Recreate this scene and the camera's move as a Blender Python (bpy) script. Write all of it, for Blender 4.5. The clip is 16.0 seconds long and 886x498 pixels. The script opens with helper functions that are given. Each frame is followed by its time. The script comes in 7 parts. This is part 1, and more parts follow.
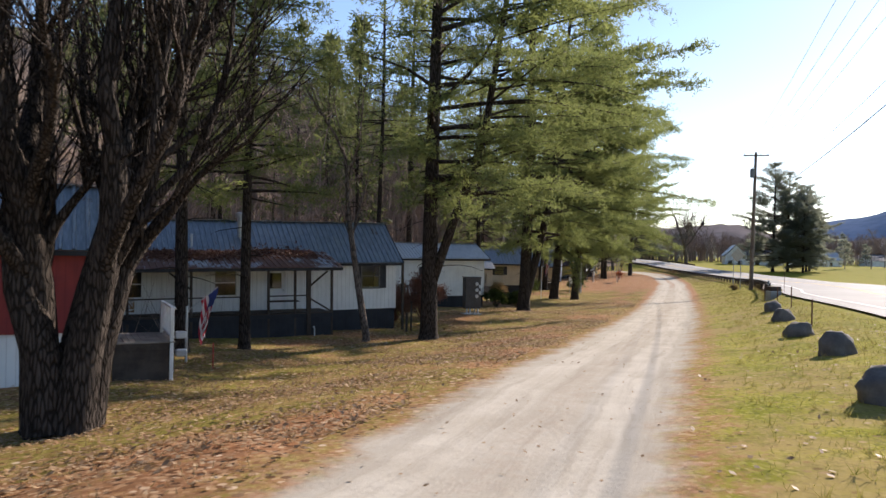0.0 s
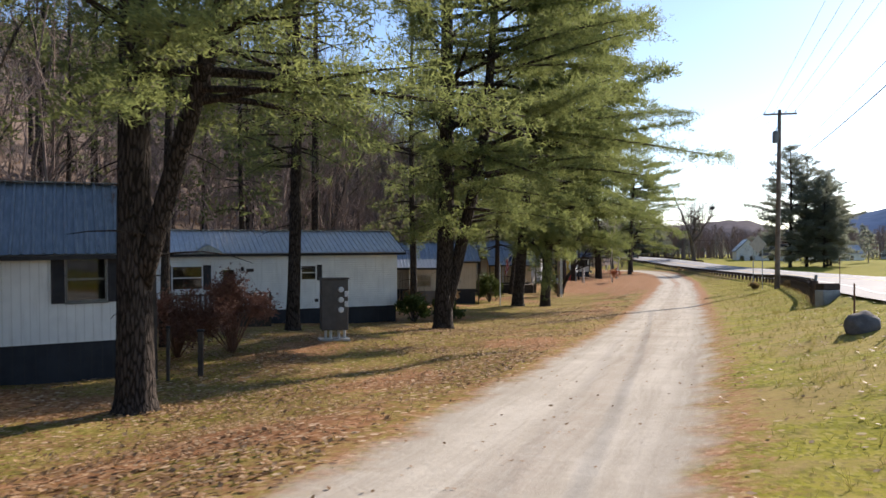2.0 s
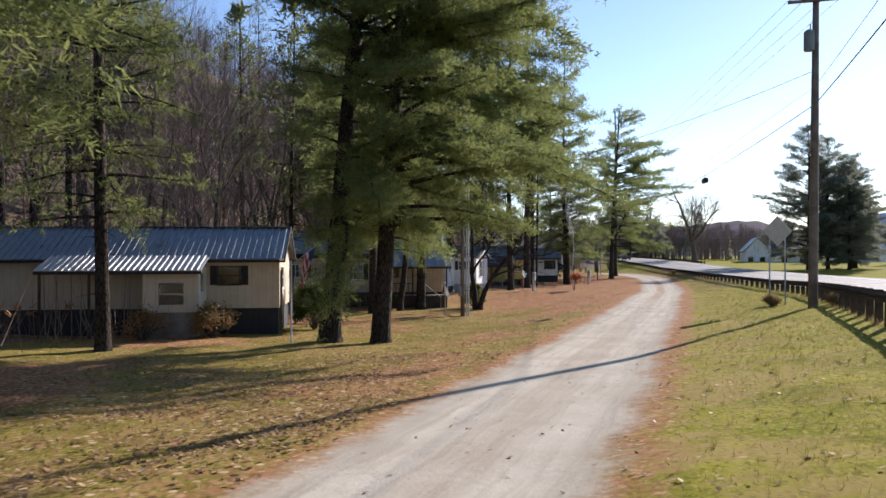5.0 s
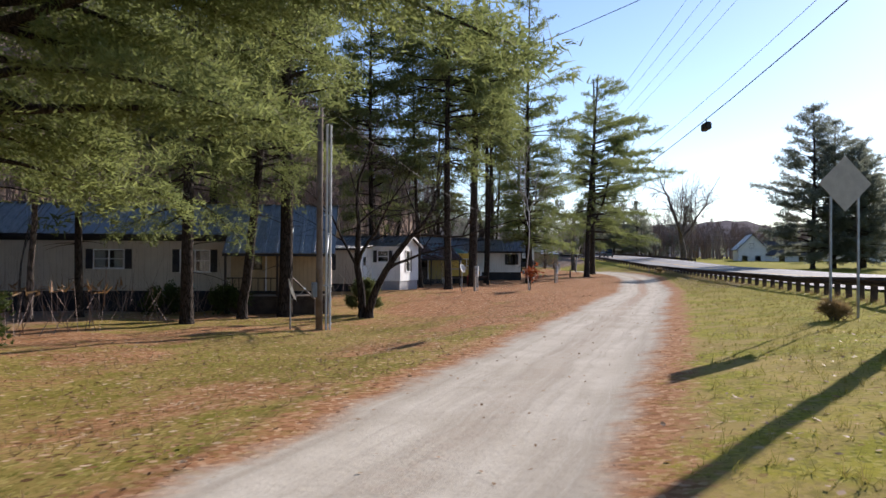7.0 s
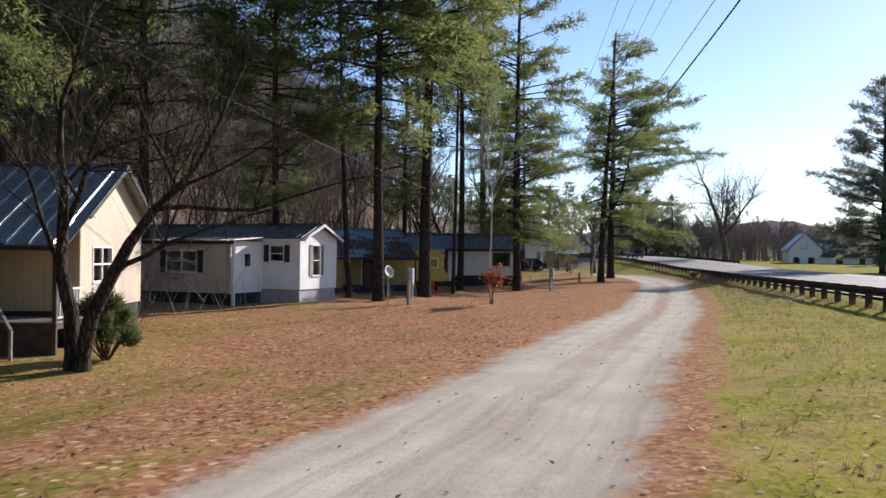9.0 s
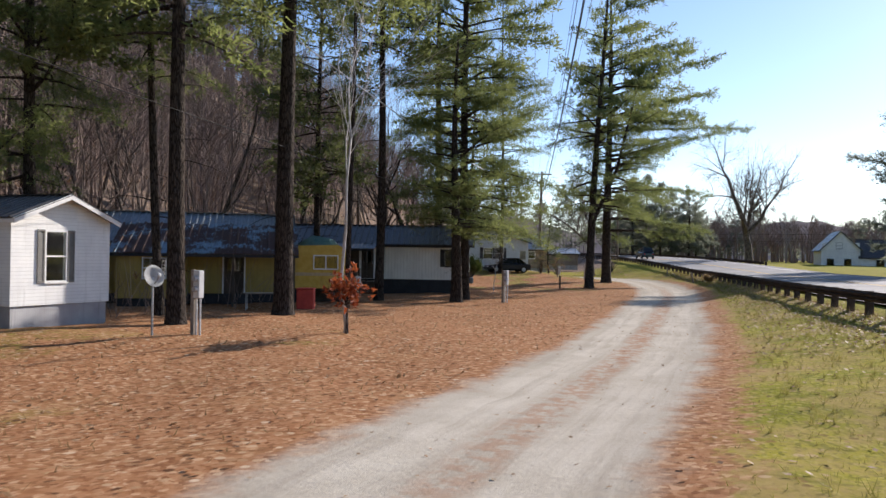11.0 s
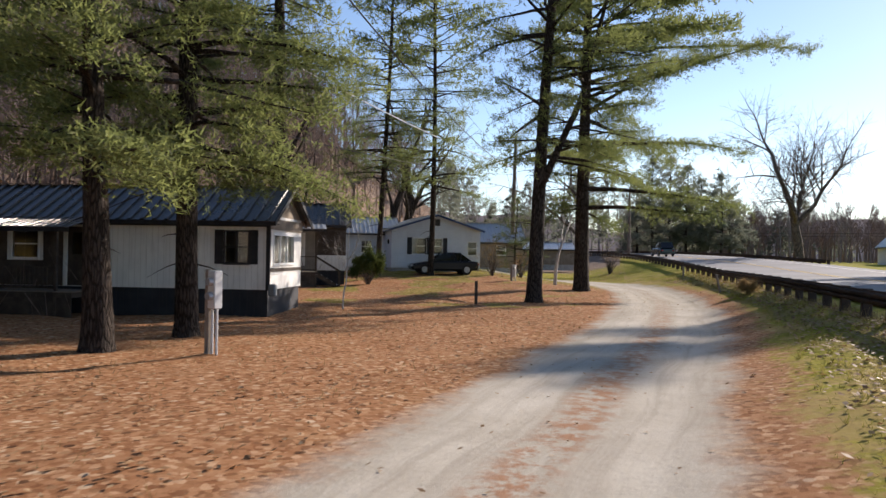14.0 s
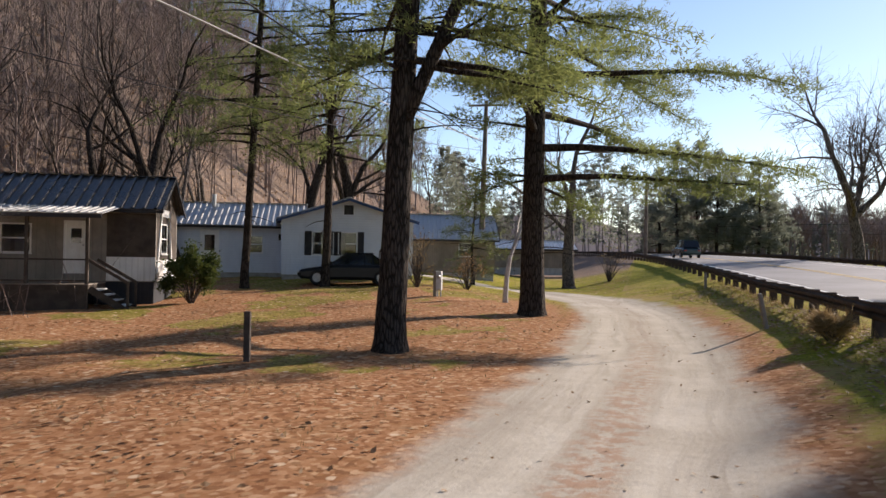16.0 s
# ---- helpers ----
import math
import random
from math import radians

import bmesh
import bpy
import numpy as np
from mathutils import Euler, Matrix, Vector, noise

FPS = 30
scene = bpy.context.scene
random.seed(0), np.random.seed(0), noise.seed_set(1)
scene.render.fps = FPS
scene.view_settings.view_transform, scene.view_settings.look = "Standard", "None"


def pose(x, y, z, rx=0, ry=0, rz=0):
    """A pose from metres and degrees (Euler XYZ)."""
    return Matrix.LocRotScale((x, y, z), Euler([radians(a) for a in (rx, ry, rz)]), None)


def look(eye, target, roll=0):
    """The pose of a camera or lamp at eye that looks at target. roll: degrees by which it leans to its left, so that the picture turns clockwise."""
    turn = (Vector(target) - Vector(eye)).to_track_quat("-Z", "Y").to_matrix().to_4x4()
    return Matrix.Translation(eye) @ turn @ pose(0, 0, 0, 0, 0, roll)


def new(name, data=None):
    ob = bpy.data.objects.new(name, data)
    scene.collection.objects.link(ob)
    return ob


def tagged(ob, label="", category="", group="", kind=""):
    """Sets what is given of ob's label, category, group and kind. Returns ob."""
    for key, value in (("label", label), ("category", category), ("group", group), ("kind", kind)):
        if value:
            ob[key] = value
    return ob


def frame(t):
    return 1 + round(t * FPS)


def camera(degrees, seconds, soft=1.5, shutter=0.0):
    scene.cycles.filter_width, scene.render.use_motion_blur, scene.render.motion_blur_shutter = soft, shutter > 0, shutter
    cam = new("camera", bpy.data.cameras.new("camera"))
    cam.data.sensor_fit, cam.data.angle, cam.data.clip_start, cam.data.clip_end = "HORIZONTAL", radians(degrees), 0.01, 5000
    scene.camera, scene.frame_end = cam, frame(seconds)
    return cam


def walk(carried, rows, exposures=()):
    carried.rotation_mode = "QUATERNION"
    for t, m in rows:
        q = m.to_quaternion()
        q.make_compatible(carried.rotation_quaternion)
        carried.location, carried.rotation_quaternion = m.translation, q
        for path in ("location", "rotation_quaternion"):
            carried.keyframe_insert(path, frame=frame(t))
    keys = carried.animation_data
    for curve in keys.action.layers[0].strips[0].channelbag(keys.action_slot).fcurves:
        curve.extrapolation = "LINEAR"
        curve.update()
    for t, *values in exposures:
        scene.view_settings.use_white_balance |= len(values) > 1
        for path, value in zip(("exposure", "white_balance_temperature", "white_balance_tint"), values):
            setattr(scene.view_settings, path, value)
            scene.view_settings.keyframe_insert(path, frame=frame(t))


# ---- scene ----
cam = camera(61.1, 16.0, 1.5, 0.1)
METRES, EYE, TILT, LEAN, TURN = 140.0, 3.78, 0.0, 1.0, 5.9
ROWS = [
    (0.0, 0.0, 0.0, 0.0, 0.0, -0.04, -2.2),
    (0.5, 0.0081, 0.0301, -0.0006, 0.22, -0.06, -2.23),
    (1.0, 0.0166, 0.0609, -0.0013, 0.43, -0.07, -2.08),
    (1.5, 0.0275, 0.092, -0.0025, 0.48, 0.07, -1.57),
    (2.0, 0.0412, 0.1227, -0.0044, 0.56, 0.25, -0.97),
    (2.5, 0.056, 0.153, -0.0049, 0.92, 0.27, -1.01),
    (3.0, 0.0704, 0.1836, -0.005, 1.62, 0.31, -1.14),
    (3.5, 0.0841, 0.2139, -0.0045, 1.69, 0.35, -1.16),
    (6.0, 0.1266, 0.3626, -0.0103, 0.56, 0.5, -1.03),
    (6.5, 0.1366, 0.3934, -0.0117, 0.38, 0.42, -1.31),
    (7.0, 0.1465, 0.4238, -0.0123, 0.28, 0.47, -1.33),
    (7.5, 0.1564, 0.4544, -0.0123, 0.67, 0.43, -1.46),
    (8.0, 0.1665, 0.4854, -0.0121, 1.67, 0.42, -1.55),
    (8.5, 0.1768, 0.5161, -0.0122, 2.52, 0.41, -1.61),
    (11.0, 0.221, 0.6594, -0.0128, 4.7, 0.44, -1.85),
    (11.5, 0.2286, 0.6878, -0.0133, 4.81, 0.41, -1.92),
    (12.0, 0.2364, 0.7169, -0.0137, 5.05, 0.39, -1.91),
    (12.5, 0.244, 0.7462, -0.0143, 5.5, 0.44, -1.84),
    (13.0, 0.2514, 0.7755, -0.0143, 5.85, 0.38, -1.89),
    (13.5, 0.2589, 0.8054, -0.0145, 6.56, 0.42, -1.84),
    (14.0, 0.2668, 0.8349, -0.0144, 7.13, 0.4, -1.92),
    (14.5, 0.2741, 0.8645, -0.0144, 7.43, 0.52, -1.81),
    (15.0, 0.2812, 0.8943, -0.0141, 8.08, 0.55, -1.81),
    (15.5, 0.2873, 0.9237, -0.0136, 8.83, 0.44, -1.94),
    (16.0, 0.2927, 0.9537, -0.013, 9.47, 0.39, -1.92),
]
walk(cam, [(t, pose(0, 0, EYE, TILT, LEAN, TURN) @ pose(METRES * x, METRES * y, METRES * z, 90 + pitch, roll, yaw)) for t, x, y, z, yaw, pitch, roll in ROWS], exposures=[(0.0, 0.95, 6450, 16.5), (3.5, 0.92, 6200, 16.5), (6.0, 0.78, 6050, 17.5), (8.5, 0.69, 6050, 17), (12.0, 0.74, 6250, 15.5), (16.0, 0.74, 6600, 18)])

import itertools

# ---- world, sun, exposure ----
SUN_AZ, SUN_EL = 34.2, 22.6          # degrees right of +y, degrees up
world = bpy.data.worlds.new("sky")
scene.world = world
world.use_nodes = True
wn = world.node_tree
sky = wn.nodes.new("ShaderNodeTexSky")
sky.sky_type = "NISHITA"
sky.sun_disc = False
sky.sun_elevation = radians(SUN_EL)
sky.sun_rotation = radians(SUN_AZ)
sky.air_density, sky.dust_density, sky.ozone_density = 0.9, 0.12, 1.8
wn.links.new(sky.outputs[0], wn.nodes["Background"].inputs[0])
wn.nodes["Background"].inputs[1].default_value = 0.105
sun_data = bpy.data.lights.new("sun", "SUN")
sun_data.energy, sun_data.angle, sun_data.color = 5.0, radians(0.55), (1.0, 0.9, 0.76)
sun = new("sun", sun_data)
to_sun = Vector((math.sin(radians(SUN_AZ)) * math.cos(radians(SUN_EL)), math.cos(radians(SUN_AZ)) * math.cos(radians(SUN_EL)), math.sin(radians(SUN_EL))))
sun.matrix_world = look(to_sun * 300, (0, 0, 0))

# ---- materials ----
class Mat:
    """A principled material with small helpers to wire noise into it."""

    def __init__(self, name, rough=0.8, metal=0.0, spec=0.3):
        self.m = bpy.data.materials.new(name)
        self.m.use_nodes = True
        self.t = self.m.node_tree
        self.b = self.t.nodes["Principled BSDF"]
        self.b.inputs["Roughness"].default_value = rough
        self.b.inputs["Metallic"].default_value = metal
        self.b.inputs["Specular IOR Level"].default_value = spec

    def n(self, kind, **kw):
        node = self.t.nodes.new(kind)
        for k, v in kw.items():
            node.inputs[k].default_value = v
        return node

    def link(self, a, b):
        self.t.links.new(a, b)

    def coord(self, which="Object", scale=(1, 1, 1)):
        c = self.n("ShaderNodeTexCoord")
        mp = self.n("ShaderNodeMapping")
        mp.inputs["Scale"].default_value = scale
        self.link(c.outputs[which], mp.inputs[0])
        return mp.outputs[0]

    def world(self, scale=(1, 1, 1)):
        g = self.n("ShaderNodeNewGeometry")
        mp = self.n("ShaderNodeMapping")
        mp.inputs["Scale"].default_value = scale
        self.link(g.outputs["Position"], mp.inputs[0])
        return mp.outputs[0]

    def noise(self, vec, scale, detail=4, rough=0.6):
        nd = self.n("ShaderNodeTexNoise", Scale=scale, Detail=detail, Roughness=rough)
        self.link(vec, nd.inputs["Vector"])
        return nd.outputs["Fac"]

    def ramp(self, fac, stops):
        r = self.n("ShaderNodeValToRGB")
        e = r.color_ramp.elements
        while len(e) < len(stops):
            e.new(0.5)
        for el, (p, c) in zip(e, stops):
            el.position = p
            el.color = (*c, 1) if len(c) == 3 else c
        self.link(fac, r.inputs[0])
        return r.outputs[0]

    def step(self, fac, lo, hi):
        r = self.n("ShaderNodeMapRange")
        r.interpolation_type = "SMOOTHSTEP"
        r.inputs[1].default_value, r.inputs[2].default_value = lo, hi
        self.link(fac, r.inputs[0])
        return r.outputs[0]

    def mix(self, fac, a, b, kind="MIX"):
        x = self.n("ShaderNodeMix")
        x.data_type = "RGBA"
        x.blend_type = kind
        for val, sock in ((fac, x.inputs[0]), (a, x.inputs[6]), (b, x.inputs[7])):
            if isinstance(val, (int, float)):
                sock.default_value = val
            elif isinstance(val, tuple):
                sock.default_value = (*val, 1)
            else:
                self.link(val, sock)
        return x.outputs[2]

    def math(self, op, a, b=0.0, c=0.0):
        x = self.n("ShaderNodeMath")
        x.operation = op
        for val, sock in zip((a, b, c), x.inputs):
            if isinstance(val, (int, float)):
                sock.default_value = val
            else:
                self.link(val, sock)
        return x.outputs[0]

    def attr(self, name):
        a = self.n("ShaderNodeAttribute")
        a.attribute_name = name
        return a.outputs["Fac"]

    def rnd(self):
        return self.n("ShaderNodeObjectInfo").outputs["Random"]

    def island(self):
        return self.n("ShaderNodeNewGeometry").outputs["Random Per Island"]

    def color(self, c):
        if isinstance(c, tuple):
            self.b.inputs["Base Color"].default_value = (*c, 1)
        else:
            self.link(c, self.b.inputs["Base Color"])
        return self

    def bump(self, height, strength=0.4, dist=0.02):
        bp = self.n("ShaderNodeBump", Strength=strength, Distance=dist)
        self.link(height, bp.inputs["Height"])
        self.link(bp.outputs[0], self.b.inputs["Normal"])
        return self

    def rough(self, sock):
        self.link(sock, self.b.inputs["Roughness"])
        return self


def mottled(name, a, b, rough=0.8, scale=3.0, fine=40.0, metal=0.0, spec=0.3, bump=0.25, dirt=None):
    """Two tones at a broad and a fine scale, with fine relief."""
    m = Mat(name, rough, metal, spec)
    v = m.coord()
    n1, n2 = m.noise(v, scale, 5), m.noise(v, fine, 4)
    col = m.mix(m.step(n1, 0.35, 0.65), a, b)
    col = m.mix(m.math("MULTIPLY", m.step(n2, 0.35, 0.7), 0.25), col, tuple(x * 0.6 for x in a))
    if dirt:
        n3 = m.noise(m.coord(scale=(1.0, 1.0, 0.35)), 2.2, 6)
        col = m.mix(m.math("MULTIPLY", m.step(n3, 0.52, 0.75), 0.55), col, dirt)
    m.color(col)
    m.bump(n2, bump, 0.01)
    return m.m


def siding(name, a, b, pitch, upright=False, rough=0.55, dirt=(0.2, 0.18, 0.15)):
    """Painted lap siding: courses along the wall, each with a lower lip in relief whose shadow line is darkened in the
    colour, and rain streaks.
    """
    m = Mat(name, rough)
    v = m.coord()
    sep = m.n("ShaderNodeSeparateXYZ")
    m.link(v, sep.inputs[0])
    run = m.math("ADD", sep.outputs[0], sep.outputs[1]) if upright else sep.outputs[2]
    saw = m.math("FRACT", m.math("DIVIDE", run, pitch))
    n1 = m.noise(v, 1.3, 5)
    streak = m.noise(m.coord(scale=(3.0, 3.0, 0.25)), 2.5, 5)
    col = m.mix(m.step(n1, 0.35, 0.65), a, b)
    col = m.mix(m.math("MULTIPLY", m.step(streak, 0.5, 0.8), 0.4), col, dirt)
    # shadow line of each course, painted as a darker strip along its edge
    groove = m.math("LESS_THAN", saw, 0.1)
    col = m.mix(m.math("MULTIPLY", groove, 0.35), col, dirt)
    m.color(col)
    m.bump(m.math("ADD", m.math("MULTIPLY", saw, -1.0), m.math("MULTIPLY", m.noise(v, 60, 3), 0.1)), 0.5, 0.02)
    return m.m


def roof_metal(name, a, b, rust, rust_lo, metal=0.35, rough=0.42):
    m = Mat(name, rough, metal, 0.65)
    v = m.coord()
    n1 = m.noise(v, 0.7, 6, 0.65)
    n2 = m.noise(m.coord(scale=(6, 0.8, 0.8)), 3.0, 5)
    col = m.mix(m.step(n2, 0.35, 0.7), a, b)
    fac = m.step(m.math("ADD", m.math("MULTIPLY", n1, 0.7), m.math("MULTIPLY", n2, 0.3)), rust_lo, rust_lo + 0.08)
    col = m.mix(fac, col, rust)
    m.color(col)
    m.rough(m.math("ADD", m.math("MULTIPLY", fac, 0.35), m.math("ADD", m.math("MULTIPLY", n1, 0.3), rough - 0.15)))
    m.bump(m.noise(v, 30, 3), 0.12, 0.01)
    return m.m


def bark_mat(name, dark, light):
    m = Mat(name, 0.95, 0, 0.1)
    v = m.coord(scale=(1, 1, 0.18))
    w = m.n("ShaderNodeTexVoronoi", Scale=16.0)
    w.feature = "DISTANCE_TO_EDGE"
    m.link(v, w.inputs["Vector"])
    d = w.outputs["Distance"]
    n1, n2 = m.noise(m.coord(), 1.6, 5), m.noise(v, 40, 4)
    col = m.mix(m.step(d, 0.02, 0.22), dark, light)
    col = m.mix(m.math("MULTIPLY", m.step(n1, 0.5, 0.7), 0.45), col, tuple(c * 1.4 for c in light))
    col = m.mix(m.math("MULTIPLY", m.step(n2, 0.4, 0.8), 0.5), col, dark)
    m.color(col)
    m.bump(m.math("ADD", m.step(d, 0.0, 0.2), m.math("MULTIPLY", n2, 0.4)), 0.9, 0.04)
    return m.m


def leaf_mat(name, a, b, c, trans=0.35):
    """Leaves or needles: colour varies by clump and island; light passes through."""
    m = Mat(name, 0.65, 0, 0.25)
    isl = m.island()
    n1 = m.noise(m.world(), 0.55, 3)
    col = m.mix(m.step(n1, 0.38, 0.62), a, b)
    col = m.mix(m.step(isl, 0.55, 1.0), col, c)
    m.color(col)
    tr = m.n("ShaderNodeBsdfTranslucent")
    m.link(m.mix(0.5, col, c), tr.inputs[0])
    mx = m.n("ShaderNodeMixShader", Fac=trans)
    m.link(m.b.outputs[0], mx.inputs[1])
    m.link(tr.outputs[0], mx.inputs[2])
    m.link(mx.outputs[0], m.t.nodes["Material Output"].inputs[0])
    return m.m


def glass_mat(name, tint=(0.9, 0.93, 0.92), rough=0.02):
    m = Mat(name, rough, 0, 0.5)
    m.color(tint)
    m.b.inputs["Transmission Weight"].default_value = 1.0
    m.b.inputs["IOR"].default_value = 1.45
    return m.m


M = {
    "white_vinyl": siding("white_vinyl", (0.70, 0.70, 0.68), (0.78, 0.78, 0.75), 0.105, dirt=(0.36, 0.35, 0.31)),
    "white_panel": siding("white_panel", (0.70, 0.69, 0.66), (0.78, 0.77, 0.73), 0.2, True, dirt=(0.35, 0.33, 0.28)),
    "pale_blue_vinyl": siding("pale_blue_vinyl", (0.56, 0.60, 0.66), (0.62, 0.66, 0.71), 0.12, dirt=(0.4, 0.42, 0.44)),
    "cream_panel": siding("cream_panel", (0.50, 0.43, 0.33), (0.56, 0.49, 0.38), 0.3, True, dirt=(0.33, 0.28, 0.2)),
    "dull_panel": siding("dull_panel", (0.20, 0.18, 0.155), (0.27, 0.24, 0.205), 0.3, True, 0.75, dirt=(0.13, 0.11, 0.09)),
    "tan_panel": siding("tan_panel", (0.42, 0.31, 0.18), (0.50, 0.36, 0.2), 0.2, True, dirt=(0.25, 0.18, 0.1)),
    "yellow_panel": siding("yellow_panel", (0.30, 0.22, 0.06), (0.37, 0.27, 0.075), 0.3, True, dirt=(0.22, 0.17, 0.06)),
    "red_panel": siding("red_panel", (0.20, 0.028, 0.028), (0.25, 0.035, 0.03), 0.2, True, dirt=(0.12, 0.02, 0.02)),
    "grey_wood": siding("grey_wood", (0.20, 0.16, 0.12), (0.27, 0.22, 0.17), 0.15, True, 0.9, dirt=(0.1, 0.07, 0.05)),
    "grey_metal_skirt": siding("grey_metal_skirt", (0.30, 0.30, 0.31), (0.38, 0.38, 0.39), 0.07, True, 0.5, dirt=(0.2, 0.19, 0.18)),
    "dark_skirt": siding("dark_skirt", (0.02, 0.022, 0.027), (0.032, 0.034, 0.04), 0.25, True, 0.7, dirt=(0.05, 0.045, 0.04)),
    "roof_blue": roof_metal("roof_blue", (0.16, 0.185, 0.205), (0.26, 0.285, 0.305), (0.15, 0.09, 0.06), 0.6, 0.45, 0.34),
    "roof_galv": roof_metal("roof_galv", (0.44, 0.44, 0.43), (0.6, 0.6, 0.59), (0.2, 0.11, 0.06), 0.62, 0.5, 0.36),
    "roof_dark": roof_metal("roof_dark", (0.055, 0.05, 0.048), (0.1, 0.092, 0.088), (0.14, 0.06, 0.035), 0.66, 0.25, 0.3),
    "roof_rusty": roof_metal("roof_rusty", (0.13, 0.22, 0.29), (0.2, 0.29, 0.36), (0.09, 0.045, 0.035), 0.43),
    "roof_leafy": roof_metal("roof_leafy", (0.30, 0.31, 0.32), (0.4, 0.4, 0.4), (0.17, 0.075, 0.045), 0.42),
    "roof_pale": roof_metal("roof_pale", (0.42, 0.42, 0.42), (0.52, 0.52, 0.5), (0.3, 0.26, 0.2), 0.7),
    "trim_black": mottled("trim_black", (0.018, 0.018, 0.022), (0.035, 0.034, 0.036), 0.6),
    "trim_blue": mottled("trim_blue", (0.03, 0.06, 0.16), (0.04, 0.08, 0.2), 0.5),
    "trim_white": mottled("trim_white", (0.72, 0.72, 0.70), (0.8, 0.8, 0.78), 0.5, dirt=(0.5, 0.48, 0.42)),
    "shutter_dark": mottled("shutter_dark", (0.03, 0.028, 0.03), (0.05, 0.045, 0.045), 0.6),
    "shutter_grey": mottled("shutter_grey", (0.16, 0.155, 0.14), (0.2, 0.19, 0.17), 0.6),
    "wood_dark": mottled("wood_dark", (0.05, 0.038, 0.03), (0.09, 0.07, 0.055), 0.85, 2, 30, bump=0.5),
    "wood_grey": mottled("wood_grey", (0.20, 0.17, 0.14), (0.29, 0.25, 0.21), 0.9, 2, 30, bump=0.5),
    "pole_wood": mottled("pole_wood", (0.13, 0.095, 0.07), (0.22, 0.175, 0.14), 0.9, 1.5, 30, bump=0.6),
    "steel": mottled("steel", (0.30, 0.31, 0.32), (0.4, 0.41, 0.42), 0.45, 4, 50, 0.7),
    "grey_paint": mottled("grey_paint", (0.16, 0.18, 0.19), (0.2, 0.22, 0.23), 0.55, dirt=(0.12, 0.1, 0.08)),
    "light_grey": mottled("light_grey", (0.52, 0.53, 0.53), (0.6, 0.61, 0.6), 0.5, dirt=(0.35, 0.33, 0.3)),
    "weathered_steel": mottled("weathered_steel", (0.055, 0.038, 0.03), (0.095, 0.065, 0.05), 0.8, 2.5, 30, 0.2, dirt=(0.15, 0.12, 0.1)),
    "concrete": mottled("concrete", (0.34, 0.33, 0.31), (0.44, 0.43, 0.4), 0.92, 2, 25, bump=0.5, dirt=(0.2, 0.19, 0.17)),
    "boulder": mottled("boulder", (0.10, 0.09, 0.085), (0.17, 0.155, 0.145), 0.95, 2.5, 22, bump=1.0, dirt=(0.06, 0.06, 0.05)),
    "interior": mottled("interior", (0.10, 0.09, 0.08), (0.13, 0.12, 0.1), 0.9),
    "curtain": mottled("curtain", (0.45, 0.44, 0.42), (0.55, 0.54, 0.5), 0.9, 5, 30),
    "glass": glass_mat("glass"),
    "rubber": mottled("rubber", (0.012, 0.012, 0.013), (0.02, 0.02, 0.02), 0.9),
    "black_plastic": mottled("black_plastic", (0.012, 0.012, 0.014), (0.02, 0.02, 0.022), 0.5),
    "bark_pine": bark_mat("bark_pine", (0.02, 0.016, 0.013), (0.075, 0.06, 0.05)),
    "bark_grey": bark_mat("bark_grey", (0.06, 0.05, 0.043), (0.2, 0.165, 0.14)),
    "bark_birch": mottled("bark_birch", (0.48, 0.45, 0.42), (0.36, 0.33, 0.3), 0.8, 5, 30, dirt=(0.08, 0.06, 0.05)),
    "needles": leaf_mat("needles", (0.093, 0.126, 0.046), (0.152, 0.182, 0.058), (0.232, 0.26, 0.088), 0.62),
    "needles_dark": leaf_mat("needles_dark", (0.08, 0.105, 0.045), (0.12, 0.14, 0.05), (0.16, 0.175, 0.065), 0.5),
    # needles of distant pines, paled and greyed to carry haze in their colour
    "needles_haze": leaf_mat("needles_haze", (0.14, 0.16, 0.125), (0.18, 0.195, 0.15), (0.205, 0.22, 0.17), 0.7),
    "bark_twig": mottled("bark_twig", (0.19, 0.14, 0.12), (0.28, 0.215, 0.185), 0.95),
    # bark of the far woods, lightened so its colour shows distance haze
    "bark_haze": mottled("bark_haze", (0.22, 0.185, 0.175), (0.28, 0.24, 0.225), 0.95),
    "fallen_leaf": leaf_mat("fallen_leaf", (0.22, 0.12, 0.055), (0.31, 0.185, 0.09), (0.44, 0.31, 0.18), 0.15),
    "shrub": leaf_mat("shrub", (0.03, 0.05, 0.014), (0.055, 0.08, 0.02), (0.1, 0.12, 0.03)),
    "red_leaf": leaf_mat("red_leaf", (0.22, 0.045, 0.02), (0.32, 0.08, 0.03), (0.4, 0.12, 0.04)),
    "russet_leaf": leaf_mat("russet_leaf", (0.13, 0.06, 0.045), (0.19, 0.09, 0.065), (0.24, 0.13, 0.09), 0.2),
    "brown_leaf": leaf_mat("brown_leaf", (0.20, 0.10, 0.04), (0.28, 0.15, 0.06), (0.42, 0.28, 0.14), 0.2),
    "grass_blade": leaf_mat("grass_blade", (0.2, 0.205, 0.03), (0.27, 0.25, 0.05), (0.34, 0.28, 0.1), 0.35),
    "dry_grass": leaf_mat("dry_grass", (0.22, 0.15, 0.06), (0.3, 0.2, 0.09), (0.36, 0.26, 0.13), 0.3),
}

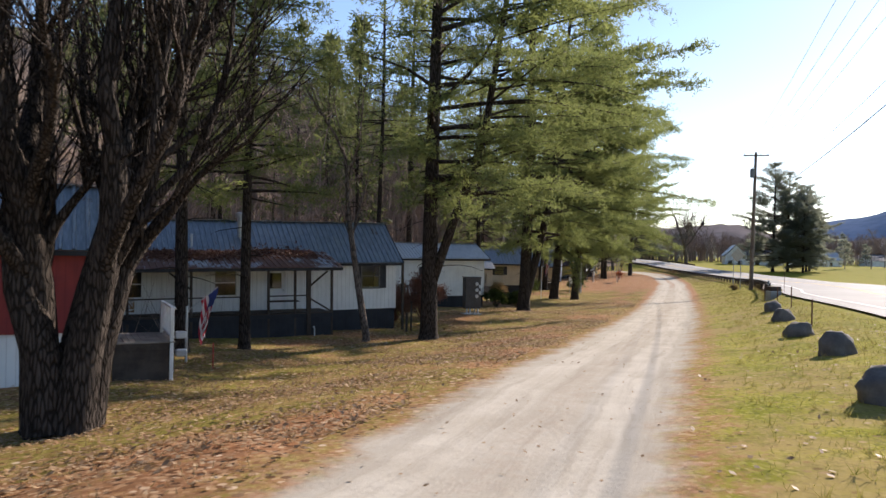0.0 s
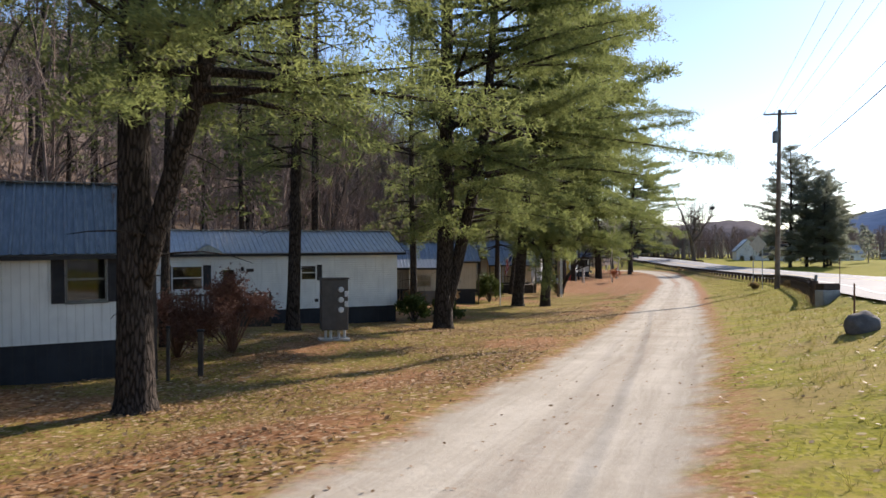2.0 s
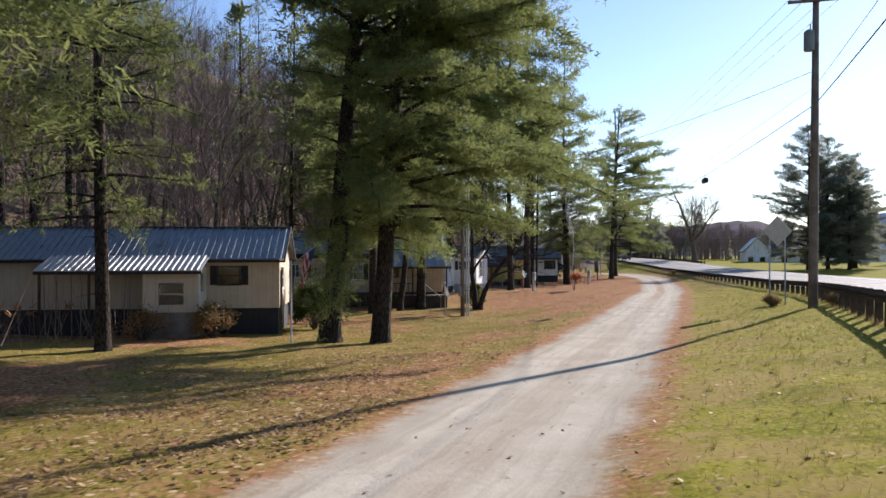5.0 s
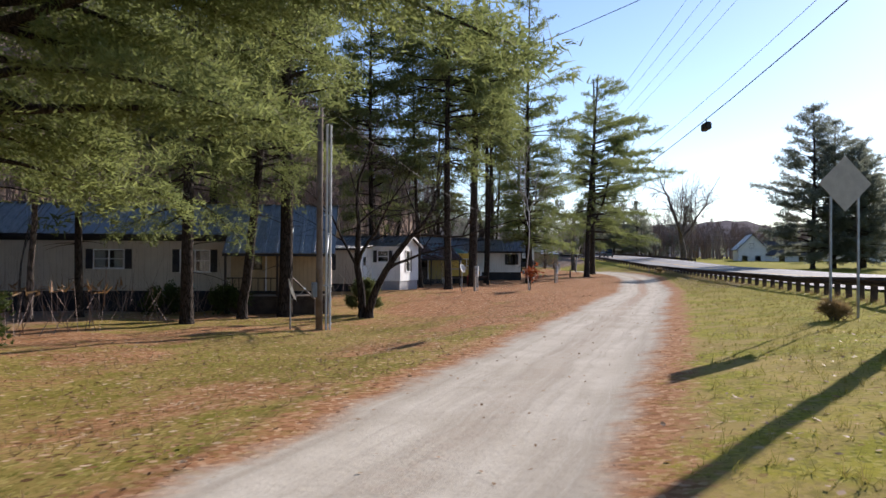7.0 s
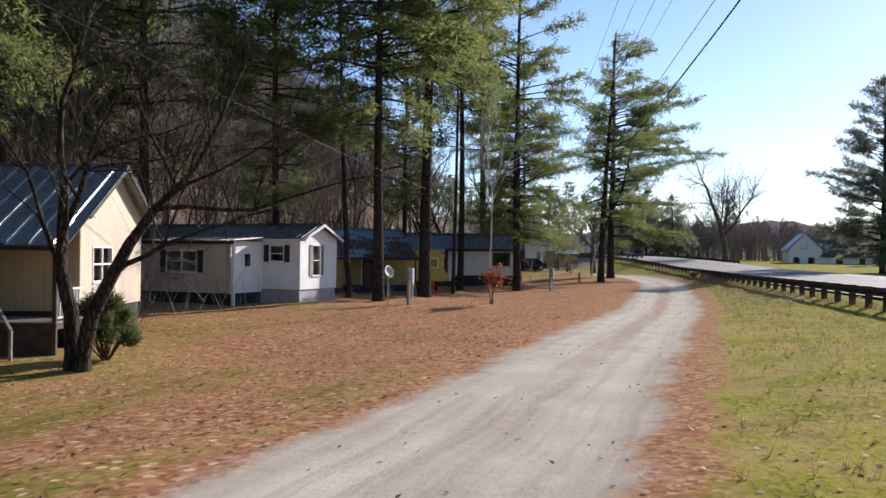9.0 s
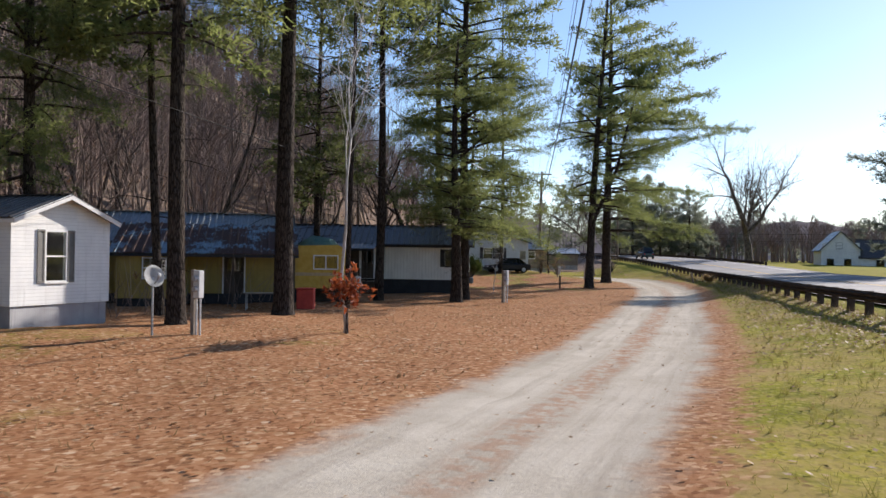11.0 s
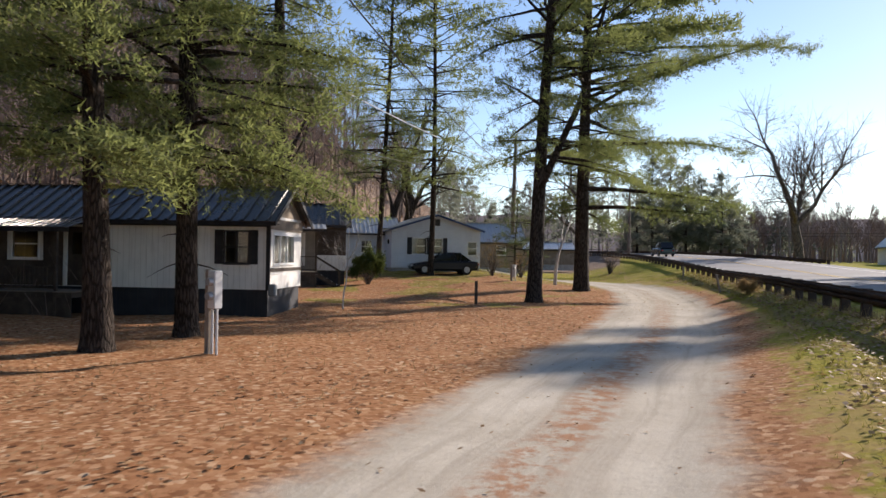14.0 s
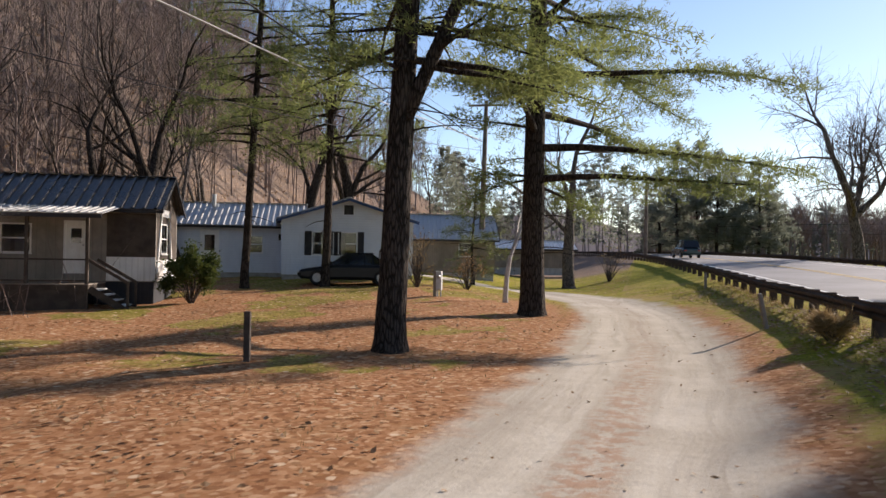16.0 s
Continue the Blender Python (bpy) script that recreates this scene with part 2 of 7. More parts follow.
# ---- small builders ----
def part(name, bm, material, parent, label="", smooth=False, at=None):
    """Links a bmesh as one mesh object under a thing or a part."""
    me = bpy.data.meshes.new(name)
    bm.normal_update()
    bm.to_mesh(me)
    bm.free()
    me.materials.append(M[material] if isinstance(material, str) else material)
    if smooth:
        me.shade_smooth()
    ob = new(name, me)
    if parent:
        ob.parent = parent
    if at is not None:
        ob.matrix_basis = at
    if label:
        ob["label"] = label
    return ob


def thing(name, m, label, category, group="", kind=""):
    ob = new(name)
    ob.empty_display_size = 0.3
    ob.matrix_basis = m
    return tagged(ob, label, category, group, kind)


def box(bm, x0, x1, y0, y1, z0, z1):
    vs = [bm.verts.new(p) for p in itertools.product((x0, x1), (y0, y1), (z0, z1))]
    for f in ((0, 1, 3, 2), (4, 6, 7, 5), (0, 4, 5, 1), (2, 3, 7, 6), (0, 2, 6, 4), (1, 5, 7, 3)):
        bm.faces.new([vs[i] for i in f])
    return vs


def boxed(*dims, bevel=0.0):
    bm = bmesh.new()
    box(bm, *dims)
    if bevel:
        bmesh.ops.bevel(bm, geom=bm.edges[:], offset=bevel, segments=1, affect="EDGES")
    return bm


def beam(bm, a, b, w, h=None):
    """A square bar from a to b."""
    a, b = Vector(a), Vector(b)
    d = (b - a).normalized()
    side = d.cross(Vector((0, 0, 1)))
    side = side.normalized() if side.length > 1e-3 else Vector((1, 0, 0))
    up = side.cross(d)
    h = h or w
    rings = [[bm.verts.new(p + side * (sx * w / 2) + up * (sy * h / 2)) for sx, sy in ((-1, -1), (1, -1), (1, 1), (-1, 1))] for p in (a, b)]
    for i in range(4):
        bm.faces.new((rings[0][i], rings[0][(i + 1) % 4], rings[1][(i + 1) % 4], rings[1][i]))
    bm.faces.new(rings[0][::-1])
    bm.faces.new(rings[1])


def tube(bm, pts, radii, n=8, cap=True):
    """A round limb through pts."""
    rings = []
    up = Vector((0.13, 0.37, 0.9)).normalized()
    for i, p in enumerate(pts):
        d = (pts[min(i + 1, len(pts) - 1)] - pts[max(i - 1, 0)]).normalized()
        s = d.cross(up)
        s = s.normalized() if s.length > 1e-3 else Vector((1, 0, 0))
        u = s.cross(d)
        r = radii[i]
        rings.append([bm.verts.new(p + (s * math.cos(k * math.tau / n) + u * math.sin(k * math.tau / n)) * r) for k in range(n)])
    for r0, r1 in zip(rings, rings[1:]):
        for k in range(n):
            bm.faces.new((r0[k], r0[(k + 1) % n], r1[(k + 1) % n], r1[k]))
    if cap:
        bm.faces.new(rings[0][::-1])
        bm.faces.new(rings[-1])
    return rings


def rod(a, b, r, n=8, r1=None):
    bm = bmesh.new()
    tube(bm, [Vector(a), Vector(b)], [r, r if r1 is None else r1], n)
    return bm


def slab(bm, u0, u1, z0, z1, openings, t=0.1):
    """An upright wall along x with its face at y=0 and thickness t behind, with holes (u0, u1, z0, z1) through it."""
    us = sorted({u0, u1, *[o[0] for o in openings], *[o[1] for o in openings]})
    zs = sorted({z0, z1, *[o[2] for o in openings], *[o[3] for o in openings]})
    solid = {}
    for i in range(len(us) - 1):
        for j in range(len(zs) - 1):
            cu, cz = (us[i] + us[i + 1]) / 2, (zs[j] + zs[j + 1]) / 2
            solid[i, j] = not any(o[0] < cu < o[1] and o[2] < cz < o[3] for o in openings)
    vert = {}

    def v(i, j, k):
        key = (i, j, k)
        if key not in vert:
            vert[key] = bm.verts.new((us[i], t * k, zs[j]))
        return vert[key]

    for (i, j), s in solid.items():
        if not s:
            continue
        bm.faces.new((v(i, j, 0), v(i + 1, j, 0), v(i + 1, j + 1, 0), v(i, j + 1, 0)))
        bm.faces.new((v(i, j, 1), v(i, j + 1, 1), v(i + 1, j + 1, 1), v(i + 1, j, 1)))
        for di, dj, a, b in ((-1, 0, (i, j), (i, j + 1)), (1, 0, (i + 1, j), (i + 1, j + 1)), (0, -1, (i, j), (i + 1, j)), (0, 1, (i, j + 1), (i + 1, j + 1))):
            if not solid.get((i + di, j + dj), False):
                bm.faces.new((v(*a, 0), v(*b, 0), v(*b, 1), v(*a, 1)))

def blades(centres, dirs, count, length, width, spread, rng, loose=0.12):
    """Needles or leaves: thin triangles round each centre. Returns vertices and faces."""
    n = len(centres)
    c = np.repeat(centres, count, 0)
    d = np.repeat(dirs, count, 0) + rng.normal(0, spread, (n * count, 3))
    d /= np.linalg.norm(d, axis=1)[:, None] + 1e-9
    side = np.cross(d, rng.normal(0, 1, (n * count, 3)))
    side /= np.linalg.norm(side, axis=1)[:, None] + 1e-9
    ln = length * rng.uniform(0.6, 1.2, (n * count, 1))
    c = c + rng.normal(0, length * loose, c.shape)
    v = np.stack([c - side * width / 2, c + side * width / 2, c + d * ln], 1).reshape(-1, 3)
    return v


def tri_mesh(name, v, material):
    me = bpy.data.meshes.new(name)
    n = len(v) // 3
    me.vertices.add(n * 3)
    me.vertices.foreach_set("co", v.astype(np.float32).ravel())
    me.loops.add(n * 3)
    me.loops.foreach_set("vertex_index", np.arange(n * 3, dtype=np.int32))
    me.polygons.add(n)
    me.polygons.foreach_set("loop_start", np.arange(0, n * 3, 3, dtype=np.int32))
    me.update(calc_edges=True)
    me.materials.append(M[material])
    return me


# ---- ground, dirt road, highway ----
LANE = [(-24, -100), (-14.5, -60), (-6.2, -20), (-2, 0), (0, 9), (1.3, 15), (3.6, 24.5), (7.3, 40), (11.2, 58), (13.2, 68), (16.7, 85), (20, 102), (22.6, 115), (25, 132), (26.3, 142), (26.9, 153), (26.4, 164), (24.6, 172), (21, 177.5), (15, 180), (10, 180)]
RAIL = [(-26, -110), (-4.6, -35), (3.6, -3), (11.4, 27), (15.2, 48), (19, 60), (22.9, 74), (26.4, 88), (28.7, 103), (29.6, 117), (30.2, 130), (30.9, 150), (30.8, 165), (29.6, 181), (25.5, 215), (15, 262), (-5, 330), (-40, 420)]
ROAD_Z = [(-100, 3.6), (-15, 2.0), (0, 1.68), (13, 1.27), (26, 0.78), (40, 0.33), (52, -0.02), (70, -0.38), (95, -0.6), (120, -0.85), (137, -0.8), (165, -0.7), (220, -0.5), (500, 0)]
LEFT_Z = [(-100, 2.4), (-20, 1.0), (9, 0.6), (28, -0.1), (36, -0.2), (43, 0.0), (54, -0.4), (75, -0.85), (98, -1.2), (113, -0.8), (126, -0.9), (142, -1.0), (152, -0.85), (160, -0.55), (170, 0.0), (200, 0.4), (500, 1)]
HIGH_Z = [(-100, 4.2), (0, 2.1), (48, 1.35), (76, 0.75), (103, 0.1), (130, -0.05), (150, -0.02), (164, 0.02), (174, 0.26), (182, 0.52), (190, 0.72), (200, 0.95), (214, 1.25), (238, 1.65), (300, 2.1), (600, 2.6)]


def tab(table, y):
    return np.interp(y, [p[0] for p in table], [p[1] for p in table])


def line_x(line, y):
    """The x of a line that runs on in y, at y."""
    return np.interp(y, [p[1] for p in line], [p[0] for p in line])


def dense(line, step=1.0):
    """The line as closely spaced points on a smooth curve."""
    p = np.array(line, float)
    out = []
    for i in range(len(p) - 1):
        a, b = p[max(i - 1, 0)], p[i]
        c, d = p[i + 1], p[min(i + 2, len(p) - 1)]
        n = max(2, int(np.linalg.norm(c - b) / step))
        for k in range(n):
            s = k / n
            out.append(0.5 * ((2 * b) + (c - a) * s + (2 * a - 5 * b + 4 * c - d) * s ** 2 + (3 * b - a - 3 * c + d) * s ** 3))
    out.append(p[-1])
    return np.array(out)


LANE_PTS = dense(LANE, 2.0)


def lane_dist(x, y):
    """Signed distance from the dirt road's middle, positive to its right."""
    x, y = np.asarray(x, float), np.asarray(y, float)
    d = np.full(x.shape, 1e9)
    for a, b in zip(LANE_PTS, LANE_PTS[1:]):
        ab = b - a
        s = np.clip(((x - a[0]) * ab[0] + (y - a[1]) * ab[1]) / (ab @ ab), 0, 1)
        d = np.minimum(d, np.hypot(x - a[0] - s * ab[0], y - a[1] - s * ab[1]))
    return np.where(x > np.interp(y, LANE_PTS[:, 1][:-10], LANE_PTS[:, 0][:-10]), d, -d)


def smooth(v):
    v = np.clip(v, 0, 1)
    return v * v * (3 - 2 * v)


def ground_z(x, y):
    x, y = np.asarray(x, float), np.asarray(y, float)
    xc = np.interp(y, [p[1] for p in LANE[:18]], [p[0] for p in LANE[:18]])
    hill_s = x - xc
    # past the bend the bank follows the highway
    xc = xc - smooth((y - 170) / 14) * np.maximum(0.0, xc - (line_x(RAIL, y) - 8.0))
    s = x - xc
    zr, zl, zh = tab(ROAD_Z, y), tab(LEFT_Z, y), tab(HIGH_Z, y)
    rail = line_x(RAIL, y) - xc
    past = smooth((y - 172) / 25)
    rise = np.clip((s - 1.2) / np.maximum(rail - 1.3, 1.0), 0, 1) ** 1.1
    drop = np.interp(y, (36, 50, 80, 100, 118, 135, 175), (0.0, 0.5, 0.4, 0.26, 0.22, 0.1, 0.08))
    z = np.where(s > 0, zr + (zh - drop - zr) * rise + drop * smooth((s - rail - 0.15) / 0.75), zr + (zl - zr) * smooth((-s - 1.6) / 8.0))
    d = -hill_s - 33 + 10 * past
    hill = np.where(d > 0, (0.42 + 0.26 * smooth((y - 110) / 60)) * d * smooth(d / 18), 0)
    hill = np.minimum(hill, 34 + 0.25 * hill)
    z = z + hill * smooth((420 - y) / 160)
    out = s - rail - 12
    z = z + np.where(out > 0, -0.8 * smooth(out / 10) + 0.0, 0)
    lump = 0.05 * np.sin(x * 0.9 + 1.3 * np.sin(y * 0.31)) * np.sin(y * 0.7 + np.sin(x * 0.43)) + 0.03 * np.sin(x * 2.3 + y * 1.1) * np.sin(y * 1.9 - x)
    return z + lump * smooth((np.abs(s) - 1.5) / 2.5) * (1 - smooth((s - rail + 1.5) / 1.0) * (s < rail + 12.5))


def gz(x, y):
    return float(ground_z(np.array([x]), np.array([y]))[0])


def graded(lo, hi, fine_lo, fine_hi, step, grow=1.25):
    """Grid lines, even in the middle and ever wider outwards."""
    mid = list(np.arange(fine_lo, fine_hi, step))
    up, s = [mid[-1] + step], step
    while up[-1] < hi:
        s *= grow
        up.append(up[-1] + s)
    down, s = [fine_lo - step], step
    while down[-1] > lo:
        s *= grow
        down.append(down[-1] - s)
    return np.array(down[::-1] + mid + up)


def grid_mesh(name, xs, ys, zf):
    X, Y = np.meshgrid(xs, ys)
    Z = zf(X, Y)
    verts = np.stack([X, Y, Z], -1).reshape(-1, 3)
    nx, ny = len(xs), len(ys)
    a = (np.arange(ny - 1)[:, None] * nx + np.arange(nx - 1)).reshape(-1)
    faces = np.stack([a, a + 1, a + nx + 1, a + nx], -1)
    me = bpy.data.meshes.new(name)
    me.from_pydata(verts.tolist(), [], faces.tolist())
    me.shade_smooth()
    return me, X.reshape(-1), Y.reshape(-1)


def ground_mat():
    m = Mat("lawn_and_dirt", 1.0, 0, 0.02)
    w = m.world()
    lat, lng = m.attr("lat"), m.attr("lng")
    n_big, n_mid, n_fine, n_grain = m.noise(w, 0.14, 4), m.noise(w, 0.7, 5), m.noise(w, 4.0, 6, 0.7), m.noise(w, 16.0, 8, 0.85)
    right = m.step(lat, -0.5, 0.5)
    # grass: yellow-green by the highway, tired and straw-coloured by the homes
    green = m.mix(m.step(n_mid, 0.35, 0.65), (0.215, 0.215, 0.018), (0.33, 0.295, 0.038))
    straw = m.mix(m.step(n_mid, 0.38, 0.62), (0.20, 0.165, 0.035), (0.32, 0.225, 0.08))
    far_lawn = m.math("MULTIPLY", m.step(lng, 164.0, 180.0), m.step(lat, -26.0, -16.0))
    grass = m.mix(m.math("MAXIMUM", right, far_lawn), straw, green)
    grass = m.mix(m.math("MULTIPLY", m.step(n_fine, 0.52, 0.72), m.math("SUBTRACT", 0.62, m.math("MULTIPLY", right, 0.2))), grass, (0.36, 0.26, 0.11))
    grass = m.mix(m.math("MULTIPLY", m.step(n_grain, 0.47, 0.68), 0.6), grass, (0.085, 0.085, 0.015))
    # fallen needles and leaves
    litter = m.mix(m.step(n_fine, 0.35, 0.65), (0.28, 0.128, 0.062), (0.4, 0.22, 0.118))
    litter = m.mix(m.math("MULTIPLY", m.step(n_mid, 0.5, 0.7), 0.4), litter, (0.36, 0.23, 0.11))
    litter = m.mix(m.math("MULTIPLY", m.step(n_grain, 0.5, 0.78), 0.6), litter, (0.15, 0.065, 0.035))
    carpet = m.n("ShaderNodeTexVoronoi", Scale=13.0, Randomness=1.0)
    m.link(m.world((1.0, 1.0, 1.0)), carpet.inputs["Vector"])
    flake = m.n("ShaderNodeSeparateColor")
    m.link(carpet.outputs["Color"], flake.inputs[0])
    litter = m.mix(0.6, litter, m.ramp(flake.outputs[0], [(0.0, (0.13, 0.05, 0.022)), (0.4, (0.3, 0.14, 0.066)), (0.8, (0.41, 0.225, 0.12)), (1.0, (0.62, 0.42, 0.26))]))
    sward = m.n("ShaderNodeTexVoronoi", Scale=22.0, Randomness=1.0)
    m.link(m.world((1.0, 0.6, 1.0)), sward.inputs["Vector"])
    blade = m.n("ShaderNodeSeparateColor")
    m.link(sward.outputs["Color"], blade.inputs[0])
    grass = m.mix(m.math("MULTIPLY", m.step(blade.outputs[0], 0.62, 1.0), 0.55), grass, (0.42, 0.36, 0.12))
    grass = m.mix(m.math("MULTIPLY", m.step(blade.outputs[1], 0.6, 1.0), 0.6), grass, (0.075, 0.085, 0.012))
    duff = m.mix(m.step(n_fine, 0.35, 0.65), (0.17, 0.128, 0.1), (0.26, 0.2, 0.16))
    # gravel with two worn tracks
    dirt = m.mix(m.step(n_mid, 0.3, 0.7), (0.46, 0.41, 0.335), (0.56, 0.51, 0.43))
    wander = m.math("ADD", lat, m.math("MULTIPLY", m.math("SUBTRACT", m.noise(w, 0.35, 3), 0.5), 0.5))
    rut = m.math("ABSOLUTE", m.math("SUBTRACT", m.math("ABSOLUTE", wander), 0.85))
    dirt = m.mix(m.math("MULTIPLY", m.step(rut, 0.25, 0.55), 0.38), dirt, (0.34, 0.295, 0.235))
    along = m.n("ShaderNodeCombineXYZ")
    m.link(m.math("MULTIPLY", wander, 2.6), along.inputs[0])
    m.link(m.math("MULTIPLY", lng, 0.11), along.inputs[1])
    streak = m.noise(along.outputs[0], 1.4, 6, 0.62)
    dirt = m.mix(m.math("MULTIPLY", m.step(streak, 0.44, 0.68), 0.45), dirt, (0.31, 0.265, 0.21))
    dirt = m.mix(m.math("MULTIPLY", m.step(m.noise(along.outputs[0], 3.1, 5, 0.6), 0.48, 0.7), 0.25), dirt, (0.57, 0.53, 0.46))
    dirt = m.mix(m.math("MULTIPLY", m.step(n_grain, 0.52, 0.7), 0.5), dirt, (0.24, 0.2, 0.16))
    crown = m.step(m.math("ABSOLUTE", wander), 0.5, 0.1)
    red = m.math("MULTIPLY", m.math("MULTIPLY", crown, m.step(n_fine, 0.42, 0.58)), m.math("ADD", 0.08, m.math("MULTIPLY", m.math("MULTIPLY", m.step(lng, 85.0, 120.0), m.step(lng, 165.0, 132.0)), 0.85)))
    dirt = m.mix(red, dirt, (0.36, 0.2, 0.12))
    edge = m.math("ADD", m.attr("gap"), m.math("MULTIPLY", m.math("SUBTRACT", m.noise(w, 0.8, 6, 0.7), 0.5), 1.5))
    # where the litter lies: a band beside the road, and ever more of the left side further on
    band = m.math("MULTIPLY", m.step(edge, 3.6, 1.9), m.math("ADD", 0.62, m.math("MULTIPLY", m.step(lng, 40.0, 90.0), 0.3)))
    side = m.step(lat, -1.0, -3.0)
    # extra brown before lng 50 also stands in for shade on the lawn
    patches = m.math("ADD", m.math("MULTIPLY", m.step(lng, 74.0, 112.0), 0.85), m.math("ADD", m.math("ADD", 0.22, m.math("MULTIPLY", m.step(lng, 50.0, 25.0), 0.16)), m.math("MULTIPLY", m.step(n_big, 0.42, 0.6), 0.5)))
    shade = m.math("MULTIPLY", m.step(lat, -6.0, -11.0), 0.75)
    left = m.math("MULTIPLY", side, m.math("MAXIMUM", patches, shade))
    amount = m.math("MAXIMUM", band, left)
    amount = m.math("MULTIPLY", amount, m.math("ADD", 0.3, m.math("MULTIPLY", m.step(m.math("ADD", lng, m.math("MULTIPLY", n_big, 16.0)), 184.0, 164.0), 0.7)))
    lawn = m.math("MULTIPLY", m.step(lat, -4.5, -7.5), m.math("MULTIPLY", m.step(n_big, 0.4, 0.55), m.step(lng, 128.0, 112.0)))
    amount = m.math("MULTIPLY", amount, m.math("SUBTRACT", 1.0, m.math("MULTIPLY", lawn, 0.6)))
    tuft = m.math("MULTIPLY", m.step(m.noise(m.world((1.0, 0.7, 1.0)), 0.3, 4), 0.47, 0.58), m.math("MULTIPLY", m.step(lng, 145.0, 151.0), m.step(lat, -2.4, -3.6)))
    amount = m.math("MULTIPLY", amount, m.math("SUBTRACT", 1.0, m.math("MULTIPLY", tuft, 0.85)))
    cover = m.step(m.math("ADD", amount, m.math("MULTIPLY", m.math("SUBTRACT", n_fine, 0.5), 1.2)), 0.35, 0.8)
    verge = m.math("MULTIPLY", m.math("MULTIPLY", m.step(lat, 9.0, 2.0), right), m.step(m.noise(w, 0.45, 6, 0.72), 0.42, 0.58))
    base = m.mix(m.math("MULTIPLY", verge, 0.72), grass, (0.36, 0.25, 0.11))
    base = m.mix(m.math("MULTIPLY", m.step(m.noise(w, 1.7, 5, 0.75), 0.52, 0.68), 0.5), base, (0.13, 0.125, 0.02))
    col = m.mix(cover, base, litter)
    col = m.mix(m.step(lat, -19.0, -26.0), col, duff)
    # single leaves lying about, thick in patches on the homes' side
    vor = m.n("ShaderNodeTexVoronoi", Scale=7.5)
    m.link(w, vor.inputs["Vector"])
    cell = m.n("ShaderNodeSeparateColor")
    m.link(vor.outputs["Color"], cell.inputs[0])
    heap = m.step(m.noise(m.world((0.6, 1.0, 1.0)), 0.42, 4), 0.42, 0.6)
    many = m.math("ADD", 0.09, m.math("MULTIPLY", side, m.math("ADD", 0.14, m.math("MULTIPLY", heap, m.math("ADD", 0.22, m.math("MULTIPLY", m.step(lng, 80.0, 45.0), 0.55))))))
    # dark leaf heaps near the start; their tone doubles as painted tree shade
    heap_shade = m.math("MULTIPLY", m.math("MULTIPLY", m.math("MULTIPLY", heap, side), m.step(lng, 75.0, 40.0)), m.step(n_fine, 0.38, 0.6))
    col = m.mix(m.math("MULTIPLY", heap_shade, 0.7), col, (0.15, 0.08, 0.04))
    lone = m.math("MULTIPLY", m.math("GREATER_THAN", cell.outputs[0], m.math("SUBTRACT", 1.0, many)), m.step(vor.outputs["Distance"], 0.5, 0.36))
    tint = m.ramp(cell.outputs[1], [(0.0, (0.07, 0.035, 0.02)), (0.35, (0.24, 0.12, 0.06)), (0.75, (0.42, 0.27, 0.15)), (1.0, (0.62, 0.48, 0.34))])
    col = m.mix(m.math("MULTIPLY", lone, m.math("SUBTRACT", 0.9, m.math("MULTIPLY", right, 0.35))), col, tint)
    col = m.mix(m.step(edge, 2.15, 1.45), col, dirt)
    m.color(col)
    m.bump(m.math("ADD", m.math("MULTIPLY", n_grain, 0.6), m.math("MULTIPLY", n_fine, 1.6)), 0.3, 0.03)
    return m.m


def build_ground():
    xs = graded(-1500, 2500, -34, 42, 0.55)
    ys = graded(-900, 3800, -12, 190, 0.6)
    me, X, Y = grid_mesh("ground", xs, ys, ground_z)
    near = (np.abs(X) < 250) & (Y < 500) & (Y > -200)
    lat = np.where(X > 0, 200.0, -200.0)
    lat[near] = lane_dist(X[near], Y[near])
    for key, val in (("lat", lat), ("gap", np.abs(lat)), ("lng", Y), ("rail", X - line_x(RAIL, Y))):
        me.attributes.new(key, "FLOAT", "POINT").data.foreach_set("value", val.astype(np.float32))
    me.materials.append(ground_mat())
    tagged(new("ground", me), "lawn with fallen needles, leaves and a worn gravel lane", "ground", kind="structure")


def strip(name, line, off0, off1, z_add, material, label, category, y0=-110, y1=420, across=4, step=1.5, z_tilt=0.0):
    """A band of road surface between two offsets to the right of a line."""
    p = dense(line, step)
    p = p[(p[:, 1] >= y0) & (p[:, 1] <= y1)]
    d = np.gradient(p, axis=0)
    d /= np.linalg.norm(d, axis=1)[:, None]
    nrm = np.stack([d[:, 1], -d[:, 0]], -1)
    verts, faces = [], []
    for i in range(len(p)):
        for k in range(across + 1):
            o = off0 + (off1 - off0) * k / across
            q = p[i] + nrm[i] * o
            verts.append((q[0], q[1], tab(HIGH_Z, p[i][1]) + z_add + z_tilt * o))
    for i in range(len(p) - 1):
        for k in range(across):
            a = i * (across + 1) + k
            faces.append((a, a + 1, a + across + 2, a + across + 1))
    me = bpy.data.meshes.new(name)
    me.from_pydata(verts, [], faces)
    me.shade_smooth()
    me.materials.append(material)
    return tagged(new(name, me), label, category, kind="structure")


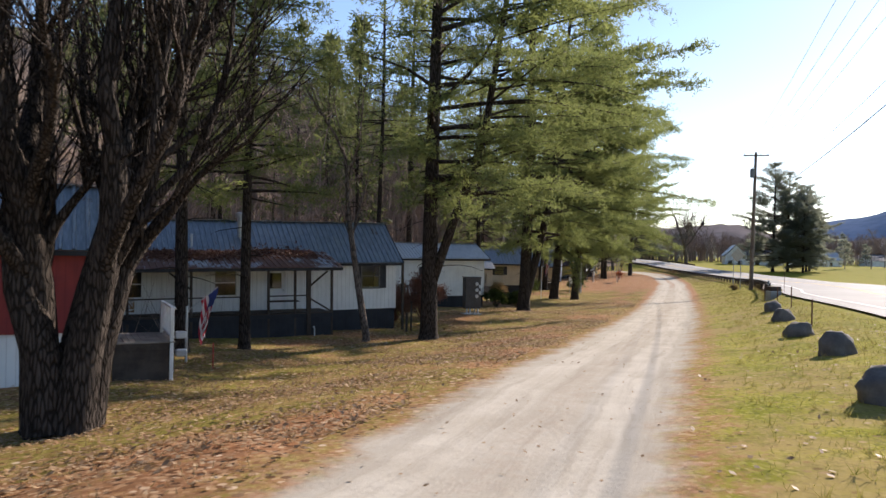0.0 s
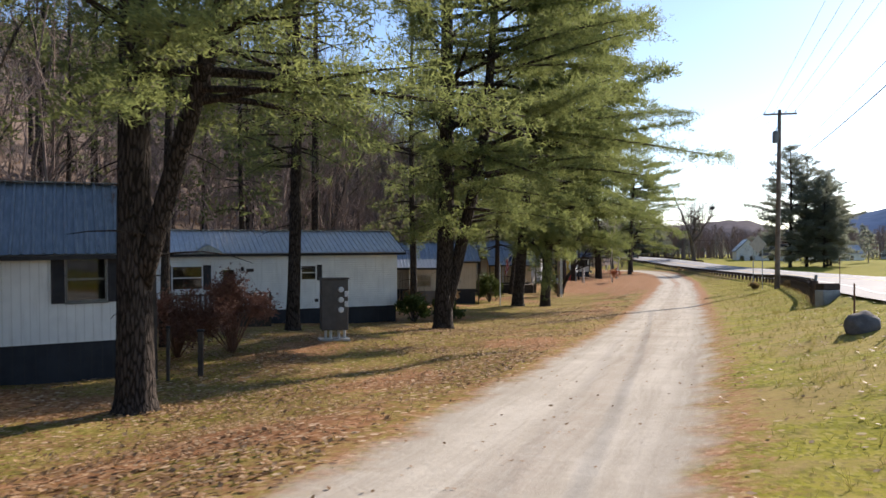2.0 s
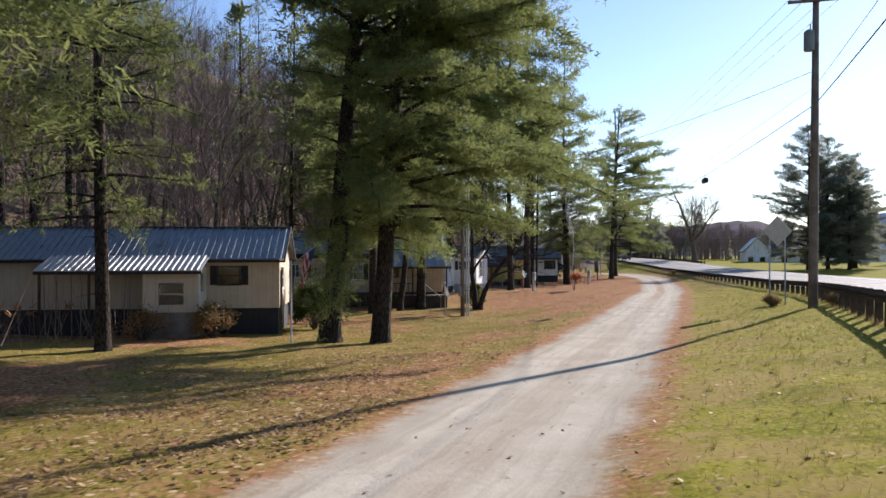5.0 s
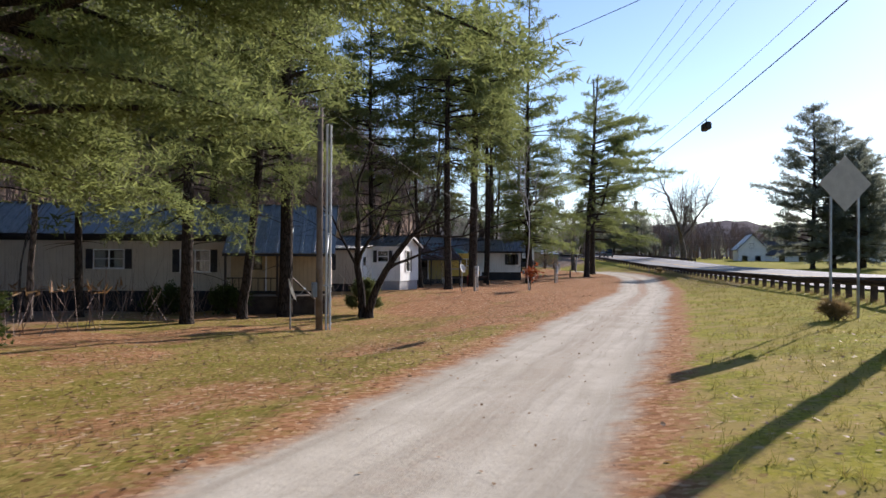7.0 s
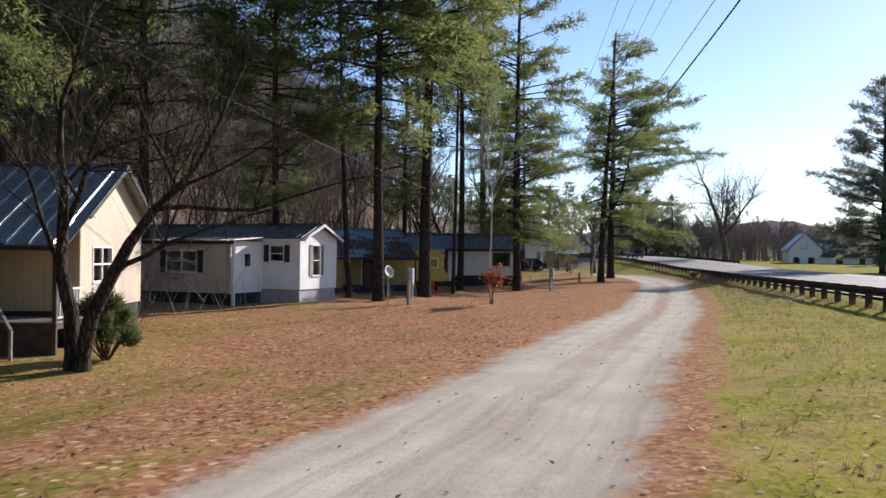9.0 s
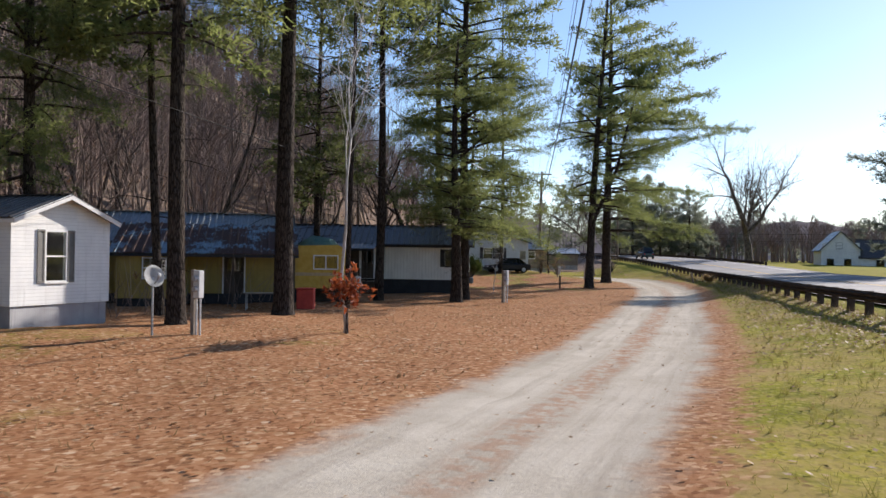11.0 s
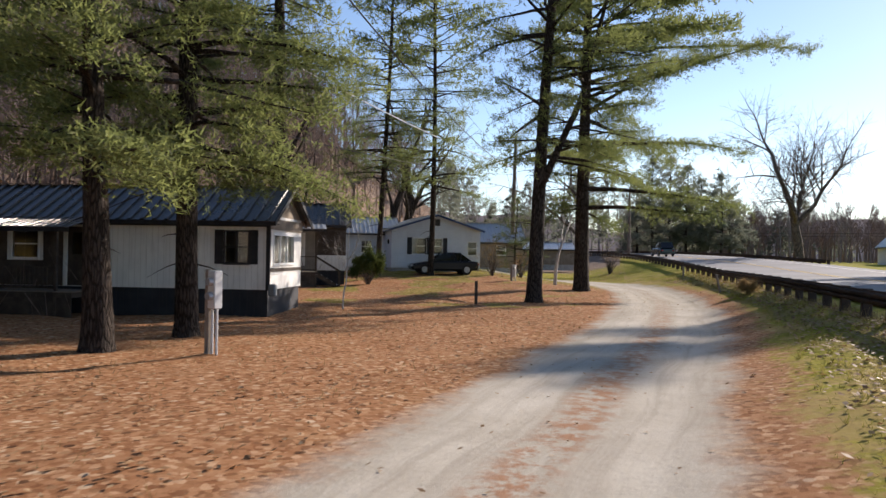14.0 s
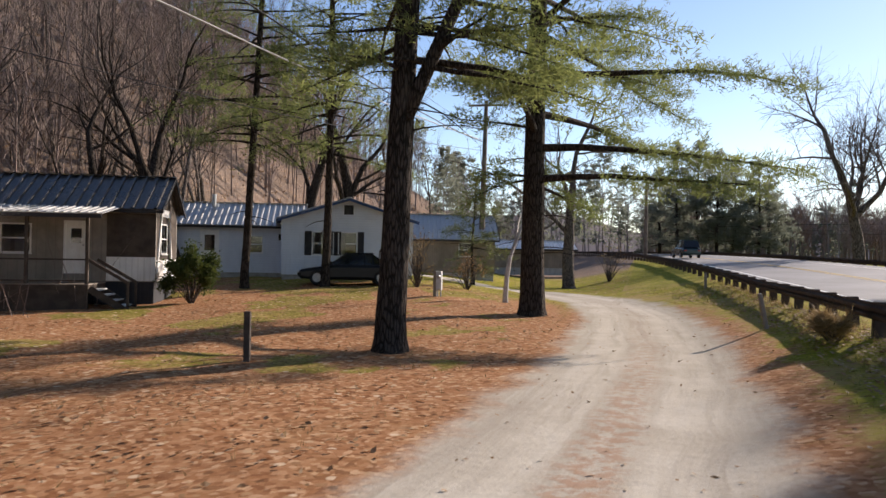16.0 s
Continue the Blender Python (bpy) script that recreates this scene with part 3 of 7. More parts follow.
def asphalt():
    m = Mat("asphalt", 0.82, 0, 0.3)
    w = m.world()
    n1, n2, n3 = m.noise(w, 0.25, 5), m.noise(w, 60, 3), m.noise(m.world((1, 0.1, 1)), 0.9, 4)
    col = m.mix(m.step(n1, 0.35, 0.65), (0.14, 0.14, 0.148), (0.195, 0.195, 0.205))
    col = m.mix(m.math("MULTIPLY", m.step(n3, 0.45, 0.7), 0.4), col, (0.13, 0.13, 0.135))
    col = m.mix(m.math("MULTIPLY", m.step(n2, 0.4, 0.7), 0.3), col, (0.1, 0.1, 0.1))
    m.color(col)
    m.bump(n2, 0.3, 0.01)
    return m.m


build_ground()
PAVE_TILT = 0.03
strip("road", RAIL, 1.0, 11.6, 0.06, asphalt(), "grey worn asphalt two-lane highway", "road", z_tilt=PAVE_TILT)
paint = mottled("road_paint", (0.62, 0.62, 0.6), (0.72, 0.72, 0.7), 0.7, 3, 60, dirt=(0.3, 0.3, 0.3))
yellow = mottled("road_yellow", (0.5, 0.32, 0.05), (0.6, 0.4, 0.08), 0.7, 3, 60, dirt=(0.3, 0.3, 0.3))
strip("trim_edge_line", RAIL, 2.2, 2.34, 0.068, paint, "white painted edge line on asphalt", "road line", across=1, z_tilt=PAVE_TILT)
strip("trim_edge_line", RAIL, 10.2, 10.34, 0.068, paint, "white painted edge line on asphalt", "road line", across=1, z_tilt=PAVE_TILT)
for o in (6.1, 6.4):
    strip("trim_centre_line", RAIL, o, o + 0.12, 0.068, yellow, "yellow painted centre line on asphalt", "road line", across=1, z_tilt=PAVE_TILT)

# ---- far hills ----
def hill_range(name, label, dist, az0, az1, heights, material, depth=500):
    """A ridge far off, between two bearings (degrees right of +y), as a rounded sheet."""
    n, m = 60, 10
    verts, faces = [], []
    for i in range(n + 1):
        s = i / n
        az = radians(az0 + (az1 - az0) * s)
        h = np.interp(s, np.linspace(0, 1, len(heights)), heights) + 5 * math.sin(s * 23) + 3 * math.sin(s * 51 + 1)
        for j in range(m + 1):
            q = j / m
            d = dist + depth * q
            verts.append((math.sin(az) * d, math.cos(az) * d, -4 + (h + 4) * math.sin(q * math.pi / 2) + 1.5 * math.sin(i * 1.9 + j * 2.3)))
    for i in range(n):
        for j in range(m):
            a = i * (m + 1) + j
            faces.append((a, a + 1, a + m + 2, a + m + 1))
    me = bpy.data.meshes.new(name)
    me.from_pydata(verts, [], faces)
    me.shade_smooth()
    me.materials.append(material)
    tagged(new(name, me), label, "hill", kind="structure")


# the blue is the haze of distance, mixed into the forest colour
m = Mat("hazed_forest", 1.0, 0, 0)
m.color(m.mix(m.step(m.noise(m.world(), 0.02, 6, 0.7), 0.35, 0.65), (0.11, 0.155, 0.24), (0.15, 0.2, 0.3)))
hill_range("backdrop_hill", "wooded mountain far across the valley, blue haze put into its colour", 1500, 15, 60, [25, 95, 168, 205, 235, 250, 225], m.m)
# brown paled towards grey: a little distance haze held in the colour
m = Mat("hazed_woods", 1.0, 0, 0)
m.color(m.mix(m.step(m.noise(m.world(), 0.06, 6, 0.7), 0.35, 0.65), (0.16, 0.14, 0.14), (0.22, 0.19, 0.185)))
hill_range("backdrop_hill", "low brown leafless woods across the valley, greyed with painted haze", 520, -12, 60, [30, 27, 23, 19, 16, 14, 14], m.m, 160)

# ---- mobile homes ----
def rib_sheet(width, y0, z0, y1, z1, pitch=0.3, rib=0.045, thick=0.02, x0=0.0):
    """A sheet of ribbed roofing from x0 to x0 - width, from its lower edge (y0, z0) to its upper one (y1, z1)."""
    bm = bmesh.new()
    rib = min(0.062, max(rib, pitch * 0.16))
    prof, x = [], 0.0
    while x < width:
        for a, h in ((0.0, 0.0), (0.56, 0.0), (0.61, rib), (0.84, rib), (0.9, 0.0)):
            if x + a * pitch <= width:
                prof.append((x + a * pitch, h))
        x += pitch
    prof.append((width, 0.0))
    ln = math.hypot(y1 - y0, z1 - z0)
    ny, nz = -(z1 - z0) / ln, (y1 - y0) / ln
    lo, hi = [], []
    for u, h in prof:
        wob = 0.006 * math.sin(u * 3.1) + 0.004 * math.sin(u * 11.0)
        lo.append(bm.verts.new((x0 - u, y0 + ny * h, z0 + nz * h + wob)))
        hi.append(bm.verts.new((x0 - u, y1 + ny * h, z1 + nz * h)))
    for i in range(len(prof) - 1):
        bm.faces.new((lo[i], hi[i], hi[i + 1], lo[i + 1]))
    a, b = prof[0][0], prof[-1][0]
    q = [bm.verts.new((x0 - u, y + -ny * thick, z - nz * thick)) for u, y, z in ((a, y0, z0), (b, y0, z0), (b, y1, z1), (a, y1, z1))]
    bm.faces.new(q)
    bm.faces.new([lo[0], lo[-1], q[1], q[0]])
    bm.faces.new([lo[0], q[0], q[3], hi[0]])
    bm.faces.new([lo[-1], hi[-1], q[2], q[1]])
    bmesh.ops.recalc_face_normals(bm, faces=bm.faces[:])
    return bm


def window(parent, m, u0, u1, z0, z1, casing="trim_white", shutter="", sashes=1, rail=True, curtain=0.0, fw=0.05, sill=True):
    """A window in a wall whose outer face is the plane y=0 of m: casing, pane, sill, shutters."""
    bm = bmesh.new()
    for a in ((u0 - fw, u0, z0 - fw, z1 + fw), (u1, u1 + fw, z0 - fw, z1 + fw), (u0, u1, z1, z1 + fw), (u0, u1, z0 - fw, z0)):
        box(bm, a[0], a[1], -0.025, 0.06, a[2], a[3])
    for k in range(1, sashes):
        c = u0 + (u1 - u0) * k / sashes
        box(bm, c - 0.03, c + 0.03, -0.012, 0.05, z0, z1)
    if rail:
        zc = (z0 + z1) / 2
        for k in range(sashes):
            a, b = u0 + (u1 - u0) * k / sashes, u0 + (u1 - u0) * (k + 1) / sashes
            box(bm, a + 0.03 * (k > 0), b - 0.03 * (k < sashes - 1), -0.006, 0.045, zc - 0.025, zc + 0.025)
    w = part("window", bm, casing, parent, at=m)
    part("pane", boxed(u0, u1, 0.03, 0.036, z0, z1), "glass", w).visible_shadow = False
    if curtain:
        bm = bmesh.new()
        n = 24
        for side in (0, 1):
            span = (u1 - u0) * curtain / 2
            base = u0 if side == 0 else u1 - span
            row = [(base + span * i / n, 0.13 + 0.02 * math.sin(i * 1.7)) for i in range(n + 1)]
            vs = [[bm.verts.new((a, b, z)) for a, b in row] for z in (z0 + 0.02, z1 - 0.02)]
            for i in range(n):
                bm.faces.new((vs[0][i], vs[0][i + 1], vs[1][i + 1], vs[1][i]))
        part("curtain", bm, "curtain", w, "pale drawn curtain")
    if sill:
        part("sill", boxed(u0 - fw - 0.02, u1 + fw + 0.02, -0.06, 0.0, z0 - fw - 0.035, z0 - fw - 0.003), casing, w)
    if shutter:
        sw = min(0.34, (u1 - u0) * 0.36)
        for a in (u0 - fw - 0.01 - sw, u1 + fw + 0.01):
            bm = bmesh.new()
            h0, h1 = z0 - 0.06, z1 + 0.06
            for q in ((a, a + 0.04, h0, h1), (a + sw - 0.04, a + sw, h0, h1), (a + 0.04, a + sw - 0.04, h0, h0 + 0.05), (a + 0.04, a + sw - 0.04, h1 - 0.05, h1)):
                box(bm, q[0], q[1], -0.035, -0.004, q[2], q[3])
            z = h0 + 0.06
            while z < h1 - 0.1:
                vs = [bm.verts.new(p) for p in ((a + 0.04, -0.01, z + 0.05), (a + sw - 0.04, -0.01, z + 0.05), (a + sw - 0.04, -0.03, z), (a + 0.04, -0.03, z))]
                bm.faces.new(vs)
                z += 0.05
            box(bm, a + 0.03, a + sw - 0.03, -0.008, -0.003, h0 + 0.02, h1 - 0.02)
            part("shutter", bm, shutter, parent, "louvred shutter", at=m)
    return w


def door(parent, m, u0, u1, z0, z1, material="trim_white", lite=True, storm=False):
    bm = bmesh.new()
    for a in ((u0 - 0.07, u0, z0, z1 + 0.07), (u1, u1 + 0.07, z0, z1 + 0.07), (u0, u1, z1, z1 + 0.07)):
        box(bm, a[0], a[1], -0.02, 0.08, a[2], a[3])
    part("door_frame", bm, "trim_white", parent, at=m)
    bm = bmesh.new()
    lz0, lz1 = z0 + 1.05, z1 - 0.2
    slab(bm, u0, u1, z0, z1, [(u0 + 0.15, u1 - 0.15, lz0, lz1)] if lite else [], 0.045)
    d = part("door", bm, material, parent, at=m @ pose(0, 0.02, 0))
    if lite:
        part("pane", boxed(u0 + 0.15, u1 - 0.15, 0.02, 0.026, lz0, lz1), "glass", d).visible_shadow = False
    part("handle", boxed(u1 - 0.1, u1 - 0.05, -0.06, 0.0, z0 + 0.95, z0 + 1.0, bevel=0.01), "steel", d, "metal door handle")


END = Matrix.Rotation(radians(90), 4, "Z")


def home(name, label, corner, angle, base, length, width, skirt, eave, ridge, over=0.3, wall="white_panel", skirt_mat="dark_skirt", roof="roof_blue", trim="trim_black",
         gable=None, front=(), ends=(), ridge_pos=0.5, over_end=0.3, pitch=0.3, tilt=0.0, band=0.0, group="mobile homes by the lane", category="mobile home", front_holes=(), end_wall=None):
    """A long low home; its front runs from x=0 to -length, its depth along y. Heights are over its own ground."""
    h = thing(name, pose(*corner, base, 0, -tilt, angle), label, category, group)
    holes = [w[:4] for w in front] + list(front_holes)
    eh = [w[:4] for w in ends]
    bm = bmesh.new()
    slab(bm, -length, 0, skirt, eave, holes)
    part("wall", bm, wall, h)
    bm = bmesh.new()
    slab(bm, 0.1, width - 0.1, skirt, eave, eh)
    part("wall", bm, end_wall or wall, h, at=END)
    bm = bmesh.new()
    slab(bm, -length, 0, skirt, eave, [])
    part("wall", bm, wall, h, at=pose(0, width - 0.1, 0))
    bm = bmesh.new()
    slab(bm, 0.1, width - 0.1, skirt, eave, [])
    part("wall", bm, wall, h, at=pose(-length + 0.1, 0, 0) @ END)
    part("floor_deck", boxed(-length + 0.1, -0.1, 0.1, width - 0.1, skirt - 0.05, skirt + 0.05), "interior", h)
    part("partition", boxed(-length + 0.1, -0.1, width * 0.6, width * 0.6 + 0.05, skirt + 0.05, eave - 0.02), "interior", h)
    bm = bmesh.new()
    i = 0.06
    slab(bm, -length + i, -i, -0.6, skirt - 0.002, [], 0.04)
    part("skirting", bm, skirt_mat, h, at=pose(0, i, 0))
    bm = bmesh.new()
    slab(bm, i + 0.05, width - i, -0.6, skirt - 0.002, [], 0.04)
    part("skirting", bm, skirt_mat, h, at=pose(-i, 0, 0) @ END)
    # roof: two ribbed sheets, fascia boards, gable boards
    yr = width * ridge_pos
    s0 = (ridge - eave) / yr
    s1 = (ridge - eave) / (width - yr)
    lo = eave - over * s0
    part("roof", rib_sheet(length + 2 * over_end, -over, lo + 0.04, yr, ridge + 0.04, pitch, x0=over_end), roof, h)
    part("roof", rib_sheet(length + 2 * over_end, width + over, eave - over * s1 + 0.04, yr + 0.004, ridge + 0.04, pitch, x0=over_end), roof, h)
    part("ridge_cap", boxed(-length - over_end, over_end, yr - 0.12, yr + 0.12, ridge + 0.072, ridge + 0.086), roof, h)
    part("fascia", boxed(-length - over_end + 0.01, over_end - 0.01, -over + 0.005, -over + 0.03, lo - 0.1, lo + 0.012), trim, h)
    if over > 0.05:
        part("soffit", boxed(-length, over_end - 0.02, -over + 0.032, -0.003, lo - 0.05, lo - 0.03), trim, h)
    for x in (0.0, -length):
        bm = bmesh.new()
        a = [bm.verts.new((x + dx, y, z)) for dx in ((-0.06, -0.005) if x == 0 else (0.005, 0.06)) for y, z in ((0.0, eave + 0.003), (width, eave + 0.003), (yr, ridge))]
        for f in ((0, 1, 2), (5, 4, 3), (0, 3, 4, 1), (1, 4, 5, 2), (2, 5, 3, 0)):
            bm.faces.new([a[k] for k in f])
        bmesh.ops.recalc_face_normals(bm, faces=bm.faces[:])
        part("gable", bm, gable or end_wall or wall, h)
    for x in (over_end - 0.03, -length - over_end + 0.03):
        bm = bmesh.new()
        beam(bm, (x, -over, lo - 0.02), (x, yr, ridge - 0.02), 0.04, 0.15)
        beam(bm, (x, yr, ridge - 0.02), (x, width + over, eave - over * s1 - 0.02), 0.04, 0.15)
        part("rake_board", bm, trim, h)
    if band:
        part("frieze", boxed(-length, 0, -0.02, -0.003, eave - band, eave - 0.002), trim, h, "dark board under the eaves")
    for w in front:
        if len(w) > 4 and "door" in w[4]:
            door(h, Matrix(), *w[:4], material=w[4]["door"])
        else:
            window(h, Matrix(), *w[:4], **(w[4] if len(w) > 4 else {}))
    for w in ends:
        window(h, END, *w[:4], **(w[4] if len(w) > 4 else {}))
    return h


def posts(h, spots, z0, z1, w=0.1, mat="wood_dark"):
    for u, v in spots:
        part("post", boxed(u - w / 2, u + w / 2, v - w / 2, v + w / 2, z0, z1, bevel=0.008), mat, h)


def railing(h, a, b, z0, z1, gap=0.14, mat="wood_dark", w=0.04, pickets=True):
    """A rail from a to b (u, v) with pickets between two bars."""
    for z, wide in ((z1, 0.09), (z0 + 0.1, 0.05)):
        bm = bmesh.new()
        beam(bm, (*a, z), (*b, z), wide, 0.05)
        part("rail", bm, mat, h)
    if pickets:
        n = int(math.hypot(b[0] - a[0], b[1] - a[1]) / gap)
        for i in range(1, n):
            u, v = a[0] + (b[0] - a[0]) * i / n, a[1] + (b[1] - a[1]) * i / n
            part("picket", boxed(u - w / 2, u + w / 2, v - 0.015, v + 0.015, z0 + 0.126, z1 - 0.026), mat, h)


def deck(h, u0, u1, v0, v1, z, mat="wood_grey", skirt="wood_dark"):
    """Boards laid across a frame, closed below by a dark skirt."""
    n = max(2, int((u1 - u0) / 0.15))
    for i in range(n):
        a = u0 + (u1 - u0) * i / n
        part("plank", boxed(a + 0.004, a + (u1 - u0) / n - 0.004, v0, v1 - 0.004, z - 0.03, z), mat, h)
    part("deck_frame", boxed(u0 + 0.03, u1 - 0.03, v0 + 0.03, v1 - 0.01, z - 0.2, z - 0.034), skirt, h)
    bm = bmesh.new()
    slab(bm, u0 + 0.05, u1 - 0.05, -0.5, z - 0.202, [], 0.03)
    part("deck_skirt", bm, skirt, h, at=pose(0, v0 + 0.06, 0))


def stairs(h, u0, du, v0, v1, z, n, rise, mat="wood_grey"):
    for i in range(n):
        a = u0 + du * i
        part("step", boxed(min(a, a + du), max(a, a + du), v0, v1, z - rise * (i + 1) - 0.04, z - rise * (i + 1)), mat, h)
    for v in (v0 - 0.02, v1 + 0.02):
        bm = bmesh.new()
        beam(bm, (u0, v, z - 0.15), (u0 + du * n, v, z - rise * n - 0.15), 0.04, 0.22)
        part("stringer", bm, "wood_dark", h)


def lean_roof(h, u0, u1, v0, z0, v1, z1, mat, pitch=0.25, fascia="trim_black"):
    part("porch_roof", rib_sheet(u1 - u0, v0, z0, v1, z1, pitch, 0.03, x0=u1), mat, h)
    part("fascia", boxed(u0 + 0.01, u1 - 0.01, v0 + 0.01, v0 + 0.05, z0 - 0.15, z0 - 0.022), fascia, h)


SH = dict(shutter="shutter_dark")
DOOR = dict(door="trim_white")

# white home with the long leaf-strewn porch
home_a = home("mobile_home", "white mobile home with blue-grey ribbed roof, porch and dark skirting", (-6.0, 36.3), 33, -0.25, 19, 4.3, 1.08, 3.5, 5.2, pitch=0.24,
              roof="roof_blue", front=[(-1.76, -0.9, 2.13, 3.2, dict(casing="shutter_grey", shutter="shutter_dark")), (-8.6, -7.7, 1.9, 3.0), (-12.5, -11.6, 1.9, 3.0), (-6.4, -5.5, 1.1, 3.05, DOOR)], ends=[(1.0, 1.7, 1.9, 2.9)], tilt=0.9)
deck(home_a, -17.5, -3.9, -2.1, -0.02, 1.2, "wood_dark", "dark_skirt")
posts(home_a, [(-17.3, -2.0), (-14.8, -2.0), (-12.3, -2.0), (-9.9, -2.0), (-7.8, -2.0), (-6.75, -2.0), (-5.6, -2.0), (-3.95, -2.0)], -0.4, 3.12, 0.1)
posts(home_a, [(-5.0, -2.0)], -0.4, 3.12, 0.18)
posts(home_a, [(0.25, -0.25)], -0.4, 3.3, 0.1)
for a, b in (((-17.3, -2.0), (-14.8, -2.0)), ((-14.8, -2.0), (-12.3, -2.0)), ((-12.3, -2.0), (-9.9, -2.0)), ((-9.9, -2.0), (-7.8, -2.0)), ((-6.75, -2.0), (-5.0, -2.0))):
    railing(home_a, a, b, 1.2, 1.95, pickets=False)
for u, s in ((-5.0, 1), (-14.8, 1), (-14.8, -1), (-9.9, -1)):
    bm = bmesh.new()
    beam(bm, (u, -2.0, 2.3), (u + 0.85 * s, -2.0, 3.0), 0.07)
    part("brace", bm, "wood_dark", home_a)
bm = bmesh.new()
beam(bm, (-5.0, -2.0, 1.85), (-4.0, -2.0, 1.25), 0.07)
part("brace", bm, "wood_dark", home_a)
lean_roof(home_a, -17.8, -3.5, -2.25, 3.18, 0.55, 3.86, "roof_leafy")
part("seat_board", boxed(-6.6, -5.3, -1.6, -1.1, 1.65, 1.7), "wood_dark", home_a)
bm = bmesh.new()
tube(bm, [Vector((-7.3, 1.2, z)) for z in (4.2, 5.35, 5.36, 5.55, 5.56, 5.62)], [0.11, 0.11, 0.2, 0.2, 0.22, 0.02], 10)
part("chimney_pipe", bm, "steel", home_a, "metal stove pipe with cap")
rl = np.random.default_rng(44)
n = 5200
lu = rl.uniform(-16.8, -4.2, n)
lv = rl.normal(-0.25, 0.34, n) + 0.25 * np.sin(lu * 0.8)
heap = np.clip(0.16 * np.exp(-((lv + 0.15) / 0.4) ** 2) * (0.7 + 0.4 * np.sin(lu * 1.7)), 0, 1)
lz = np.maximum(3.18 + (lv + 2.25) * 0.243, 3.5 + lv * 0.79) + 0.045 + heap * rl.uniform(0.2, 1, n)
o = new("leaf_litter", tri_mesh("leaf_litter", blades(np.stack([lu, lv, lz], -1), rl.normal(0, 1, (n, 3)) * (1, 1, 0.25), 2, 0.13, 0.09, 0.5, rl), "russet_leaf"))
o.parent = home_a
o["label"] = "drift of brown fallen leaves on the porch roof"
part("vent_pipe", rod((-9.5, 0.6, 3.7), (-9.5, 0.6, 4.6), 0.05), "light_grey", home_a)
bm = bmesh.new()
tube(bm, [Vector((-4.9, -2.35, 0.6)), Vector((-4.85, -2.35, 0.62)), Vector((-4.83, -2.35, 0.5)), Vector((-4.83, -2.35, -0.3))], [0.03] * 4, 8)
part("downspout", bm, "light_grey", home_a)

# white home with deck, behind the big meter cabinet
home_b = home("mobile_home", "white mobile home with galvanised ribbed metal roof and dark skirting", (-2.6, 55.1), 31, -0.46, 18, 4.2, 0.87, 3.62, 4.6, pitch=0.24,
              roof="roof_galv", wall="white_vinyl", over=0.25, front=[(-4.88, -4.19, 2.27, 2.9, SH), (-10.7, -9.45, 1.95, 2.95, SH), (-8.66, -7.87, 0.95, 2.98, DOOR)], ends=[(0.9, 1.9, 1.6, 2.7)], tilt=0.4, over_end=0.4)
deck(home_b, -11.2, -6.6, -1.6, -0.02, 0.95)
railing(home_b, (-11.1, -1.55), (-9.7, -1.55), 0.95, 1.75)
railing(home_b, (-9.7, -1.55), (-6.7, -1.55), 0.95, 1.75, 0.2, w=0.1)
posts(home_b, [(-11.1, -1.55), (-9.7, -1.55), (-8.2, -1.55), (-6.7, -1.55)], -0.4, 1.8, 0.09)
part("vent_grille", boxed(-7.47, -7.14, -0.03, -0.002, 2.67, 2.82), "shutter_dark", home_b)
part("dryer_vent", boxed(-4.25, -4.08, -0.09, -0.002, 1.18, 1.33, bevel=0.02), "shutter_dark", home_b)
part("porch_lamp", boxed(-7.72, -7.6, -0.12, -0.002, 2.72, 2.92, bevel=0.03), "black_plastic", home_b)
part("chair_back", boxed(-8.9, -8.0, -1.2, -1.15, 1.3, 2.0, bevel=0.02), "wood_dark", home_b)
bm = bmesh.new()
q = [bm.verts.new(p) for p in ((-9.9, -0.3, 3.56), (-8.5, -0.3, 3.56), (-9.2, -0.3, 3.95), (-9.2, 0.9, 4.02))]
for f in ((0, 1, 2), (0, 2, 3), (1, 3, 2), (0, 3, 1)):
    bm.faces.new([q[i] for i in f])
part("dormer", bm, "roof_blue", home_b, "small dark gable over the door")

# cream home with a pale lean-to
home_c = home("mobile_home", "cream mobile home with blue ribbed metal roof and pale lean-to", (0.0, 75.3), 13, -0.88, 16, 4.3, 1.15, 3.5, 4.68,
              roof="roof_blue", wall="cream_panel", over=0.5, front=[(-2.57, -1.7, 2.21, 2.93, dict(casing="shutter_dark", shutter="shutter_dark"))], ends=[(0.5, 1.5, 2.0, 2.9)])
bm = bmesh.new()
slab(bm, -5.3, -3.1, 1.1, 2.85, [(-4.67, -3.68, 1.4, 2.3)])
part("wall", bm, "cream_panel", home_c, at=pose(0, -1.6, 0))
window(home_c, pose(0, -1.6, 0), -4.67, -3.68, 1.4, 2.3, casing="cream_panel")
bm = bmesh.new()
slab(bm, 0.1, 1.59, 1.1, 2.95, [(0.35, 1.15, 1.9, 2.7)])
part("wall", bm, "white_panel", home_c, at=pose(-3.1, -1.6, 0) @ END)
window(home_c, pose(-3.1, -1.6, 0) @ END, 0.35, 1.15, 1.9, 2.7, casing="trim_white", rail=False, sill=False)
part("skirting", boxed(-5.3, -3.16, -1.54, -0.05, -0.5, 1.096), "wood_grey", home_c)
lean_roof(home_c, -9.4, -2.9, -2.0, 2.82, -0.25, 3.42, "roof_pale")
posts(home_c, [(-9.2, -1.85), (-7.3, -1.85), (0.12, -0.42)], -0.5, 2.8, 0.09)
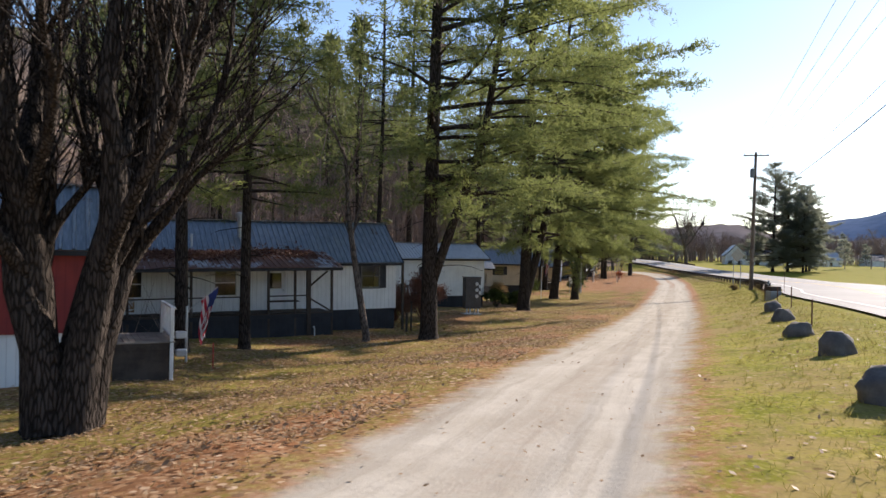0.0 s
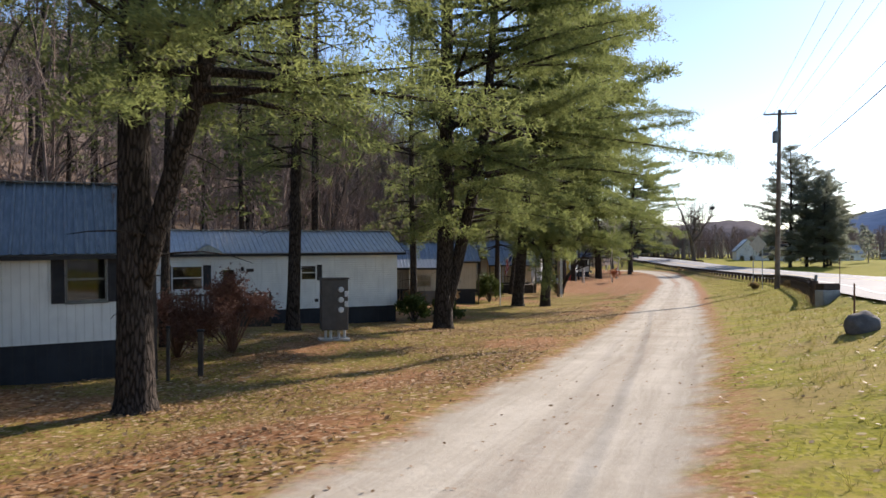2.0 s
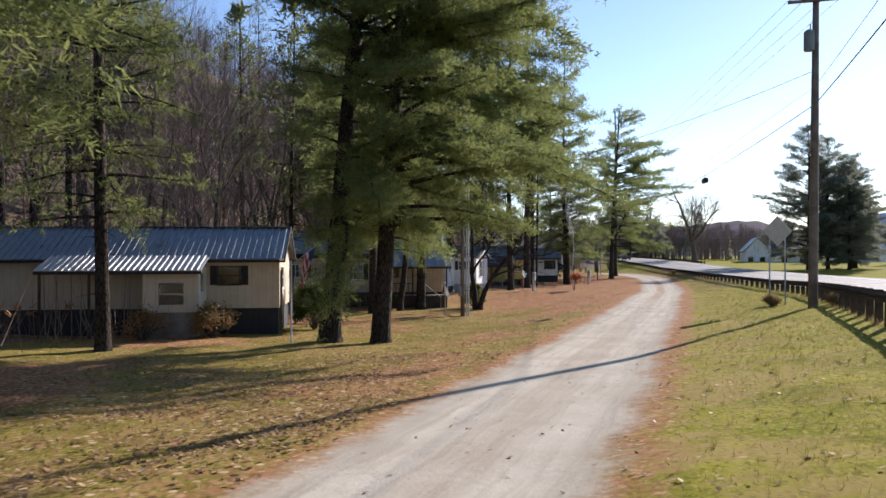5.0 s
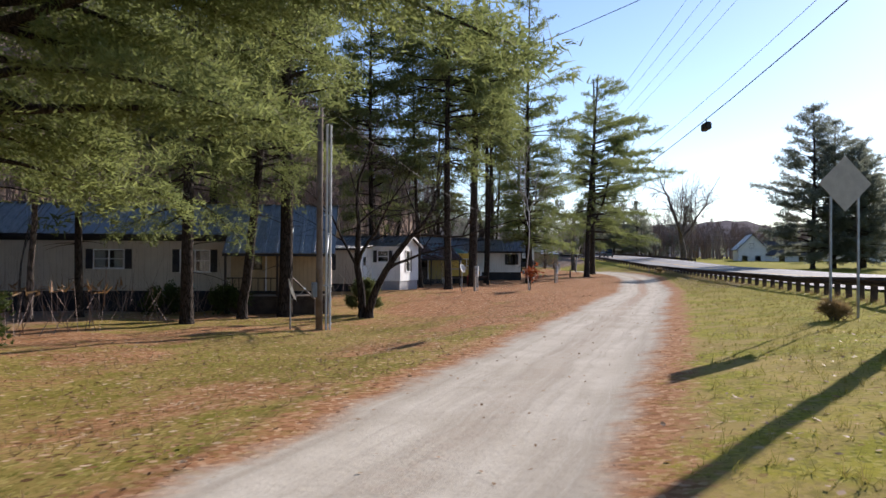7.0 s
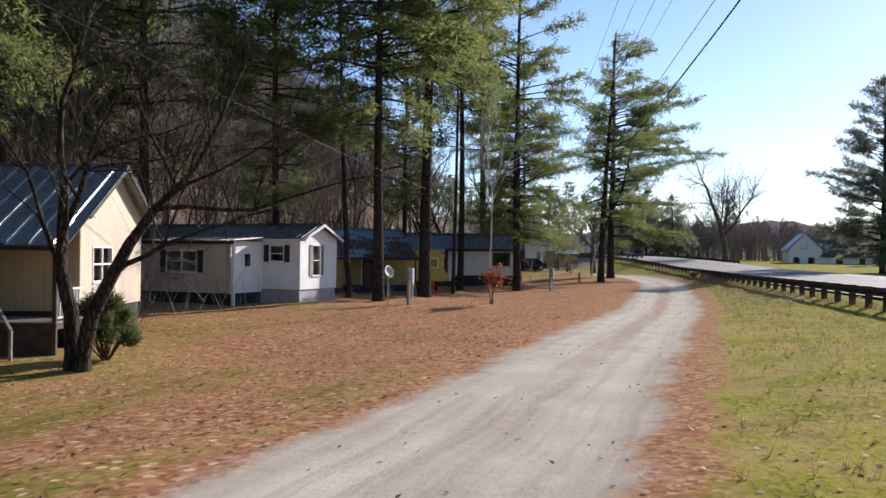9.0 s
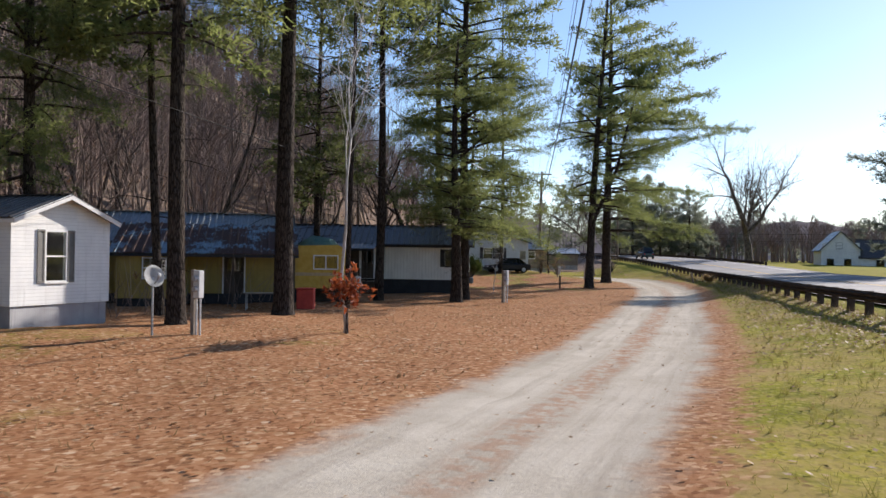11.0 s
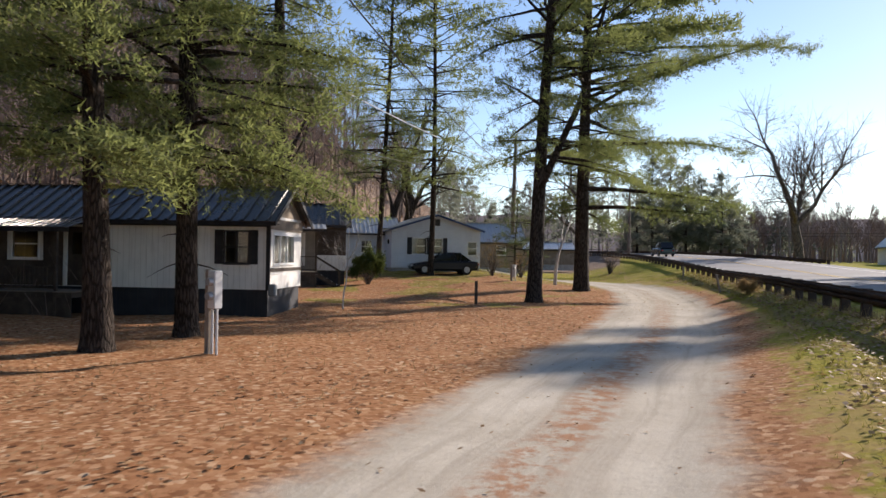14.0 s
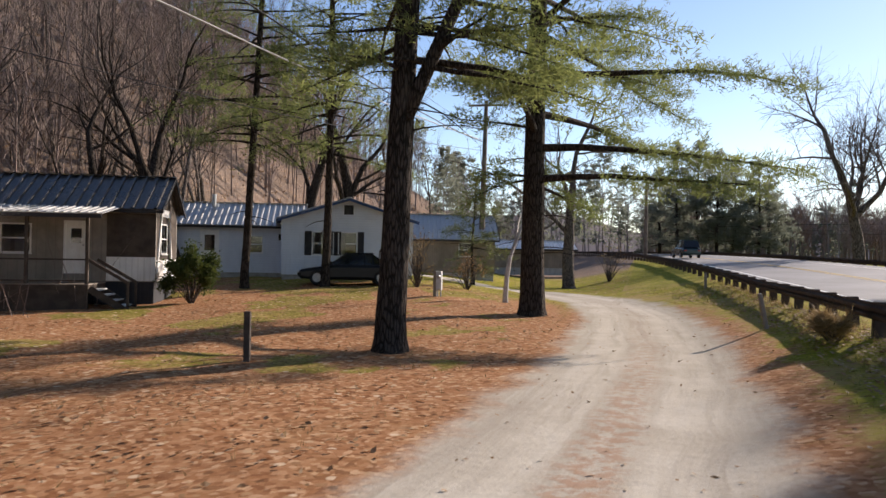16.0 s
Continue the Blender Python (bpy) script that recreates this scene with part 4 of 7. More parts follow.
for k in range(11):
    bm = bmesh.new()
    beam(bm, (-9.0 + 0.33 * k, -1.7, -0.2), (-9.1 + 0.33 * k + 0.25 * math.sin(k * 2.2), -1.7, 2.75), 0.03)
    part("lattice_stick", bm, "wood_grey", home_c)

# cream home under the broad blue roof
home_d = home("mobile_home", "cream mobile home under a broad blue ribbed metal roof", (4.3, 98.5), 12, -1.3, 24, 5.0, 1.15, 4.13, 5.6,
              roof="roof_blue", wall="cream_panel", over=0.35, band=0.5, over_end=0.45, front=[(-7.25, -5.86, 2.14, 3.16, dict(shutter="shutter_dark", sashes=2, curtain=0.7)), (-11.4, -10.0, 2.3, 3.16, dict(shutter="shutter_dark", sashes=2, curtain=0.7)), (-3.9, -3.1, 1.15, 3.1, dict(door="tan_panel"))], ends=[(0.9, 2.3, 2.0, 3.0, dict(sashes=2))], pitch=0.6)
bm = bmesh.new()
slab(bm, -4.8, -0.02, 1.16, 3.6, [(-4.0, -3.0, 1.16, 3.2)], 0.02)
part("cladding", bm, "tan_panel", home_d, "tan panelling", at=pose(0, -0.024, 0))
lean_roof(home_d, -4.9, 0.45, -1.9, 3.05, -0.36, 3.95, "roof_blue", pitch=0.6)
posts(home_d, [(-4.75, -1.75), (0.1, -1.75), (-2.3, -1.75)], -0.5, 3.0, 0.11)
deck(home_d, -4.8, 0.2, -1.85, -0.05, 1.0)
railing(home_d, (-4.7, -1.8), (-2.3, -1.8), 1.0, 1.85, 0.3)
railing(home_d, (0.1, -1.8), (0.1, -0.1), 1.0, 1.85, 0.16, "trim_white")
stairs(home_d, -2.2, 0.0001, -1.8, -0.9, 1.0, 1, 0.18)
bm = bmesh.new()
beam(bm, (-1.6, -1.9, 1.9), (-0.4, -3.0, 0.9), 0.07)
beam(bm, (-0.4, -3.0, 0.9), (-0.4, -3.0, -0.1), 0.07)
part("handrail", bm, "wood_grey", home_d)

# small pale home and its front room
home_e = home("mobile_home", "small pale mobile home with lap siding and grey metal skirting", (5.6, 113.3), -14, -0.85, 13, 3.35, 0.7, 3.2, 3.9,
              roof="roof_dark", wall="white_vinyl", trim="trim_white", skirt_mat="grey_metal_skirt", over=0.15, front=[(-1.75, -0.95, 2.08, 2.8, SH)], ends=[(1.1, 1.75, 1.4, 2.83, dict(shutter="shutter_grey"))], over_end=0.35)
bm = bmesh.new()
slab(bm, -8.6, -2.2, 0.55, 2.95, [(-6.0, -4.2, 1.55, 2.5)])
part("wall", bm, "cream_panel", home_e, at=pose(0, -2.4, 0))
window(home_e, pose(0, -2.4, 0), -6.0, -4.2, 1.55, 2.5, sashes=2, shutter="shutter_dark")
bm = bmesh.new()
slab(bm, 0.1, 2.39, 0.55, 3.0, [(0.9, 1.65, 0.75, 2.6)])
part("wall", bm, "white_panel", home_e, at=pose(-2.2, -2.4, 0) @ END)
door(home_e, pose(-2.2, -2.4, 0) @ END, 0.9, 1.65, 0.75, 2.6)
part("skirting", boxed(-8.55, -2.26, -2.33, -0.06, -0.5, 0.546), "dark_skirt", home_e)
lean_roof(home_e, -8.8, -1.9, -2.6, 3.0, -0.16, 3.2, "roof_dark")
posts(home_e, [(-1.95, -2.5)], -0.4, 2.9, 0.12, "trim_white")

# yellow cottage with the rusting roof
home_f = home("cottage", "yellow cottage with a rusting blue metal roof and dark porch", (7.6, 128.6), 24, -0.95, 15, 6.0, 0.5, 3.0, 4.3,
              roof="roof_blue", wall="yellow_panel", front=[(-6.2, -5.4, 1.3, 2.3), (-3.0, -2.1, 0.5, 2.5, dict(door="wood_dark"))], category="cottage", over=0.4)
lean_roof(home_f, -7.6, 0.3, -2.6, 2.35, 1.2, 3.75, "roof_rusty", 0.35)
bm = bmesh.new()
slab(bm, -7.3, -4.6, 0.4, 2.4, [(-6.2, -5.3, 1.3, 2.1)])
part("wall", bm, "yellow_panel", home_f, at=pose(0, -2.2, 0))
window(home_f, pose(0, -2.2, 0), -6.2, -5.3, 1.3, 2.1)
bm = bmesh.new()
slab(bm, 0.1, 2.19, 0.4, 2.4, [])
part("wall", bm, "yellow_panel", home_f, at=pose(-4.6, -2.2, 0) @ END)
part("skirting", boxed(-7.25, -4.66, -2.14, -0.05, -0.5, 0.396), "dark_skirt", home_f)
posts(home_f, [(-2.5, -2.4), (0.1, -2.4)], -0.5, 2.3, 0.1)

# white home with the dark ribbed roof
home_g = home("mobile_home", "white mobile home with dark ribbed metal roof and dark skirting", (14.0, 142.8), 8, -1.05, 17, 3.75, 0.95, 3.4, 4.45,
              roof="roof_dark", over=0.45, band=0.38, gable="grey_wood", front=[(-1.5, -0.72, 1.84, 2.85, dict(casing="shutter_dark", shutter="shutter_dark", sashes=2)), (-13.5, -12.7, 2.1, 2.84, dict(casing="shutter_dark", shutter="shutter_dark")), (-8.9, -8.0, 1.9, 2.8), (-6.95, -6.15, 0.97, 2.95, dict(door="wood_dark"))],
              ends=[(0.45, 2.75, 1.83, 2.76, dict(sashes=3, rail=False, curtain=0.9))], over_end=0.35, end_wall="white_panel", pitch=0.42)
part("belt", boxed(-0.02, 0.02, 0.05, 3.7, 1.55, 1.66), "wood_dark", home_g, "dark belt board", at=pose(0.022, 0, 0))
part("corner_board", boxed(-0.1, 0.03, -0.03, 0.06, 0.95, 3.38), "trim_black", home_g)
part("lintel", boxed(0.004, 0.05, 0.0, 3.75, 2.95, 3.3), "grey_wood", home_g, "weathered boards over the end windows")
lean_roof(home_g, -9.0, -5.9, -1.7, 2.88, -0.02, 3.3, "roof_dark")
deck(home_g, -9.0, -5.8, -1.6, -0.02, 0.85)
posts(home_g, [(-8.9, -1.5), (-6.4, -1.5)], -0.5, 2.85, 0.1)
railing(home_g, (-8.9, -1.5), (-6.4, -1.5), 0.85, 1.6)
bm = bmesh.new()
slab(bm, -10.3, -5.65, 0.96, 3.02, [(-9.1, -7.8, 1.8, 2.9), (-7.1, -6.0, 0.96, 3.0)], 0.015)
part("cladding", bm, "wood_dark", home_g, "dark boards behind the porch", at=pose(0, -0.019, 0))
part("louvre", boxed(-0.01, 0.015, 1.65, 2.1, 3.75, 4.15), "trim_black", home_g)
part("gas_meter", boxed(0.05, 0.3, -0.25, 0.0, 0.75, 1.15, bevel=0.05), "grey_paint", home_g)

# old home with the raised porch
home_i = home("mobile_home", "old mobile home with dark ribbed metal roof and raised porch", (10.4, 159.6), 24, -0.55, 14, 3.6, 0.73, 3.4, 4.5, pitch=0.38,
              roof="roof_dark", wall="dull_panel", gable="wood_dark", end_wall="wood_dark", over=0.3, front=[(-5.0, -4.1, 1.73, 2.65), (-2.95, -2.3, 1.0, 2.75, dict(door="trim_white")), (-8.5, -7.5, 1.7, 2.6)], ends=[(0.8, 1.7, 1.75, 2.75)])
bm = bmesh.new()
slab(bm, -1.62, 0.0, 1.6, 3.1, [], 0.015)
part("cladding", bm, "wood_dark", home_i, "dark board cladding", at=pose(0, -0.019, 0))
part("cladding", boxed(-1.62, 0.0, -0.02, -0.004, 0.76, 1.59), "white_panel", home_i, "white lower panel")
for v0, v1 in ((0.1, 0.75), (2.6, 1.95)):
    bm = bmesh.new()
    beam(bm, (0.03, v0, 1.0), (0.03, v1, 3.2), 0.05, 0.12)
    part("trim_board", bm, "trim_white", home_i, "slanting white trim board")
part("trim_board", boxed(0.004, 0.06, 0.6, 2.1, 3.05, 3.3), "trim_white", home_i)
part("panel", boxed(0.004, 0.03, 0.1, 3.4, 0.76, 1.5), "white_panel", home_i, "white lower panel")
deck(home_i, -9.5, -1.6, -2.0, -0.03, 0.72)
lean_roof(home_i, -9.8, -1.15, -2.3, 2.98, -0.02, 3.32, "roof_galv")
posts(home_i, [(-9.4, -1.9), (-7.4, -1.9), (-5.4, -1.9), (-3.5, -1.9), (-1.68, -1.9)], -0.5, 2.95, 0.1)
for a, b in ((-9.4, -7.4), (-7.4, -5.4), (-5.4, -3.5), (-3.5, -1.68)):
    railing(home_i, (a, -1.9), (b, -1.9), 0.72, 1.5, pickets=False)
stairs(home_i, -1.6, 0.27, -1.9, -0.9, 0.72, 4, 0.17, "light_grey")
for v in (-1.9, -0.9):
    bm = bmesh.new()
    beam(bm, (-1.65, v, 1.5), (-0.4, v, 0.75), 0.06, 0.1)
    beam(bm, (-0.42, v, 0.75), (-0.42, v, -0.2), 0.07)
    part("handrail", bm, "wood_dark", home_i)

# pale blue cottage and its wing
home_k = home("cottage", "pale blue cottage with lap siding, blue trim and light metal roof", (10.0, 169.6), -62, 0.0, 9, 6.4, 0.25, 2.95, 3.95,
              roof="roof_pale", wall="pale_blue_vinyl", trim="trim_blue", over=0.25, category="cottage", ends=[(1.5, 2.45, 1.25, 2.3, SH), (2.75, 3.6, 1.25, 2.3, SH), (5.5, 6.1, 1.2, 2.1)], over_end=0.35, group="cottages by the lane", skirt_mat="concrete")
part("gable_vent", boxed(0.002, 0.03, 2.98, 3.43, 3.2, 3.66), "trim_black", home_k)
part("lamp_box", boxed(-0.9, -0.8, -0.12, -0.002, 1.9, 2.2, bevel=0.02), "black_plastic", home_k)
home_w = home("cottage_wing", "grey-blue wing of the pale cottage under a light metal roof", (9.6, 172.4), 24, 0.0, 10, 5.0, 0.25, 2.75, 3.9, roof="roof_pale", wall="pale_blue_vinyl", trim="trim_black", category="cottage wing", group="cottages by the lane",
              front=[(-2.6, -1.9, 1.3, 2.1), (-4.9, -4.1, 0.3, 2.35, DOOR)], skirt_mat="concrete")
part("flue", rod((-4.6, 2.0, 3.6), (-4.6, 2.0, 4.35), 0.12), "light_grey", home_w, "light metal flue")

# red home at the start of the lane
home_z = home("mobile_home", "dark red mobile home with white skirting and blue metal roof", (-10.0, 17.5), 33, 0.28, 14, 4.2, 1.28, 3.45, 4.9,
              roof="roof_blue", wall="red_panel", skirt_mat="white_panel", over=0.3, front=[(-4.0, -3.0, 1.9, 2.9)], ends=[(0.6, 1.5, 1.9, 3.0, dict(shutter="shutter_grey"))])
deck(home_z, 0.05, 1.6, 0.3, 2.6, 0.95)
railing(home_z, (1.55, 0.3), (1.55, 2.6), 0.95, 1.8, 0.16, "trim_white")
posts(home_z, [(1.5, 0.35), (1.5, 2.5)], -0.4, 1.85, 0.09, "trim_white")

# ---- trees ----
def limb_path(rng, start, heading, length, rise, droop, n=5, wob=0.08):
    """Points of a limb that leaves start along heading (degrees) and rises or droops."""
    pts = [Vector(start)]
    a = radians(heading)
    for i in range(1, n + 1):
        s = i / n
        a += rng.normal(0, wob)
        step = length / n
        pts.append(pts[-1] + Vector((math.cos(a) * step, math.sin(a) * step, step * (rise - droop * s) + rng.normal(0, 0.03) * step)))
    return pts


def pine_meshes(seed, height, girth, crown0, reach, whorl=0.66, per=5, needle="needles", density=1.0, lean=(0, 0), dead=6, fork=None, needle_len=0.19, bias=None, width=0.033, per_tuft=9, rough_tip=0.2, sag=0.25, coarse=13.0, sides=5):
    """Meshes of a white pine: trunk with limbs, and a crown of soft needle plumes on branchlets; coarse: the height from which the tufts are fewer and larger."""
    rng = np.random.default_rng(seed)
    bm = bmesh.new()
    stems = [(0.0, (0, 0), 1.0)] if fork is None else [(0.0, (0, 0), 1.0), fork]
    cen, dr, high = [], [], []
    for z0, (fx, fy), scale in stems:
        hh = (height - z0) * scale
        n = 14
        pts, rad = [], []
        for i in range(n + 1):
            s = i / n
            z = z0 + hh * s
            bend = Vector((lean[0] * z + fx * min(1, s * 3) * 0.6 + fx * s + 0.1 * math.sin(s * 5 + seed), lean[1] * z + fy * min(1, s * 3) * 0.6 + fy * s + 0.1 * math.sin(s * 4 + seed * 2), z))
            pts.append(bend)
            flare = 1 + 0.7 * math.exp(-z / 0.35) if z0 == 0 else 1
            rad.append(max(0.03, girth / 2 * (0.85 * scale if z0 else 1) * (1 - 0.82 * s) * flare))
        if z0 == 0:
            # root flare: a few short rings just over the ground
            foot = pts[0].copy()
            low = [foot + Vector((0, 0, h)) for h in (-0.4, 0.0, 0.12, 0.35, 0.8)]
            pts = low + pts[1:]
            rad = [girth / 2 * f for f in (1.75, 1.5, 1.25, 1.1, 1.02)] + rad[1:]
        tube(bm, pts, rad, 11)
        zs = [p.z for p in pts]

        def at(z):
            i = min(max(int(np.searchsorted(zs, z)) - 1, 0), len(pts) - 2)
            k = min(max((z - zs[i]) / (zs[i + 1] - zs[i]), 0), 1)
            return pts[i].lerp(pts[i + 1], k), rad[i] * (1 - k) + rad[i + 1] * k

        for k in range(dead):
            z = z0 + rng.uniform(1.8 if z0 == 0 else 0.5, max(crown0, 2.5))
            if z > z0 + hh:
                continue
            p, r = at(z)
            lp = limb_path(rng, p, rng.uniform(0, 360), rng.uniform(0.5, 2.2), rng.uniform(-0.1, 0.4), 0.5, 4, 0.25)
            tube(bm, lp, [0.03, 0.022, 0.016, 0.011, 0.005], 4, False)
        z = max(crown0, z0 + 0.8)
        while z < z0 + hh - 0.5:
            s = (z - crown0) / (z0 + hh - crown0)
            far_up = z > coarse
            tier = rng.uniform(0.72, 1.18)
            base = tier * reach * (0.85 + 0.5 * s if s < 0.4 else 1.05 - (s - 0.4) * 1.4) * scale
            for b in range(per):
                if rng.random() < rough_tip + (0.4 if z > 20 and coarse < 50 else 0.0):
                    continue
                ln = max(0.5, base * rng.uniform(0.5, 1.18))
                head = b * 360 / per + rng.uniform(-40, 40) + z * 137
                if bias:
                    ln *= 1 + bias[1] * math.cos(radians(head - bias[0]))
                    ln = max(ln, 0.5)
                p, r = at(min(z + rng.uniform(-0.3, 0.3), z0 + hh * 0.98))
                lp = limb_path(rng, p, head, ln, 0.12 + 0.5 * s + rng.normal(0, 0.14) - sag * 0.4 * (1 - s), (0.15 + sag * (1 - s)) * rng.uniform(0.2, 1.3), 5, 0.13)
                tube(bm, lp, [min(r * 0.45, 0.018 * ln + 0.012) * f for f in (1, 0.8, 0.6, 0.42, 0.28, 0.12)], sides, False)
                # plumes of tufts on branchlets along the outer part of the limb
                m = max(3, int(ln * (4.6 if far_up else 5.2) * density))
                t0 = 0.38 if ln > 2.5 else 0.22
                for j in range(m):
                    t = t0 + (1 - t0) * (j + rng.random()) / m
                    kk = t * 5
                    i = min(int(kk), 4)
                    q = lp[i].lerp(lp[i + 1], kk - i)
                    along = (lp[i + 1] - lp[i]).normalized()
                    sgn = 1 if j % 2 else -1
                    out = (along * rng.uniform(0.5, 1.2) + Vector((-along.y, along.x, 0)) * sgn * rng.uniform(0.3, 1.2) + Vector((0, 0, rng.normal(0.02, 0.3)))).normalized()
                    sl = rng.uniform(0.35, 1.2) * min(1.25, 0.35 + ln * 0.2) * (1.25 - 0.55 * t)
                    steps = max(2, int(sl / ((0.22 if far_up else 0.18) / density ** 0.5)))
                    lift = rng.uniform(-0.25, 0.3)
                    for w in range(steps):
                        f = (w + 1) / steps
                        c = q + out * sl * f + Vector((rng.normal(0, 0.06), rng.normal(0, 0.06), sl * (lift * f * f - 0.12 * f) + rng.normal(0, 0.085)))
                        cen.append(c[:])
                        dr.append((out * 0.8 + Vector((0, 0, 0.25 + 0.4 * lift)))[:])
                        high.append(far_up)
            z += whorl * rng.uniform(0.6, 1.3)
        p, r = at(z0 + hh * 0.985)
        for k in range(14):
            cen.append((p + Vector(rng.normal(0, 0.2, 3)))[:])
            dr.append((rng.normal(0, 0.5), rng.normal(0, 0.5), 1))
            high.append(True)
    cen, dr, high = np.array(cen), np.array(dr), np.array(high)
    v = blades(cen[~high], dr[~high], per_tuft, needle_len, width, 0.85, rng, 0.38)
    v = np.concatenate([v, blades(cen[high], dr[high], max(4, per_tuft // 2 - 1), needle_len * 1.7, width * 2.7, 0.75, rng, 0.3)])
    me = bpy.data.meshes.new("trunk")
    bm.normal_update()
    bm.to_mesh(me)
    bm.free()
    me.shade_smooth()
    me.materials.append(M["bark_pine"])
    return me, tri_mesh("crown", v, needle)


def put_tree(name, meshes, x, y, label, group, yaw=0.0, scale=1.0, sink=0.1, category="tree", kind=""):
    t = thing(name, pose(x, y, gz(x, y) - sink, 0, 0, yaw), label, category, group, kind)
    t.scale = (scale,) * 3
    for part_name, me in zip(("trunk", "crown") if len(meshes) == 2 else ("trunk", "branchwork", "foliage"), meshes):
        if me is not None:
            o = new(part_name, me)
            o.parent = t
    return t


def bare_meshes(seed, height, girth, spread=0.55, levels=4, stems=1, material="bark_grey", first=0.3, split=3, leaf=None, lean=(0, 0), up=0.5):
    """Mesh of a leafless tree: forking limbs down to twigs; a few leaves may hang on."""
    rng = np.random.default_rng(seed)
    bm, fine = bmesh.new(), bmesh.new()
    tips = []

    def grow(p, d, ln, r, lev):
        n = 4 if lev > 1 else (3 if lev == 1 else 2)
        pts, rad = [p.copy()], [r]
        for i in range(n):
            d = (d + Vector(rng.normal(0, 0.13, 3)) + Vector((0, 0, 0.05 * up))).normalized()
            p = p + d * (ln / n)
            pts.append(p.copy())
            rad.append(r * (1 - 0.45 * (i + 1) / n))
        tube(bm if lev >= levels - 1 else fine, pts, rad, 9 if lev == levels else (6 if lev > 1 else 3), False)
        if lev <= 1:
            tips.append((pts[-1][:], d[:]))
        if lev == 0:
            return
        for k in range(split + (1 if lev <= 2 else 0)):
            i = rng.integers(1 if lev < levels else 2, n + 1)
            q = pts[i]
            az = rng.uniform(0, math.tau)
            side = d.cross(Vector((math.cos(az), math.sin(az), 0.3))).normalized()
            nd = (d * (1 - spread) + side * spread * rng.uniform(0.7, 1.3) + Vector((0, 0, 0.25 * up))).normalized()
            grow(q, nd, ln * rng.uniform(0.5, 0.78), rad[i] * rng.uniform(0.45, 0.68), lev - 1)
        grow(pts[-1], d, ln * 0.66, rad[-1] * 0.85, lev - 1)

    for s in range(stems):
        a = s * math.tau / max(stems, 1) + seed
        o = Vector((math.cos(a), math.sin(a), 0)) * (girth * 0.35 if stems > 1 else 0)
        d = Vector((math.cos(a) * 0.22 * (stems > 1) + lean[0], math.sin(a) * 0.22 * (stems > 1) + lean[1], 1)).normalized()
        base = o + Vector((0, 0, -0.3))
        tube(bm, [base, o + Vector((0, 0, 0.3))], [girth * 0.75 if stems == 1 else girth * 0.5, girth / 2 if stems == 1 else girth * 0.36], 9, False)
        grow(o + Vector((0, 0, 0.3)), d, height * first, girth / 2 if stems == 1 else girth * 0.36, levels)
    made = []
    for key, b in (("trunk", bm), ("branchwork", fine)):
        me = bpy.data.meshes.new(key)
        b.normal_update()
        b.to_mesh(me)
        b.free()
        me.shade_smooth()
        me.materials.append(M[material])
        made.append(me)
    crown = None
    if leaf:
        pick = [tips[i] for i in rng.permutation(len(tips))[: leaf[1]]]
        crown = tri_mesh("crown", blades(np.array([p for p, d in pick]), np.array([d for p, d in pick]), leaf[2], 0.1, 0.07, 0.8, rng), leaf[0])
    return made[0], made[1], crown


LANE_PINE = "pines along the lane"
WOOD = "trees of the wooded hillside"


# ---- guardrail, poles ----
def guardrail(line, y0, y1, label, dz=0.0):
    p = dense(line, 0.25)
    p = p[(p[:, 1] > y0) & (p[:, 1] < y1)]
    seg = np.r_[0, np.cumsum(np.linalg.norm(np.diff(p, axis=0), axis=1))]
    g = thing("guardrail", pose(0, 0, 0), label, "guardrail", kind="structure")

    def at(d):
        return np.interp(d, seg, p[:, 0]), np.interp(d, seg, p[:, 1])

    post = boxed(-0.08, 0.08, -0.17, 0.05, -1.2, 0.55, bevel=0.015)
    pm = bpy.data.meshes.new("post")
    post.to_mesh(pm)
    post.free()
    pm.materials.append(M["weathered_steel"])
    prof = [(-0.01, 0.06), (-0.01, 0.08), (-0.07, 0.12), (-0.07, 0.16), (-0.01, 0.2), (-0.07, 0.24), (-0.07, 0.29), (-0.01, 0.33), (-0.01, 0.37)]
    d, k = 0.0, 0
    while d < seg[-1] - 4:
        x, y = at(d)
        x2, y2 = at(d + 1.9)
        yaw = math.degrees(math.atan2(y2 - y, x2 - x))
        o = new("post", pm)
        o.parent = g
        o.matrix_basis = pose(x, y, float(tab(HIGH_Z, y)) + 0.02 + dz, random.uniform(-2, 2), random.uniform(-2, 2), yaw)
        if k % 2 == 0:
            bm = bmesh.new()
            n = 4
            rows = []
            for i in range(n + 1):
                qx, qy = at(d + 3.86 * i / n)
                rx, ry = at(d + 3.86 * i / n + 0.2)
                a = math.atan2(ry - qy, rx - qx)
                qz = float(tab(HIGH_Z, qy)) + dz
                rows.append([bm.verts.new((qx - math.sin(a) * (0.09 - s), qy + math.cos(a) * (0.09 - s), qz + 0.2 + h)) for s, h in prof])
            for r0, r1 in zip(rows, rows[1:]):
                for j in range(len(prof) - 1):
                    bm.faces.new((r0[j], r1[j], r1[j + 1], r0[j + 1]))
            bmesh.ops.solidify(bm, geom=bm.faces[:], thickness=0.012)
            part("beam", bm, "weathered_steel", g)
        d += 1.9
        k += 1


guardrail(RAIL, 51.2, 300, "dark weathered steel guardrail on posts beside the highway")
FAR_RAIL = [(x + 12.4, y + 2) for x, y in RAIL]
guardrail(FAR_RAIL, 186, 300, "rusty guardrail along the far side of the highway", 0.12)


